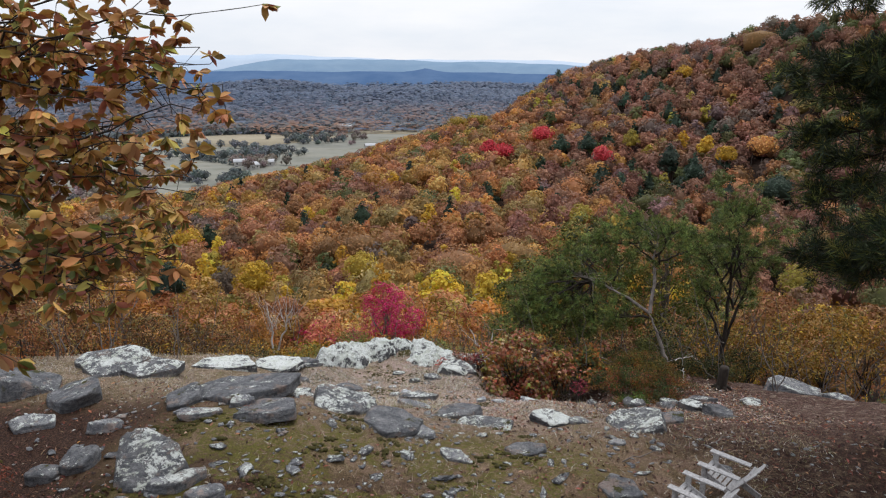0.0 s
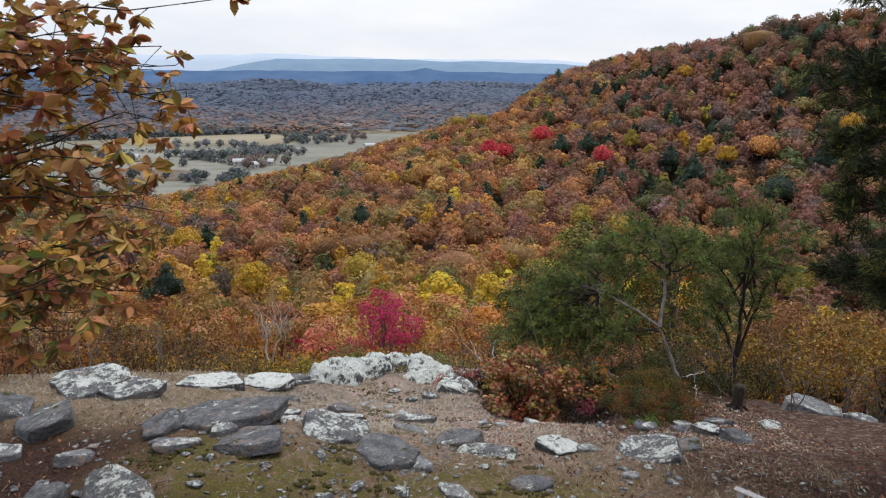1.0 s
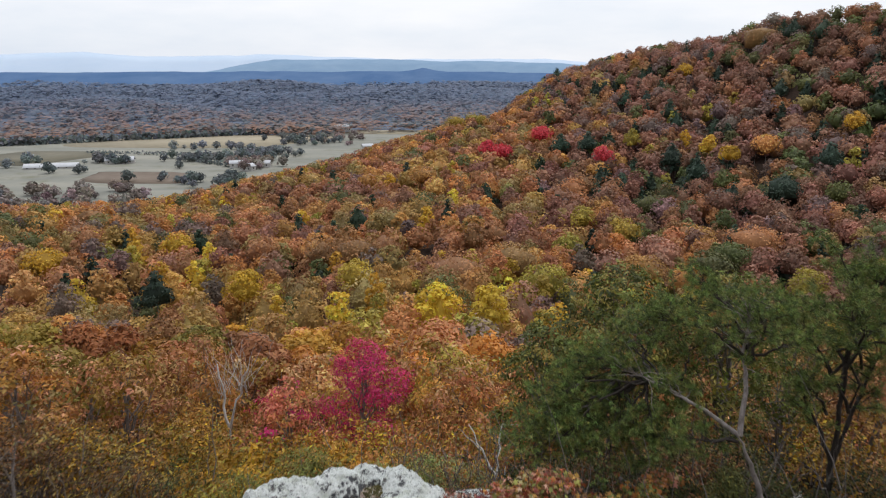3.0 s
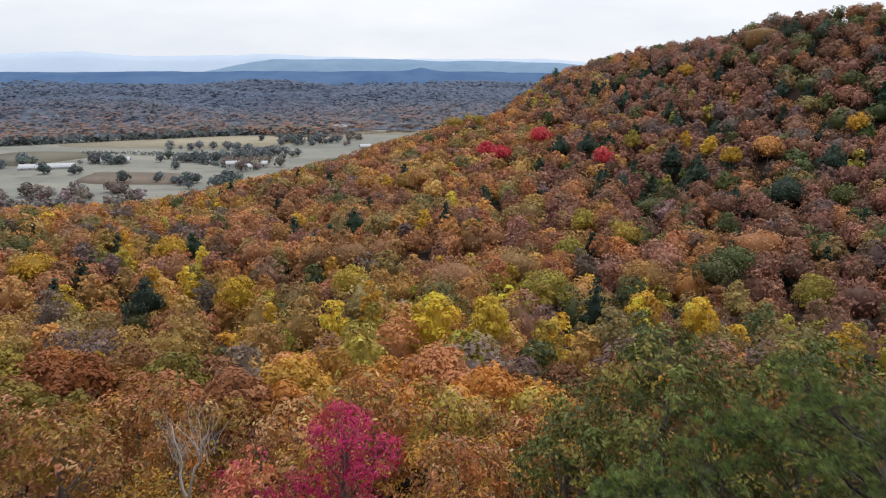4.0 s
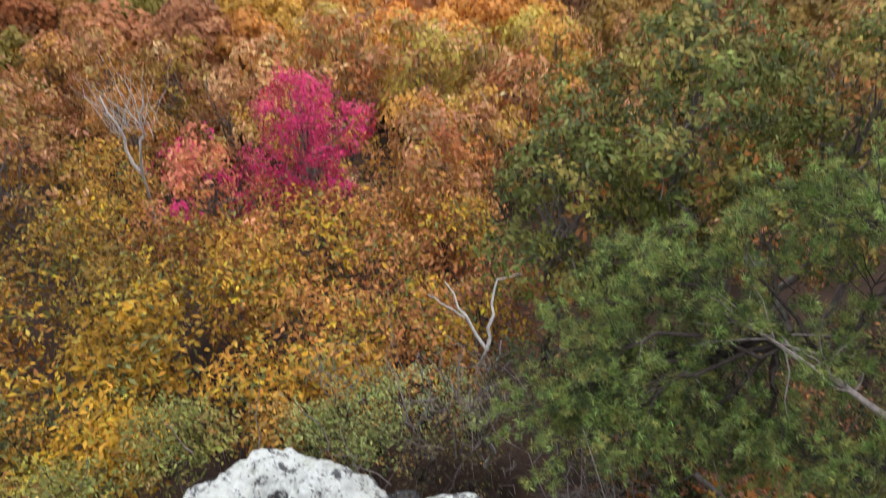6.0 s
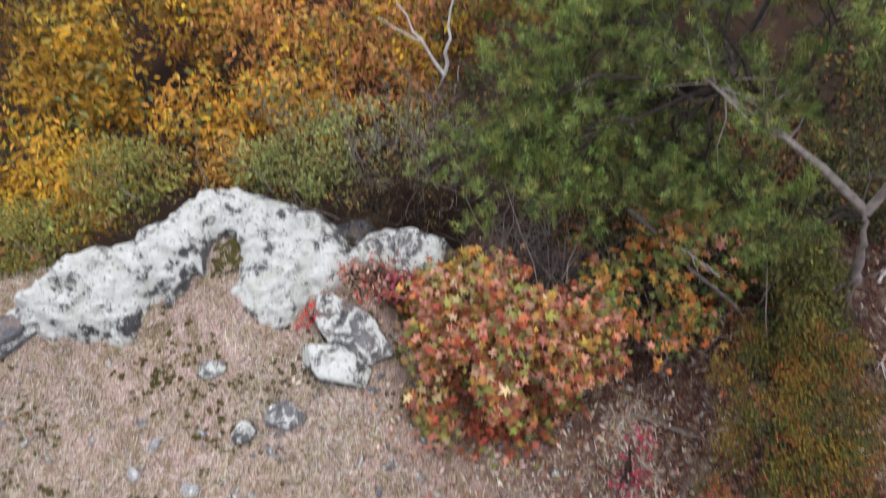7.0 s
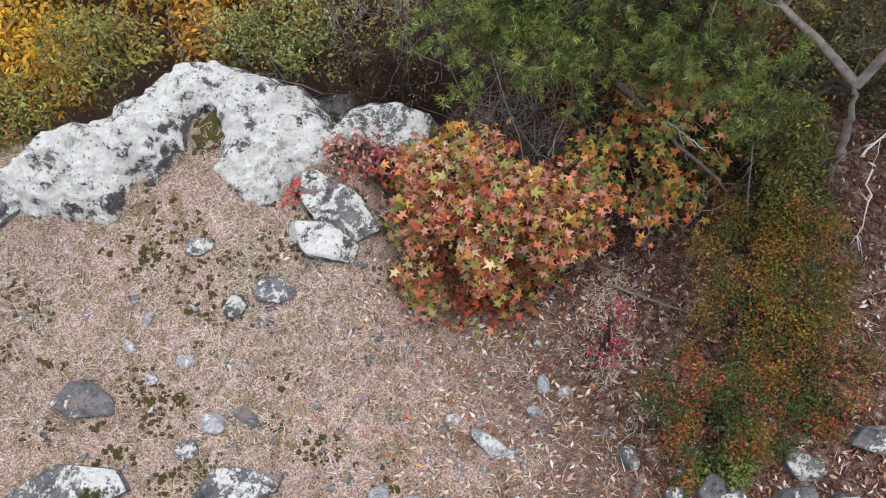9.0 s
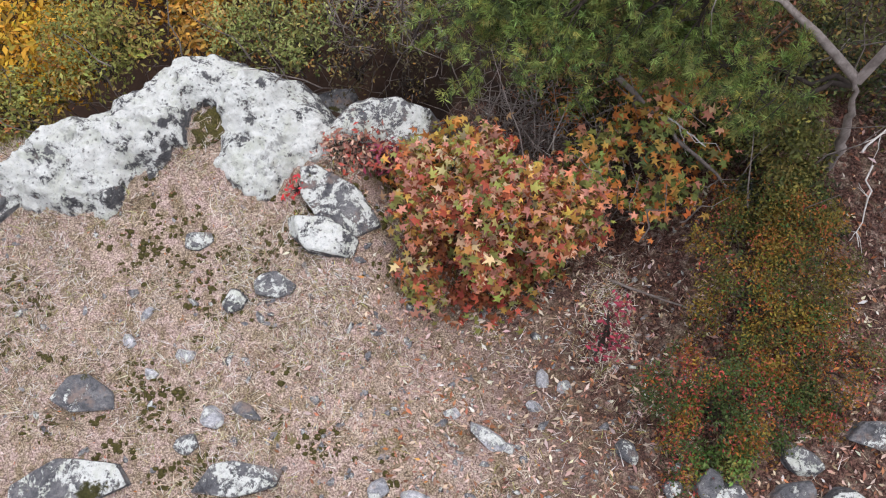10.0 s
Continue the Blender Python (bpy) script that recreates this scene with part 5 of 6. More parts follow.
def fallen_leaves():
    P, S, C = [], [], []
    for n, box, lo, hi, wt in ((11000, (1.4, 8.5, -4.6, 1.8), 0.03, 0.085, lambda x, y: 0.25 + 0.6 * (x > 2.2)), (9000, (-3, 3, -4.4, 0.3), 0.012, 0.045, lambda x, y: 0.25 + 0 * x),
                               (11000, (-8, 11, -12, -4), 0.04, 0.10, lambda x, y: 0.22 + 0.5 * (x > 2.5) + 0.5 * (x < -2.5) + 0.3 * (y < -8))):
        X, Y = scatter(n, *box, wt)
        P.append(np.stack([X, Y, ground_z(X, Y) + rng.uniform(0.004, 0.03, len(X))], -1))
        S.append(rng.uniform(lo, hi, len(X)))
    P, S = np.concatenate(P), np.concatenate(S)
    V, F = strew(P, rng.normal(0, 0.45, P.shape) + np.array([0, 0, 1.0]), S, "speck")
    C = shades((0.26, 0.145, 0.10), len(P), 0.4, 0.08, ((0.50, 0.37, 0.28), (0.36, 0.16, 0.09), (0.11, 0.065, 0.05), (0.64, 0.54, 0.44), (0.46, 0.20, 0.06)), (0.24, 0.18, 0.16, 0.09, 0.04))
    pale = (P[:, 0] > -3) & (P[:, 0] < 3.8) & (P[:, 1] > -4.6) & (P[:, 1] < -1) & (rng.random(len(P)) < 0.4)
    C[pale] = shades((0.66, 0.50, 0.41), int(pale.sum()), 0.2, 0.06)
    # leaves under the pine and bushes: the shade there put into their colour
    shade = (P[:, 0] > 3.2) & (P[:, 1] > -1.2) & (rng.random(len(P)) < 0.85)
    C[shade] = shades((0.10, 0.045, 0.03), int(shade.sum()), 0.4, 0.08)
    old = (P[:, 1] < -4.6) & (rng.random(len(P)) < 0.85)
    C[old] = shades((0.17, 0.075, 0.055), int(old.sum()), 0.4, 0.08, ((0.06, 0.03, 0.025), (0.28, 0.15, 0.10), (0.22, 0.07, 0.05)), (0.35, 0.2, 0.15))
    X, Y = scatter(1700, 0.9, 8.0, -4.6, 0.6, lambda x, y: 0.10 + 0.6 * np.exp(-((x - 3.2) / 1.2) ** 2 - ((y + 2.6) / 0.9) ** 2) + 0.12 * (x > 4))
    Q = np.stack([X, Y, ground_z(X, Y) + rng.uniform(0.012, 0.035, len(X))], -1)
    V2, F2 = strew(Q, rng.normal(0, 0.35, Q.shape) + np.array([0, 0, 1.0]), rng.uniform(0.05, 0.115, len(X)), "curl")
    C2 = shades((0.50, 0.36, 0.29), len(X), 0.25, 0.06, ((0.70, 0.58, 0.50), (0.34, 0.19, 0.13), (0.42, 0.17, 0.08)), (0.3, 0.22, 0.08))
    bag = Bag()
    bag.add(V, F, np.repeat(C, 4, 0))
    bag.add(V2, F2, np.repeat(C2, 5, 0))
    V, F, T = bag.out()
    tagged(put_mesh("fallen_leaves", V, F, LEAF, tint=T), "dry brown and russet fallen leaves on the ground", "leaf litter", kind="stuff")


def dry_grass():
    bag = Bag()
    for n, box, lo, hi, wt in ((60000, (-3.4, 4.8, -4.6, 0.6), 0.05, 0.17, lambda x, y: np.where(x < 1.7, 0.24, 0.02) + 0.45 * rough(x, y, 0.9) + 0.40 * rough(x, y, 0.27, 3)), (2200, (1.6, 8, -4.6, -0.8), 0.06, 0.2, lambda x, y: 0.3 + 0.3 * rough(x, y, 0.4)), (11000, (-9, -3.4, -4.2, 0.4), 0.05, 0.17, lambda x, y: 0.4 + 0.4 * rough(x, y, 0.7)), (26000, (-6.5, 8, -8.6, -3.6), 0.05, 0.15, lambda x, y: 0.34 + 0.35 * rough(x, y, 1.2) - 0.5 * (x < -2) * (y < -5.5))):
        X, Y = scatter(n, *box, wt)
        m = len(X)
        L = rng.uniform(lo, hi, m)
        a, e = rng.uniform(0, 2 * np.pi, m), rng.uniform(0.05, 0.7, m)
        d = np.stack([np.cos(a) * np.cos(e), np.sin(a) * np.cos(e), np.sin(e)], -1)
        b = np.stack([X, Y, ground_z(X, Y)], -1)
        s = np.stack([-np.sin(a), np.cos(a), 0 * a], -1) * rng.uniform(0.0018, 0.0048, m)[:, None]
        V = np.stack([b - s, b + s, b + d * L[:, None]], 1).reshape(-1, 3)
        C = np.repeat(shades((0.60, 0.48, 0.38), m, 0.42, 0.06, ((0.15, 0.105, 0.08), (0.82, 0.72, 0.60), (0.30, 0.30, 0.10)), (0.28, 0.30, 0.10)), 3, 0)
        worn = np.repeat((Y < -4.4) & (rng.random(m) < 0.7), 3)
        C[worn] *= np.array([0.55, 0.5, 0.36])
        bag.add(V, np.arange(m * 3).reshape(-1, 3), C)
    V, F, T = bag.out()
    tagged(put_mesh("dry_grass", V, F, LEAF, tint=T), "short dry straw-coloured grass and thatch", "grass", kind="stuff")


def moss_tufts():
    bag = Bag()
    for n, box, lo, hi in ((135, (-2.6, 2.2, -3.9, 0.1), 0.012, 0.034), (80, (-3.5, 3.5, -9.5, -5.6), 0.02, 0.06)):
        X, Y = scatter(n, *box, lambda x, y: np.clip(0.2 + rough(x, y, 0.7, 5.0) + 0.7 * (np.hypot(x - 0.3, (y + 0.75) * 1.4) < 1.0), 0.04, 1))
        for cx, cy in zip(X, Y):
            w = rng.uniform(0.04, 0.13)
            for _ in range(rng.integers(5, 16)):
                x, y, s = cx + rng.normal(0, w), cy + rng.normal(0, w * 0.7), rng.uniform(lo, hi)
                V = BALL[1][0] * np.array([s * rng.uniform(0.7, 1.5), s * rng.uniform(0.7, 1.3), s * 0.6]) + rng.normal(0, s * 0.14, BALL[1][0].shape)
                bag.add(V + np.array([x, y, float(ground_z(x, y))]), BALL[1][1])
    V, F, _ = bag.out()
    tagged(put_mesh("moss_tufts", V, F, MOSS), "small dark olive tufts of moss in the dry grass", "moss", kind="stuff")


pebbles()
fallen_leaves()
dry_grass()
moss_tufts()

# ---------------------------------------------------------------- pines, snags and bushes near the brink
def pine(name, label, base, spine, radius, boughs, colour, bark, size=0.13, per=9, dens=1.0, group="", sides=9, twig_bark=None):
    """A pine: a crooked trunk, boughs (from, to, thickness) that carry tufts of needles along their outer part."""
    ob = root(name, *base, label, "tree", group)
    S = np.array([base, *spine], float)
    t = np.linspace(0, 1, 14)
    k = np.linspace(0, 1, len(S))
    trunk = np.stack([np.interp(t, k, S[:, i]) for i in range(3)], -1) + np.r_[np.zeros((1, 3)), rng.normal(0, 0.02, (13, 3))]
    part("trunk", *tube(trunk, radius * (1 - 0.78 * t), sides), bark, ob, flat=False)
    leaf = Bag()
    for a, b, thick in boughs:
        wood = Bag()
        p = bend(a, b, 8, 0.06, 0.045 if thick < 0.04 else 0.02)
        wood.add(*tube(p, np.linspace(thick, thick * 0.25, 8), 6))
        ln = np.linalg.norm(np.array(b) - np.array(a))
        for _ in range(int(7 + 9 * ln * dens)):
            f = rng.uniform(0.3, 1.0) ** 0.7
            s = p[0] + (p[-1] - p[0]) * f
            i = min(int(f * 7), 6)
            s = p[i] + (p[i + 1] - p[i]) * (f * 7 - i)
            d = unit((p[-1] - p[0]) * 0.5 / ln + rng.normal(0, 0.7, 3) * np.array([1, 1, 0.45]) + np.array([0, 0, 0.1]))
            e = s + d * rng.uniform(0.25, 0.75)
            q = bend(s, e, 4, 0.04, 0.05)
            wood.add(*tube(q, [thick * 0.28, thick * 0.2, thick * 0.14, thick * 0.07], 4))
            m = int(10 * dens) + 5
            u = rng.uniform(0.35, 1.05, m)[:, None] ** 0.6
            P = q[0] + (q[-1] - q[0]) * u + rng.normal(0, 0.035, (m, 3))
            tufts(leaf, P, np.broadcast_to(d, (m, 3)) + rng.normal(0, 0.5, (m, 3)) + np.array([0, 0, 0.25]), size, colour, per)
        V, F, _ = wood.out()
        part("bough", V, F, bark if thick > 0.04 else twig_bark or bark, ob, flat=False)
    V, F, T = leaf.out()
    part("foliage", V, F, NEEDLE, ob, tint=T)
    return ob


PG = (0.23, 0.32, 0.09)
fk = np.array([6.43, 0.34, 1.29])
bl = []
for g in ((4.35, 2.1, 1.7), (3.55, 2.3, 1.2), (4.3, 1.5, 0.9), (5.1, 2.6, 2.1), (3.9, 2.9, 1.5)):
    bl.append(((5.1, 1.35, 2.0), g, 0.035))
for g in ((2.9, 0.75, 0.5), (3.6, 1.1, 0.6), (4.25, 0.85, 0.45), (4.9, 1.15, 0.8), (3.3, 1.55, 0.7), (5.2, 0.85, 0.55), (2.7, 1.3, 0.6), (3.9, 1.6, 0.9)):
    bl.append(((4.9 + rng.uniform(-0.5, 0.3), 1.45, 1.75), g, 0.03))
bl.append((fk, (4.7, 1.5, 1.95), 0.046))
top2 = np.array([6.75, 1.35, 3.35])
bl.append((fk, top2, 0.05))
for g in ((5.6, 1.9, 3.2), (6.2, 2.3, 3.5), (7.3, 1.9, 3.1), (7.6, 0.8, 2.9), (5.9, 0.9, 3.0), (6.9, 0.5, 3.5), (5.3, 2.5, 2.6), (6.6, 2.8, 2.9)):
    bl.append((fk + (top2 - fk) * rng.uniform(0.45, 0.95), g, 0.035))
for g in ((5.4, 0.2, 1.2), (5.2, 0.7, 0.9)):
    bl.append((fk - np.array([0, 0, 0.12]), g, 0.03))
for g in ((3.4, 1.0, 1.0), (4.4, 1.3, 1.4), (5.0, 0.9, 1.3), (5.6, 1.3, 1.7), (4.0, 2.2, 1.9), (3.0, 1.7, 1.2), (5.9, 1.7, 2.3), (4.7, 1.9, 2.4)):
    bl.append(((5.3 + rng.uniform(-0.4, 0.4), 1.3, 1.85), g, 0.028))
pine("virginia_pine", "crooked forked pine with sparse green needles at the brink", (7.02, -0.12, -0.55), [(6.72, 0.12, 0.55), tuple(fk)], 0.075, bl, PG, BARK_PINE, 0.085, 15, 1.15, group="pines on the bluff", twig_bark=BARK_DARK)

b2 = []
for g in ((8.2, 2.3, 2.6), (9.4, 3.1, 3.4), (9.9, 1.9, 2.4), (8.6, 1.4, 3.3), (7.9, 3.0, 3.0), (9.0, 3.8, 2.5), (10.4, 2.9, 3.0), (8.1, 1.7, 1.7), (10.1, 3.6, 1.9), (8.8, 2.4, 4.1), (9.6, 2.2, 3.9)):
    b2.append(((9.06 + rng.uniform(-0.25, 0.35), 2.2, rng.uniform(0.6, 2.7)), g, 0.035))
b2 += [((9.06, 2.15, -0.3), (9.9, 2.6, 1.9), 0.06), ((9.06, 2.15, -0.3), (8.4, 2.3, 1.1), 0.055)]
pine("slender_pine", "slender dark-stemmed pine with thin green crown", (8.95, 1.95, -1.75), [(9.06, 2.15, -0.3), (9.15, 2.35, 2.9)], 0.10, b2, PG, BARK_DARK, group="pines on the bluff")

b3 = []
for i in range(34):
    z = 3.9 + i * 0.25
    a = rng.uniform(0, 2 * np.pi) if i % 3 == 0 else rng.uniform(2.2, 4.0)
    ln = (1.9 + 0.045 * i if i < 16 else 2.6) * rng.uniform(0.55, 1.0)
    b3.append(((9.3, -6.1, z), (9.3 + ln * np.cos(a), -6.1 + ln * np.sin(a), z - rng.uniform(-0.1, 0.75)), 0.04))
pine("tall_pine", "tall dark pine with drooping boughs beside the clearing", (9.1, -6.1, float(ground_z(9.1, -6.1)) - 0.1), [(9.28, -6.1, 5.5), (9.3, -6.05, 13.0)], 0.24, b3, (0.05, 0.072, 0.04), BARK_DARK, 0.20, 7, 1.25, group="pines on the bluff")


def snag(name, label, base, ways, radius, bark):
    ob = root(name, *base, label, "dead tree")
    for i, (a, b, r) in enumerate(ways):
        part("stem" if i == 0 else "branch", *tube(bend(a, b, 7, 0, 0.035), np.linspace(r, r * 0.35, 7), 7), bark, ob, flat=False)
    return ob


sf, st = np.array([2.40, 3.75, -1.75]), np.array([2.55, 4.35, -0.75])
snag("white_snag", "bleached bare snag with two forked branches", (2.45, 3.5, -5.2), [((2.45, 3.5, -5.2), sf, 0.06), (sf, st, 0.035), (sf, (1.75, 4.3, -0.75), 0.03), ((2.05, 4.0, -1.25), (1.5, 4.0, -0.7), 0.015), ((2.55, 3.6, -2.0), (2.62, 3.75, -1.5), 0.02), (st, (2.95, 4.6, -0.9), 0.012)], 0.06, BARK_PALE)
bw = [((-7.2, 12.2, -9.0), (-7.0, 12.2, -5.4), 0.10), ((-7.0, 12.2, -5.4), (-7.4, 12.5, -3.0), 0.055), ((-7.0, 12.2, -5.4), (-6.1, 12.3, -2.6), 0.055)]
for _ in range(30):
    s = np.array([-7.3, 12.4, -4.2]) if rng.random() < 0.5 else np.array([-6.4, 12.3, -3.8])
    s = s + rng.normal(0, 0.12, 3)
    bw.append((s, s + np.array([rng.normal(0, 0.6), rng.normal(0, 0.4), rng.uniform(0.8, 2.2)]), 0.010))
snag("bare_birch", "bare white-barked birch with two stems and fine twigs", (-7.2, 12.2, -9.0), bw, 0.1, BARK_PALE)


def bush(name, label, x, y, z, lobes, n, leaf, shape, colour, others=(), weights=(), stems=9, group="bushes at the brink", bark=None, flat=0.5, per=8, loose=1.3, mixed=0.25):
    """A bush: stems from one root, leaves over its lobes (dx, dy, dz, r, rz)."""
    ob = root(name, x, y, z, label, "bush", group)
    L = [(x + a, y + b, z + c, r, r, rz) for a, b, c, r, rz in lobes]
    for i in range(stems):
        bag = Bag()
        l = L[i % len(L)]
        e = np.array(l[:3]) + rng.normal(0, 0.45, 3) * np.array([l[3], l[4], l[5]])
        w = bend((x + rng.normal(0, 0.05), y + rng.normal(0, 0.05), z - 0.1), e, 6, 0.05, 0.05)
        bag.add(*tube(w, np.linspace(0.016, 0.005, 6), 5))
        for _ in range(3):
            k = rng.integers(2, 6)
            bag.add(*tube(bend(w[k], w[k] + rng.normal(0, 0.3, 3) * np.array(l[3:6]) * 1.4, 4, 0, 0.05), [0.006, 0.005, 0.003, 0.002], 4))
        V, F, _ = bag.out()
        part("stem", V, F, bark or BARK_DARK, ob, flat=False)
    P, D, k, at = spray_crown(L, n, leaf, per, 0.45, 0.4, loose)
    N = D * 0.6 + rng.normal(0, 0.65, D.shape) + np.array([0, 0, flat])
    V, F = strew(P, N, leaf * rng.uniform(0.6, 1.35, len(P)), shape)
    C = patchy(at, colour, others, weights, 0.16, 0.06, max(l[3] for l in L) * 0.8, 0.35)[k]
    odd = rng.random(len(k)) < mixed
    C[odd] = shades(colour, int(odd.sum()), 0.2, 0.08, others, weights)
    C = np.repeat(np.clip(C * np.exp(rng.normal(0, 0.2, (len(k), 1))), 0.004, 0.85), len(SHAPES[shape][0]), 0)
    part("foliage", V, clean_quads(F) if shape == "oak" else F, LEAF, ob, tint=C)
    return ob


def humps(n, rx, ry, z, r, rz, ragged=0.2):
    """n small leafy humps spread over an oval."""
    out = []
    for k in range(n):
        a, f = 2.4 * k + rng.uniform(-0.4, 0.4), math.sqrt((k + 0.5) / n)
        f *= (1 + 0.5 * ragged * math.sin(3 * a + 1.0)) * rng.uniform(1 - 0.5 * ragged, 1 + 0.4 * ragged)
        out.append((rx * f * math.cos(a), ry * f * math.sin(a), z * (1.15 - 0.55 * f * f) * rng.uniform(1 - ragged, 1 + ragged), r * rng.uniform(0.7, 1.25), rz * rng.uniform(0.7, 1.2)))
    return out


MAPLE = ((0.50, 0.29, 0.075), (0.54, 0.25, 0.175), (0.26, 0.27, 0.075), (0.36, 0.08, 0.05), (0.50, 0.36, 0.21))
bush("maple_bush", "orange and coral maple bush with star-shaped leaves", 3.0, -0.72, -0.5, humps(24, 1.02, 0.86, 1.0, 0.18, 0.16, 0.34), 2400, 0.105, "star",
     (0.45, 0.15, 0.06), MAPLE, (0.16, 0.26, 0.2, 0.10, 0.12), 14, per=6, loose=1.0, mixed=0.5, flat=0.55)
# skirt of the same bush in darker leaves, its shade put into the colour
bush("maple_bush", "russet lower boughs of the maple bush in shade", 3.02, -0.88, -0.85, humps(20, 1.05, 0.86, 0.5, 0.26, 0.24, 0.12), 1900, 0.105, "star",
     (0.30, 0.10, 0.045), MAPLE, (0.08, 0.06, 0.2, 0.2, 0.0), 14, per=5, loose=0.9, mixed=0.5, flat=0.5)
bush("maple_bush", "tall shoots of an orange maple bush with green leaves", 2.72, -0.08, -0.7, humps(9, 0.6, 0.42, 0.85, 0.17, 0.2, 0.35), 480, 0.11, "star",
     (0.50, 0.21, 0.05), ((0.50, 0.33, 0.07), (0.30, 0.29, 0.07)), (0.3, 0.25), 8, per=5, loose=0.9, mixed=0.5)
bush("maple_bush", "reaching side shoots of the maple bush, coral and yellow", 3.95, -0.75, -0.5, humps(8, 0.42, 0.4, 0.7, 0.16, 0.15, 0.4), 420, 0.11, "star",
     (0.62, 0.24, 0.12), MAPLE, (0.22, 0.25, 0.2, 0.08, 0.05), 6, per=5, loose=0.9, mixed=0.5)
bush("sassafras_bush", "low bush with rounded orange and green leaves", 4.75, 0.0, -0.55, humps(20, 0.95, 0.9, 0.55, 0.2, 0.16, 0.45), 1150, 0.105, "star",
     (0.56, 0.20, 0.05), ((0.22, 0.26, 0.07), (0.54, 0.33, 0.075), (0.11, 0.15, 0.05), (0.60, 0.27, 0.16)), (0.36, 0.16, 0.16, 0.1), 12, per=5, loose=0.9, mixed=0.5, flat=0.8)
bush("sassafras_bush", "sparse upper shoots of a sassafras, orange leaves", 5.3, 0.55, -0.55, humps(7, 0.55, 0.4, 0.75, 0.16, 0.14, 0.4), 220, 0.11, "star",
     (0.62, 0.24, 0.07), ((0.64, 0.30, 0.2), (0.28, 0.3, 0.08)), (0.3, 0.25), 7, per=4, loose=0.9, mixed=0.5, flat=0.8)
bl_o = ((0.22, 0.155, 0.025), (0.31, 0.115, 0.025), (0.36, 0.07, 0.055), (0.045, 0.095, 0.02), (0.07, 0.055, 0.018))
fine = dict(per=16, loose=1.8, mixed=0.06, flat=0.6)
bush("blueberry_bush", "low dense blueberry bush, olive green with orange leaves", 5.85, -1.55, 0.12, humps(26, 0.80, 0.85, 0.48, 0.22, 0.15, 0.4), 15000, 0.032, "blade", (0.105, 0.10, 0.022), bl_o, (0.30, 0.13, 0.03, 0.16, 0.10), 22, **fine)
bush("blueberry_bush", "low dense blueberry bush, dark green with crimson tips", 5.3, -2.7, 0.28, humps(22, 0.80, 0.62, 0.42, 0.22, 0.14, 0.4), 12500, 0.032, "blade", (0.06, 0.095, 0.025), bl_o, (0.14, 0.12, 0.17, 0.25, 0.06), 20, **fine)
bush("blueberry_bush", "low blueberry bush with dull red and green leaves", 6.35, -2.2, 0.12, humps(14, 0.5, 0.7, 0.38, 0.2, 0.14, 0.4), 6500, 0.032, "blade", (0.11, 0.11, 0.035), bl_o, (0.16, 0.14, 0.18, 0.18, 0.06), 16, **fine)
bush("blueberry_bush", "low open blueberry bush, olive and orange", 6.2, -0.75, -0.05, humps(10, 0.5, 0.35, 0.4, 0.2, 0.14, 0.4), 4200, 0.034, "blade", (0.16, 0.15, 0.035), bl_o, (0.26, 0.2, 0.04, 0.12, 0.06), 12, **fine)
bush("pine_sapling", "low olive-green pine sapling beside the leaning pine", 6.25, 0.05, -0.35, humps(12, 0.42, 0.6, 0.6, 0.2, 0.17, 0.4), 5200, 0.055, "blade", (0.17, 0.175, 0.05), ((0.26, 0.22, 0.06), (0.09, 0.11, 0.035)), (0.25, 0.25), 10, per=14, loose=1.2, mixed=0.1)
bush("green_shrub", "small bright green shrub against the brown slope", 5.35, -3.15, 0.25, humps(6, 0.25, 0.15, 0.3, 0.14, 0.1), 900, 0.05, "blade", (0.14, 0.25, 0.06), ((0.2, 0.2, 0.05),), (0.2,))
bush("crimson_seedling", "spindly seedlings with dark crimson leaves", 4.35, -2.05, 0.0, [(0, 0, 0.22, 0.14, 0.12), (0.08, 0.35, 0.2, 0.12, 0.1)], 130, 0.07, "blade", (0.34, 0.05, 0.085), ((0.2, 0.05, 0.06),), (0.3,), 8)
bush("crimson_seedling", "spindly seedlings with dark crimson leaves", 2.05, 0.0, -0.25, [(0, 0, 0.3, 0.16, 0.14)], 120, 0.08, "blade", (0.26, 0.045, 0.08), ((0.16, 0.04, 0.05),), (0.3,), 8)
bush("red_sumac", "tuft of dry red sumac stems and leaves", 1.55, 0.0, -0.1, [(0, 0, 0.15, 0.24, 0.12), (0.25, 0.08, 0.12, 0.24, 0.1), (-0.12, 0.05, 0.16, 0.16, 0.1)], 420, 0.075, "blade", (0.36, 0.17, 0.13), ((0.48, 0.11, 0.08), (0.46, 0.30, 0.22)), (0.2, 0.4), 30)
bush("red_sumac", "tiny bright red seedling against pale rock", 1.08, -0.40, 0.06, [(0, 0, 0.08, 0.09, 0.05)], 26, 0.06, "blade", (0.66, 0.05, 0.06), (), (), 4)
DK = ((0.16, 0.15, 0.04), (0.24, 0.12, 0.04), (0.03, 0.045, 0.02))
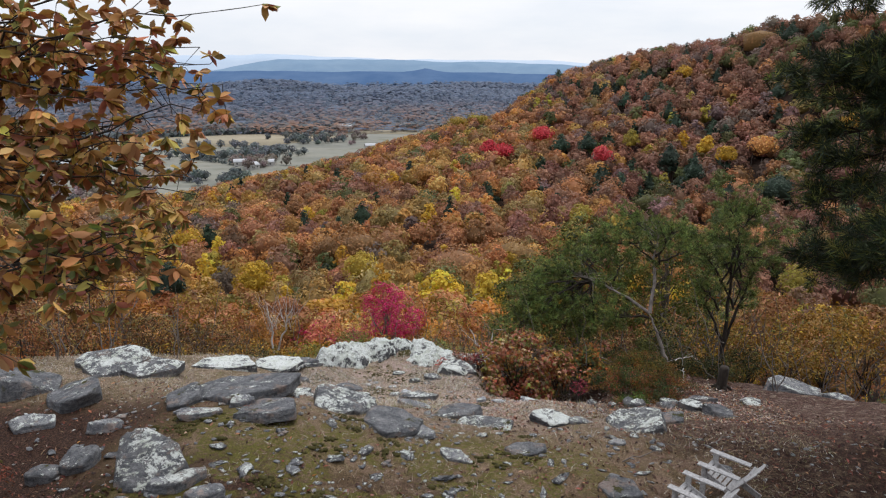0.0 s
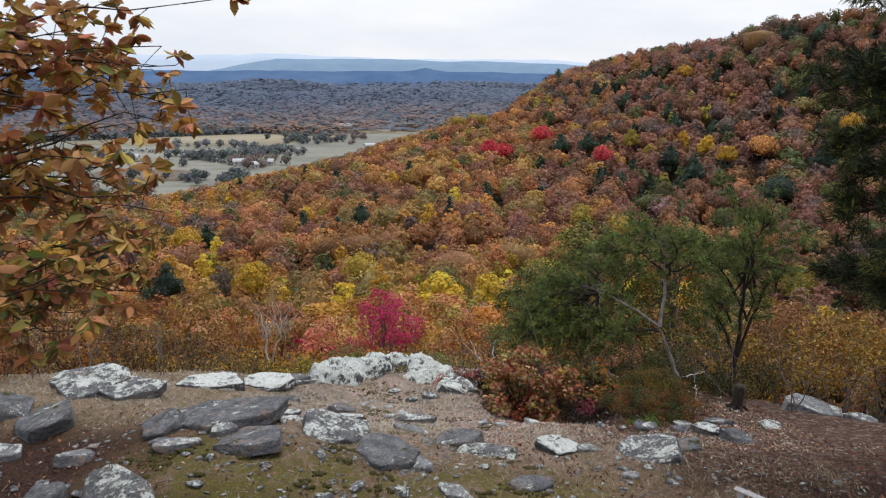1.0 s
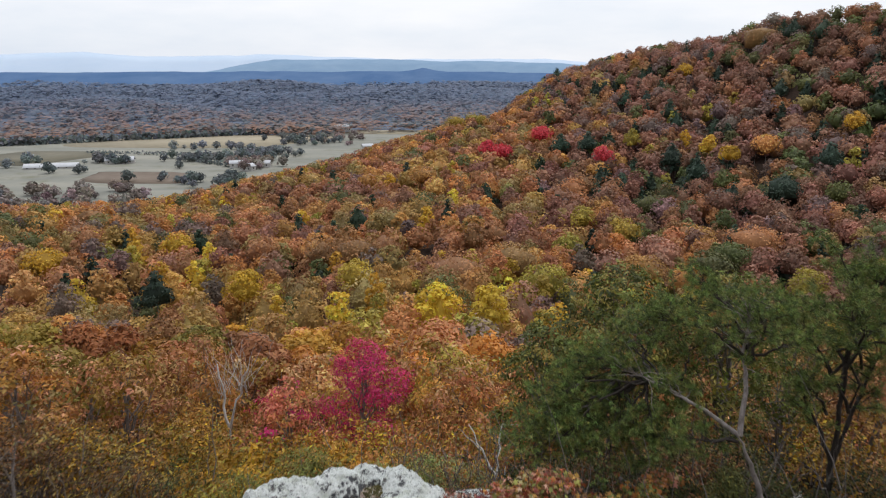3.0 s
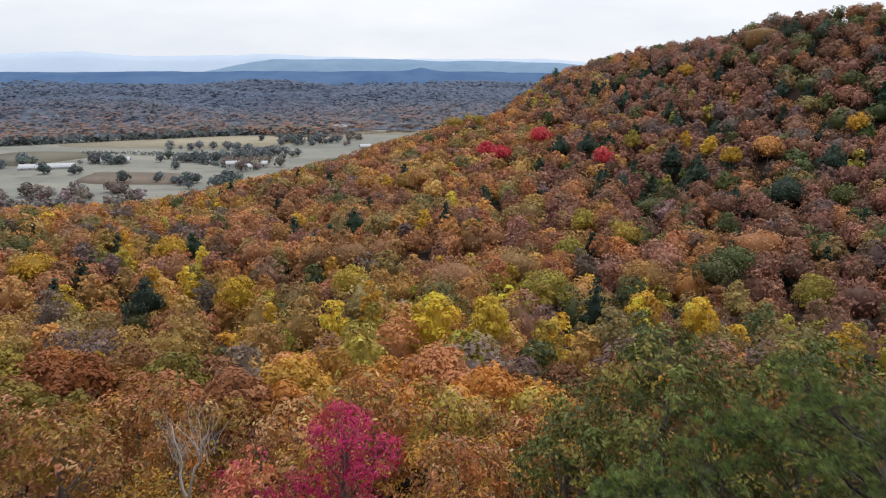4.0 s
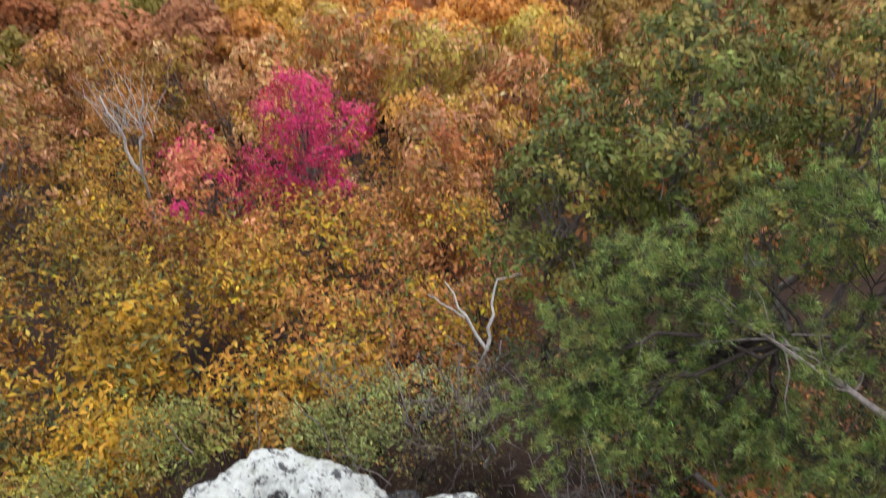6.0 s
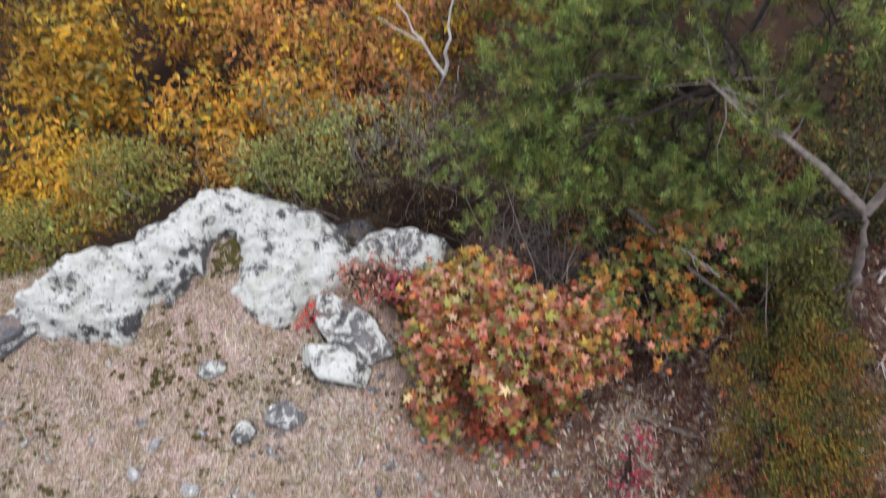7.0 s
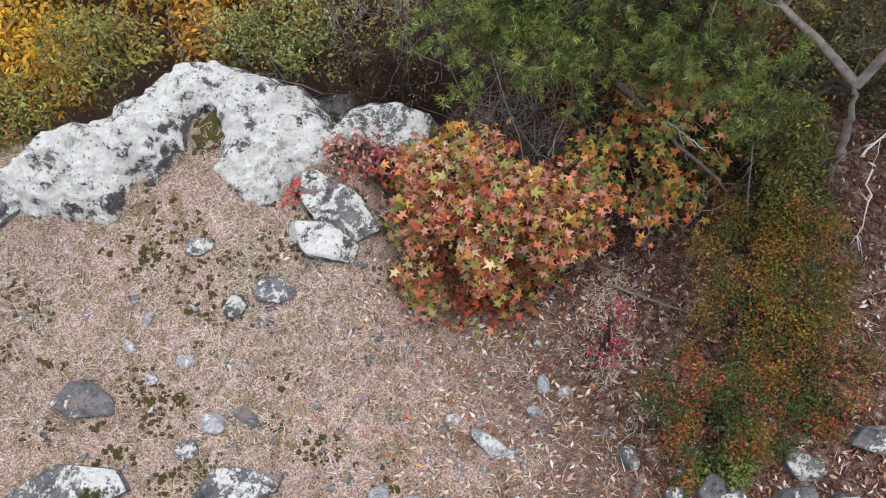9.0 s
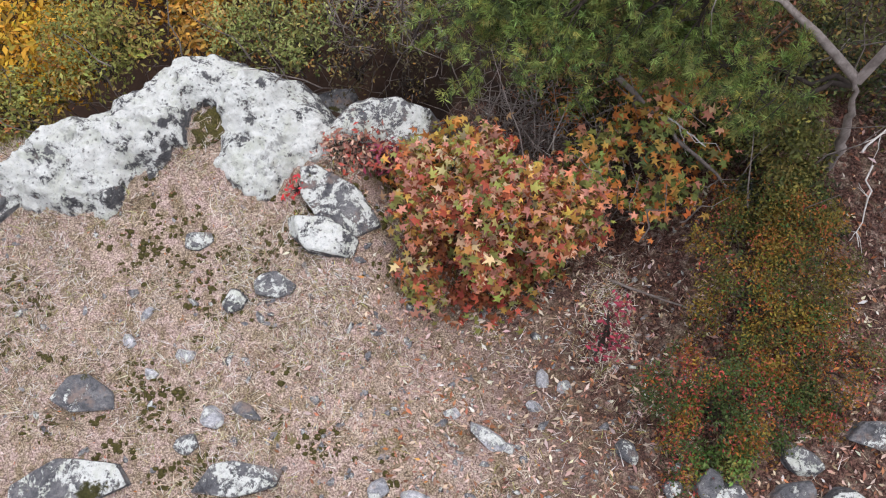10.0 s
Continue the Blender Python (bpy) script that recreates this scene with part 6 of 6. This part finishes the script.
for x, y, z, r, zh in ((4.3, 0.95, -0.9, 0.7, 0.5), (5.7, 0.55, -0.7, 0.75, 0.5), (6.3, -0.55, -0.3, 0.55, 0.4), (5.2, 1.5, -1.2, 0.9, 0.8), (6.9, 1.4, -1.2, 0.9, 0.8), (4.2, 2.2, -1.7, 1.0, 0.9), (8.2, 0.6, -0.9, 0.8, 0.6), (5.9, 2.8, -2.0, 1.1, 1.2), (7.6, 3.0, -2.0, 1.1, 1.2), (3.4, 3.2, -2.6, 1.1, 1.1), (9.6, 1.4, -1.0, 0.9, 0.6)):
    bush("understory_shrub", "dense dark olive understory shrub under the pines", x, y, z, humps(14, r * 0.85, r * 0.8, zh, r * 0.34, r * 0.26), 2600, 0.06 if r < 1 else 0.075, "blade", (0.075, 0.09, 0.03), DK, (0.25, 0.08, 0.3), 9, "shrubs under the pines")
YO = ((0.62, 0.36, 0.03), (0.40, 0.30, 0.05), (0.16, 0.17, 0.05))
for x, y, z, r, col, words, leaf, n in (
        (-2.7, 1.75, -2.0, 0.9, (0.62, 0.34, 0.035), "golden yellow leaves", 0.11, 1300), (-3.7, 1.5, -2.1, 0.9, (0.58, 0.30, 0.035), "golden yellow leaves", 0.11, 1300), (-1.0, 2.6, -1.9, 0.85, (0.56, 0.28, 0.035), "golden orange leaves", 0.11, 1000),
        (-1.7, 1.3, -1.0, 0.7, (0.22, 0.235, 0.06), "olive green leaves", 0.06, 1700), (-2.45, 0.65, -0.9, 0.6, (0.22, 0.235, 0.06), "olive green leaves", 0.06, 1500), (0.5, 2.0, -1.3, 0.7, (0.27, 0.31, 0.10), "olive green leaves", 0.06, 2000),
        (1.45, 2.3, -1.6, 0.75, (0.27, 0.31, 0.12), "thin grey-green leaves", 0.06, 1100), (2.1, 2.9, -2.9, 0.8, (0.17, 0.165, 0.06), "thin grey-green leaves", 0.06, 1300), (0.0, 3.4, -3.0, 1.0, (0.50, 0.26, 0.04), "orange and yellow leaves", 0.13, 1500),
        (1.3, 4.2, -3.6, 1.1, (0.44, 0.19, 0.06), "dull orange leaves", 0.12, 1700), (-0.5, 5.0, -4.0, 1.3, (0.52, 0.24, 0.06), "orange leaves", 0.13, 2000), (-3.4, 3.9, -3.5, 1.3, (0.60, 0.33, 0.03), "golden yellow leaves", 0.15, 2200), (-5.2, 2.6, -3.0, 1.2, (0.50, 0.24, 0.04), "orange leaves", 0.13, 1800),
        (2.6, 6.0, -4.6, 1.3, (0.42, 0.18, 0.08), "dull salmon leaves", 0.12, 1900), (0.8, 6.4, -4.8, 1.4, (0.50, 0.22, 0.08), "salmon-orange leaves", 0.13, 2100), (-2.4, 6.6, -5.0, 1.4, (0.50, 0.27, 0.04), "golden orange leaves", 0.13, 2100), (-4.8, 6.0, -5.0, 1.4, (0.42, 0.25, 0.04), "ochre leaves", 0.13, 2000), (-7.2, 4.8, -4.4, 1.5, (0.46, 0.2, 0.035), "orange-brown leaves", 0.14, 2000),
        (-1.4, 8.2, -5.6, 1.5, (0.48, 0.22, 0.05), "orange-brown leaves", 0.14, 1900), (1.6, 8.6, -5.4, 1.5, (0.54, 0.24, 0.08), "salmon-orange leaves", 0.14, 1900), (-4.0, 8.4, -5.8, 1.4, (0.46, 0.2, 0.05), "russet leaves", 0.14, 1700), (-6.6, 7.6, -5.8, 1.6, (0.40, 0.22, 0.04), "ochre leaves", 0.14, 1800), (-9.4, 6.8, -5.4, 1.8, (0.44, 0.24, 0.03), "golden brown leaves", 0.15, 2000), (-6.6, 0.7, -1.3, 1.2, (0.17, 0.10, 0.05), "sparse dark brown leaves", 0.07, 1500), (-8.6, 0.2, -1.0, 1.3, (0.20, 0.10, 0.04), "dark brown leaves", 0.09, 1600), (-10.4, -1.0, -0.4, 1.4, (0.20, 0.10, 0.04), "dark brown leaves", 0.09, 1600), (-4.6, 0.6, -1.1, 1.0, (0.17, 0.11, 0.06), "sparse dark brown leaves", 0.06, 1300), (-5.6, 1.8, -1.9, 1.3, (0.20, 0.13, 0.05), "dull brown leaves", 0.08, 1600), (-7.6, 1.9, -2.0, 1.4, (0.24, 0.13, 0.05), "dull brown leaves", 0.09, 1600), (-4.0, 1.7, -1.7, 0.8, (0.10, 0.13, 0.04), "dull green leaves", 0.06, 1300),
        (-0.2, 9.6, -6.4, 1.5, (0.56, 0.25, 0.10), "salmon-orange leaves", 0.12, 2200), (-3.0, 8.9, -6.2, 1.3, (0.56, 0.24, 0.10), "salmon-orange leaves", 0.12, 2000), (-5.6, 9.4, -6.6, 1.4, (0.56, 0.22, 0.09), "coral-orange leaves", 0.12, 2000), (-7.6, 10.2, -7.0, 1.6, (0.5, 0.28, 0.05), "golden leaves", 0.13, 2000), (1.4, 10.6, -6.2, 1.6, (0.55, 0.26, 0.09), "salmon-orange leaves", 0.12, 2200), (-8.6, 12.6, -7.6, 1.7, (0.5, 0.26, 0.05), "golden leaves", 0.13, 2000),
        (-1.2, 1.6, -0.9, 0.5, (0.30, 0.29, 0.07), "olive green leaves", 0.07, 900), (-0.4, 1.85, -1.15, 0.5, (0.50, 0.27, 0.05), "golden orange leaves", 0.09, 500), (0.9, 1.7, -1.2, 0.5, (0.26, 0.30, 0.10), "thin grey-green leaves", 0.055, 800), (1.5, 1.45, -1.4, 0.5, (0.12, 0.10, 0.05), "sparse brown leaves", 0.05, 350), (2.3, 1.4, -1.7, 0.5, (0.10, 0.08, 0.04), "sparse brown leaves", 0.05, 250), (0.1, 1.7, -1.1, 0.5, (0.27, 0.31, 0.10), "thin grey-green leaves", 0.055, 1300), (-2.3, 1.6, -1.7, 0.7, (0.60, 0.32, 0.03), "golden yellow leaves", 0.10, 1100), (-3.1, 0.9, -1.5, 0.7, (0.38, 0.32, 0.05), "golden olive leaves", 0.08, 1300),
        (-8.4, -2.6, 0.7, 0.7, (0.34, 0.13, 0.05), "sparse russet leaves", 0.07, 700), (-6.3, -7.6, 1.2, 0.45, (0.24, 0.06, 0.05), "dark red leaves", 0.06, 700), (-5.2, -8.6, 1.3, 0.4, (0.26, 0.08, 0.05), "dark red leaves", 0.06, 600),
        (4.1, 1.2, -1.0, 0.8, (0.26, 0.12, 0.06), "sparse russet leaves", 0.06, 900), (7.4, 1.6, -1.4, 0.9, (0.11, 0.12, 0.04), "dull green leaves", 0.07, 1500), (6.2, 1.7, -1.4, 0.9, (0.22, 0.10, 0.05), "russet leaves", 0.08, 1300), (4.7, 2.8, -2.4, 1.0, (0.14, 0.16, 0.05), "dull green leaves", 0.08, 1500),
        (10.2, 0.4, -0.8, 1.0, (0.46, 0.27, 0.04), "thin golden leaves", 0.09, 1300), (11.6, -0.6, -0.3, 1.1, (0.50, 0.28, 0.04), "thin golden leaves", 0.09, 1500), (9.6, 3.8, -2.2, 1.3, (0.44, 0.25, 0.04), "golden brown leaves", 0.11, 1700), (12.2, 2.6, -1.6, 1.5, (0.48, 0.24, 0.04), "golden orange leaves", 0.12, 1900),
        (13.6, -1.6, 0.2, 1.2, (0.40, 0.15, 0.06), "russet leaves", 0.10, 1500), (12.4, -3.4, 1.0, 1.0, (0.38, 0.09, 0.06), "dull red leaves", 0.09, 1300), (10.9, -4.2, 1.1, 0.7, (0.36, 0.06, 0.06), "dull red leaves", 0.07, 900)):
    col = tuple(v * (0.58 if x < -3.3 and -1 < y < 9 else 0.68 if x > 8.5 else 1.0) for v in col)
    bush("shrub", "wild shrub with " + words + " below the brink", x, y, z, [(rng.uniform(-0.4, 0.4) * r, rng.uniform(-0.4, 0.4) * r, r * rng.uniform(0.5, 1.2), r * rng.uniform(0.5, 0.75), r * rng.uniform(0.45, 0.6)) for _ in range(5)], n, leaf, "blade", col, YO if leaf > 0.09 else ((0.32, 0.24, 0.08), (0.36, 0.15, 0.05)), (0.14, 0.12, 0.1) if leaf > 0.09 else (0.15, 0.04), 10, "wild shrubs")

broadleaf("magenta_maple", -1.8, 10.9, -1.0, 7.0, 2.1, MAGENTA, "magenta-pink maple tree in full autumn colour", n=9000, leaf=0.08, others=(RED, (0.5, 0.1, 0.1)), weights=(0.15, 0.08), open_crown=0.3, lobes=16, puff=0.62)
broadleaf("coral_maple", -4.3, 10.4, -2.6, 6.0, 1.9, (0.74, 0.24, 0.14), "coral-red maple tree beside the magenta one", n=2600, leaf=0.13, others=(MAGENTA, ORANGE), weights=(0.2, 0.2), open_crown=0.3)
broadleaf("coral_maple", -2.6, 7.8, -3.0, 5.5, 1.3, (0.70, 0.27, 0.13), "coral-red young maple on the slope", n=2000, leaf=0.13, others=(OCHRE, ORANGE), weights=(0.25, 0.25), open_crown=0.3)
OG = (0.19, 0.215, 0.05)
for x, y, top, h, rad, n in ((5.6, 6.6, 2.7, 7.5, 2.7, 15000), (8.6, 6.8, 2.5, 7.5, 2.7, 11500), (3.7, 5.6, 1.4, 6.0, 1.8, 6000), (11.0, 8.2, 1.4, 8.0, 2.6, 3200)):
    broadleaf("scrub_oak", x, y, top, h, rad, OG, "rounded oak with green leaves turning orange at the edges", n=n, leaf=0.10, shape="blade", open_crown=0.06, others=((0.34, 0.29, 0.07), (0.44, 0.19, 0.06), (0.085, 0.105, 0.03)), weights=(0.2, 0.07, 0.25), group="oaks below the brink", lobes=26, puff=0.62, trunk=0.11)


# ---------------------------------------------------------------- chestnut oak whose boughs hang over the clearing
def chestnut_oak():
    bx, by = -6.4, -9.4
    bz = float(ground_z(bx, by))
    ob = root("chestnut_oak", bx, by, bz, "chestnut oak with drooping brown, gold and green leaves", "tree")
    part("trunk", *tube(bend((bx, by, bz - 0.2), (bx + 0.5, by - 0.4, 12.5), 10, 0, 0.012), np.linspace(0.26, 0.08, 10), 12), BARK, ob, flat=False)
    P, D = [], []
    for zs, tips in ((7.2, ((-0.65, -10.1, 7.95), (-0.72, -10.0, 7.25), (-1.2, -10.9, 7.7), (-1.13, -10.3, 7.4), (-1.57, -11.05, 7.15), (-1.9, -11.2, 7.6), (-1.6, -10.4, 8.2), (-2.3, -10.6, 7.9), (-1.06, -9.64, 7.62), (-1.13, -9.21, 7.45), (-1.18, -9.48, 7.24), (-1.24, -9.05, 7.06))),
                     (6.2, ((-0.85, -10.3, 7.0), (-0.85, -10.75, 6.45), (-1.18, -10.9, 6.75), (-1.07, -10.9, 6.3), (-1.83, -11.5, 6.6), (-1.6, -11.7, 6.2), (-2.2, -11.1, 6.9), (-1.55, -9.16, 6.17), (-1.6, -9.12, 6.5), (-1.57, -8.76, 5.89))),
                     (5.0, ((-1.05, -10.5, 5.55), (-1.1, -11.4, 6.0), (-1.45, -11.85, 5.65), (-1.7, -12.1, 5.9), (-1.6, -10.9, 5.8), (-2.1, -11.6, 5.5), (-2.0, -12.2, 5.3), (-1.35, -11.2, 5.45), (-1.62, -9.22, 5.71)))):
        deep = rng.uniform(0, 1, (9, 3)) * np.array([1.6, 1.9, 0.9]) + np.array([-3.3, -10.2, zs - 0.1])
        tips = (*tips, *map(tuple, deep))
        hub = np.array([-3.3, -10.4, zs + 0.1])
        wood = Bag()
        main = bend((bx + 0.15, by - 0.1, zs - 0.4), hub, 7, 0.05, 0.04)
        wood.add(*tube(main, np.linspace(0.075, 0.03, 7), 7))
        for tip in tips:
            w = bend(hub + rng.normal(0, 0.12, 3), tip, 8, 0.05, 0.04)
            wood.add(*tube(w, np.linspace(0.017, 0.004, 8), 5))
            for f in np.linspace(0.3, 1.0, 9):
                i = min(int(f * 7), 6)
                s = w[i] + (w[i + 1] - w[i]) * (f * 7 - i)
                e = s + rng.normal(0, 0.17, 3) + np.array([0.03, 0, -0.03])
                wood.add(*tube(np.array([s, (s + e) / 2 + rng.normal(0, 0.02, 3), e]), [0.005, 0.004, 0.003], 4))
                m = rng.integers(7, 12)
                d = unit(rng.normal(0, 1, (m, 3)) * np.array([1, 1, 0.6]) + unit(e - s) * 0.5 + np.array([0, 0, -0.55]))
                P.append(e + d * 0.07), D.append(d)
        V, F, _ = wood.out()
        part("bough", V, F, BARK_DARK, ob, flat=False)
    P, D = np.concatenate(P), np.concatenate(D)
    # leaves hang along D: their faces turn up and outwards
    N = unit(np.cross(D, rng.normal(size=D.shape)) + np.array([0, 0, 0.3]))
    A = unit(D - (D * N).sum(1, keepdims=True) * N)
    T = np.array([[-0.5, 0, 0], [-0.15, -0.2, 0.05], [0.2, -0.22, 0.05], [0.55, 0, -0.1], [0.2, 0.22, 0.05], [-0.15, 0.2, 0.05]])
    B = np.cross(N, A)
    s = rng.uniform(0.12, 0.19, len(P))[:, None, None]
    V = (P[:, None] + (A[:, None] * T[None, :, :1] + B[:, None] * T[None, :, 1:2] + N[:, None] * T[None, :, 2:]) * s).reshape(-1, 3)
    F = (np.array([[0, 1, 2, 3], [0, 3, 4, 5]])[None] + (np.arange(len(P)) * 6)[:, None, None]).reshape(-1, 4)
    low = np.clip((6.9 - P[:, 2]) / 1.6, 0, 1)
    C = shades((0.60, 0.30, 0.12), len(P), 0.3, 0.09, ((0.68, 0.42, 0.11), (0.26, 0.26, 0.07), (0.40, 0.16, 0.09)), (0.28, 0.12, 0.16))
    green = rng.random(len(P)) < 0.22 * low
    C[green] = shades((0.20, 0.21, 0.06), int(green.sum()), 0.25, 0.08)
    part("foliage", V, F, LEAF, ob, tint=np.repeat(C, 6, 0))


chestnut_oak()


# ---------------------------------------------------------------- dead wood on the ground
def stick(name, label, a, b, r, bark, forks=2):
    ob = root(name, *a, label, "branch", "fallen branches")
    w = bend(a, b, 8, 0.02, 0.04)
    part("limb", *tube(w, np.linspace(r, r * 0.4, 8), 7), bark, ob, flat=False)
    for _ in range(forks):
        k = rng.integers(2, 7)
        part("twig", *tube(bend(w[k], w[k] + rng.normal(0, 0.22, 3) * np.array([1, 1, 0.4]), 5, 0, 0.06), np.linspace(r * 0.4, r * 0.12, 5), 5), bark, ob, flat=False)


def on(x, y, lift=0.03):
    return (x, y, float(ground_z(x, y)) + lift)


stick("dead_branch", "brown dead branch leaning over the bushes", (4.55, 0.85, 0.1), (5.75, -0.35, -0.1), 0.035, BARK, 3)
stick("dead_branch", "bleached twig caught in the bushes", (5.0, 0.45, 0.1), (5.5, 0.1, 0.0), 0.014, BARK_PALE, 3)
stick("dead_branch", "thin brown stick on the leaf litter", on(4.55, -1.3), on(5.5, -1.75), 0.018, BARK, 2)
stick("dead_branch", "bleached twig at the foot of the pine", on(7.3, -0.1, 0.3), on(7.05, -1.0, 0.1), 0.011, BARK_PALE, 5)
stick("dead_branch", "bleached twig at the foot of the pine", on(6.75, 0.1, 0.3), on(6.5, 0.9, 0.4), 0.014, BARK_PALE, 5)
stick("dead_branch", "bleached twig at the foot of the pine", on(7.1, 0.0, 0.5), on(7.7, 0.5, 0.6), 0.014, BARK_PALE, 4)
stick("dead_branch", "grey stick lying in the clearing", on(4.3, -6.9), on(5.3, -6.3), 0.012, BARK, 2)
stick("dead_branch", "grey stick lying in the clearing", on(5.9, -6.2), on(6.6, -5.5), 0.012, BARK, 2)
stick("dead_branch", "grey stick lying in the clearing", on(3.0, -8.3), on(3.7, -8.8), 0.010, BARK, 1)


def tangle():
    """A heap of fine dead twigs behind the maple bush."""
    bag = Bag()
    for _ in range(620):
        s = np.array([3.85, 0.45, -0.65]) + rng.normal(0, 1, 3) * np.array([0.45, 0.45, 0.35])
        e = s + rng.normal(0, 0.32, 3)
        bag.add(*tube(bend(s, e, 4, 0, 0.08), [0.006, 0.005, 0.004, 0.002], 4))
    V, F, _ = bag.out()
    tagged(put_mesh("twig_heap", V, F, BARK), "tangle of fine dead brown twigs", "twigs", kind="stuff")
    bag = Bag()
    for _ in range(420):
        x = rng.uniform(-10, 14)
        y = float(edge(x)) + rng.uniform(0.6, 5)
        z = float(ground_z(x, y)) + rng.uniform(0, 1.2)
        s = np.array([x, y, z])
        bag.add(*tube(bend(s, s + np.array([rng.normal(0, 0.4), rng.normal(0, 0.4), rng.uniform(0.4, 1.7)]), 5, 0, 0.05), np.linspace(0.011, 0.003, 5), 4))
    V, F, _ = bag.out()
    tagged(put_mesh("bare_stems", V, F, BARK), "bare grey stems and twigs among the shrubs", "twigs", kind="stuff")


tangle()


def bare_shrub(x, y, z):
    """A leafless shrub: a few forked grey stems from one root."""
    ob = root("bare_shrub", x, y, z, "leafless grey shrub with fine forked twigs at the brink", "bush", "leafless shrubs")
    for _ in range(3):
        bag = Bag()
        s = np.array([x, y, z]) + rng.normal(0, 0.06, 3)
        w = bend(s, s + np.array([rng.normal(0, 0.35), rng.normal(0.05, 0.35), rng.uniform(1.0, 2.0)]), 7, 0, 0.05)
        bag.add(*tube(w, np.linspace(0.018, 0.004, 7), 5))
        for k in (3, 3, 4, 4, 5, 5, 6, 6):
            bag.add(*tube(bend(w[k], w[k] + rng.normal(0, 0.22, 3) + np.array([0, 0, 0.1]), 4, 0, 0.07), [0.006, 0.005, 0.003, 0.002], 4))
        V, F, _ = bag.out()
        part("stem", V, F, BARK, ob, flat=False)


for _ in range(11):
    bare_shrub(rng.uniform(0.3, 2.4), rng.uniform(1.4, 2.5), -1.8)
for x, y in ((10.3, -1.0), (11.2, -0.9), (9.0, -1.75), (11.9, -1.8), (-6.9, -1.9), (-7.8, -2.3), (-5.3, -1.4)):
    bare_shrub(x, y, float(ground_z(x, y)) - 0.05)
stump_x, stump_y = 7.75, -1.55
stump = root("tree_stump", stump_x, stump_y, float(ground_z(stump_x, stump_y)), "dark charred stump at the brink", "stump")
sv = np.array([[stump_x, stump_y, stump.location[2] - 0.2], [stump_x, stump_y, stump.location[2] + 0.15], [stump_x + 0.03, stump_y, stump.location[2] + 0.55], [stump_x + 0.03, stump_y, stump.location[2] + 0.6], [stump_x + 0.03, stump_y, stump.location[2] + 0.601]])
part("wood", *tube(sv, [0.17, 0.12, 0.11, 0.09, 0.001], 12), BARK_DARK, stump, flat=False)
for i in range(5):
    q = np.array([stump_x, stump_y, float(stump.location[2])])
    a = i * 1.26
    part("root_spur", *tube(bend(q + np.array([0.08 * np.cos(a), 0.08 * np.sin(a), 0.12]), q + np.array([0.32 * np.cos(a), 0.32 * np.sin(a), -0.04]), 5, 0, 0.03), np.linspace(0.05, 0.015, 5), 7), BARK_DARK, stump, flat=False)

# ---------------------------------------------------------------- garden chairs
def board(name, parent, size, m, taper=1.0, bevel=0.006):
    """A bevelled board of the given size, posed by m under its thing."""
    bm = bmesh.new()
    bmesh.ops.create_cube(bm, size=1.0)
    for v in bm.verts:
        f = taper if v.co.y > 0 else 1.0
        v.co = (v.co.x * size[0] * f, v.co.y * size[1], v.co.z * size[2])
    bmesh.ops.bevel(bm, geom=list(bm.edges), offset=bevel, segments=1, affect="EDGES")
    me = bpy.data.meshes.new(name)
    bm.to_mesh(me)
    bm.free()
    me.materials.append(PAINT)
    ob = new(name, me)
    ob.parent, ob.matrix_basis = parent, m
    return ob


def garden_chair():
    """A slatted garden chair with broad arms; it faces +y."""
    ob = root("garden_chair", 0, 0, 0, "weathered white-painted slatted wooden garden chair facing the view", "chair", "garden chairs")
    for s in (-1, 1):
        board("arm", ob, (0.115, 0.70, 0.024), pose(0.28 * s, 0.03, 0.555, 2, 0, 0), 1.15)
        board("front_leg", ob, (0.026, 0.10, 0.54), pose(0.25 * s, 0.27, 0.27))
        board("side_rail", ob, (0.026, 0.92, 0.11), pose(0.222 * s, -0.12, 0.22, 22, 0, 0))
        board("arm_bracket", ob, (0.022, 0.06, 0.16), pose(0.285 * s, 0.27, 0.46))
    for i in range(6):
        f = i / 5
        board("seat_slat", ob, (0.50, 0.068, 0.02), pose(0, 0.30 - 0.42 * f, 0.395 - 0.17 * f, 22, 0, 0))
    for i in range(6):
        u = (i - 2.5) / 2.5
        ln = 0.70 - 0.08 * u * u
        board("back_slat", ob, (0.075, ln, 0.018), pose(0.205 * u, -0.165 - 0.5 * ln * 0.62, 0.20 + 0.5 * ln * 0.785, 128.3, 0, -3.0 * u), 1.15)
    board("back_rail", ob, (0.56, 0.06, 0.024), pose(0, -0.40, 0.53, 38, 0, 0))
    board("lower_rail", ob, (0.46, 0.07, 0.024), pose(0, -0.20, 0.235, 38, 0, 0))
    ob.scale = (0.86, 0.86, 0.86)
    return ob


def seat_at(x, y):
    return float(ground_z(x, y)) + 0.005


first = garden_chair()
cx, cy = 5.62, -7.72
first.matrix_basis = pose(cx, cy, seat_at(cx, cy), 0, 0, 51) @ Matrix.Scale(0.86, 4)
for cx, cy, turn in ((5.02, -8.36, 50), (4.42, -9.02, 48)):
    copy_thing(first, pose(cx, cy, seat_at(cx, cy), 0, 0, turn))
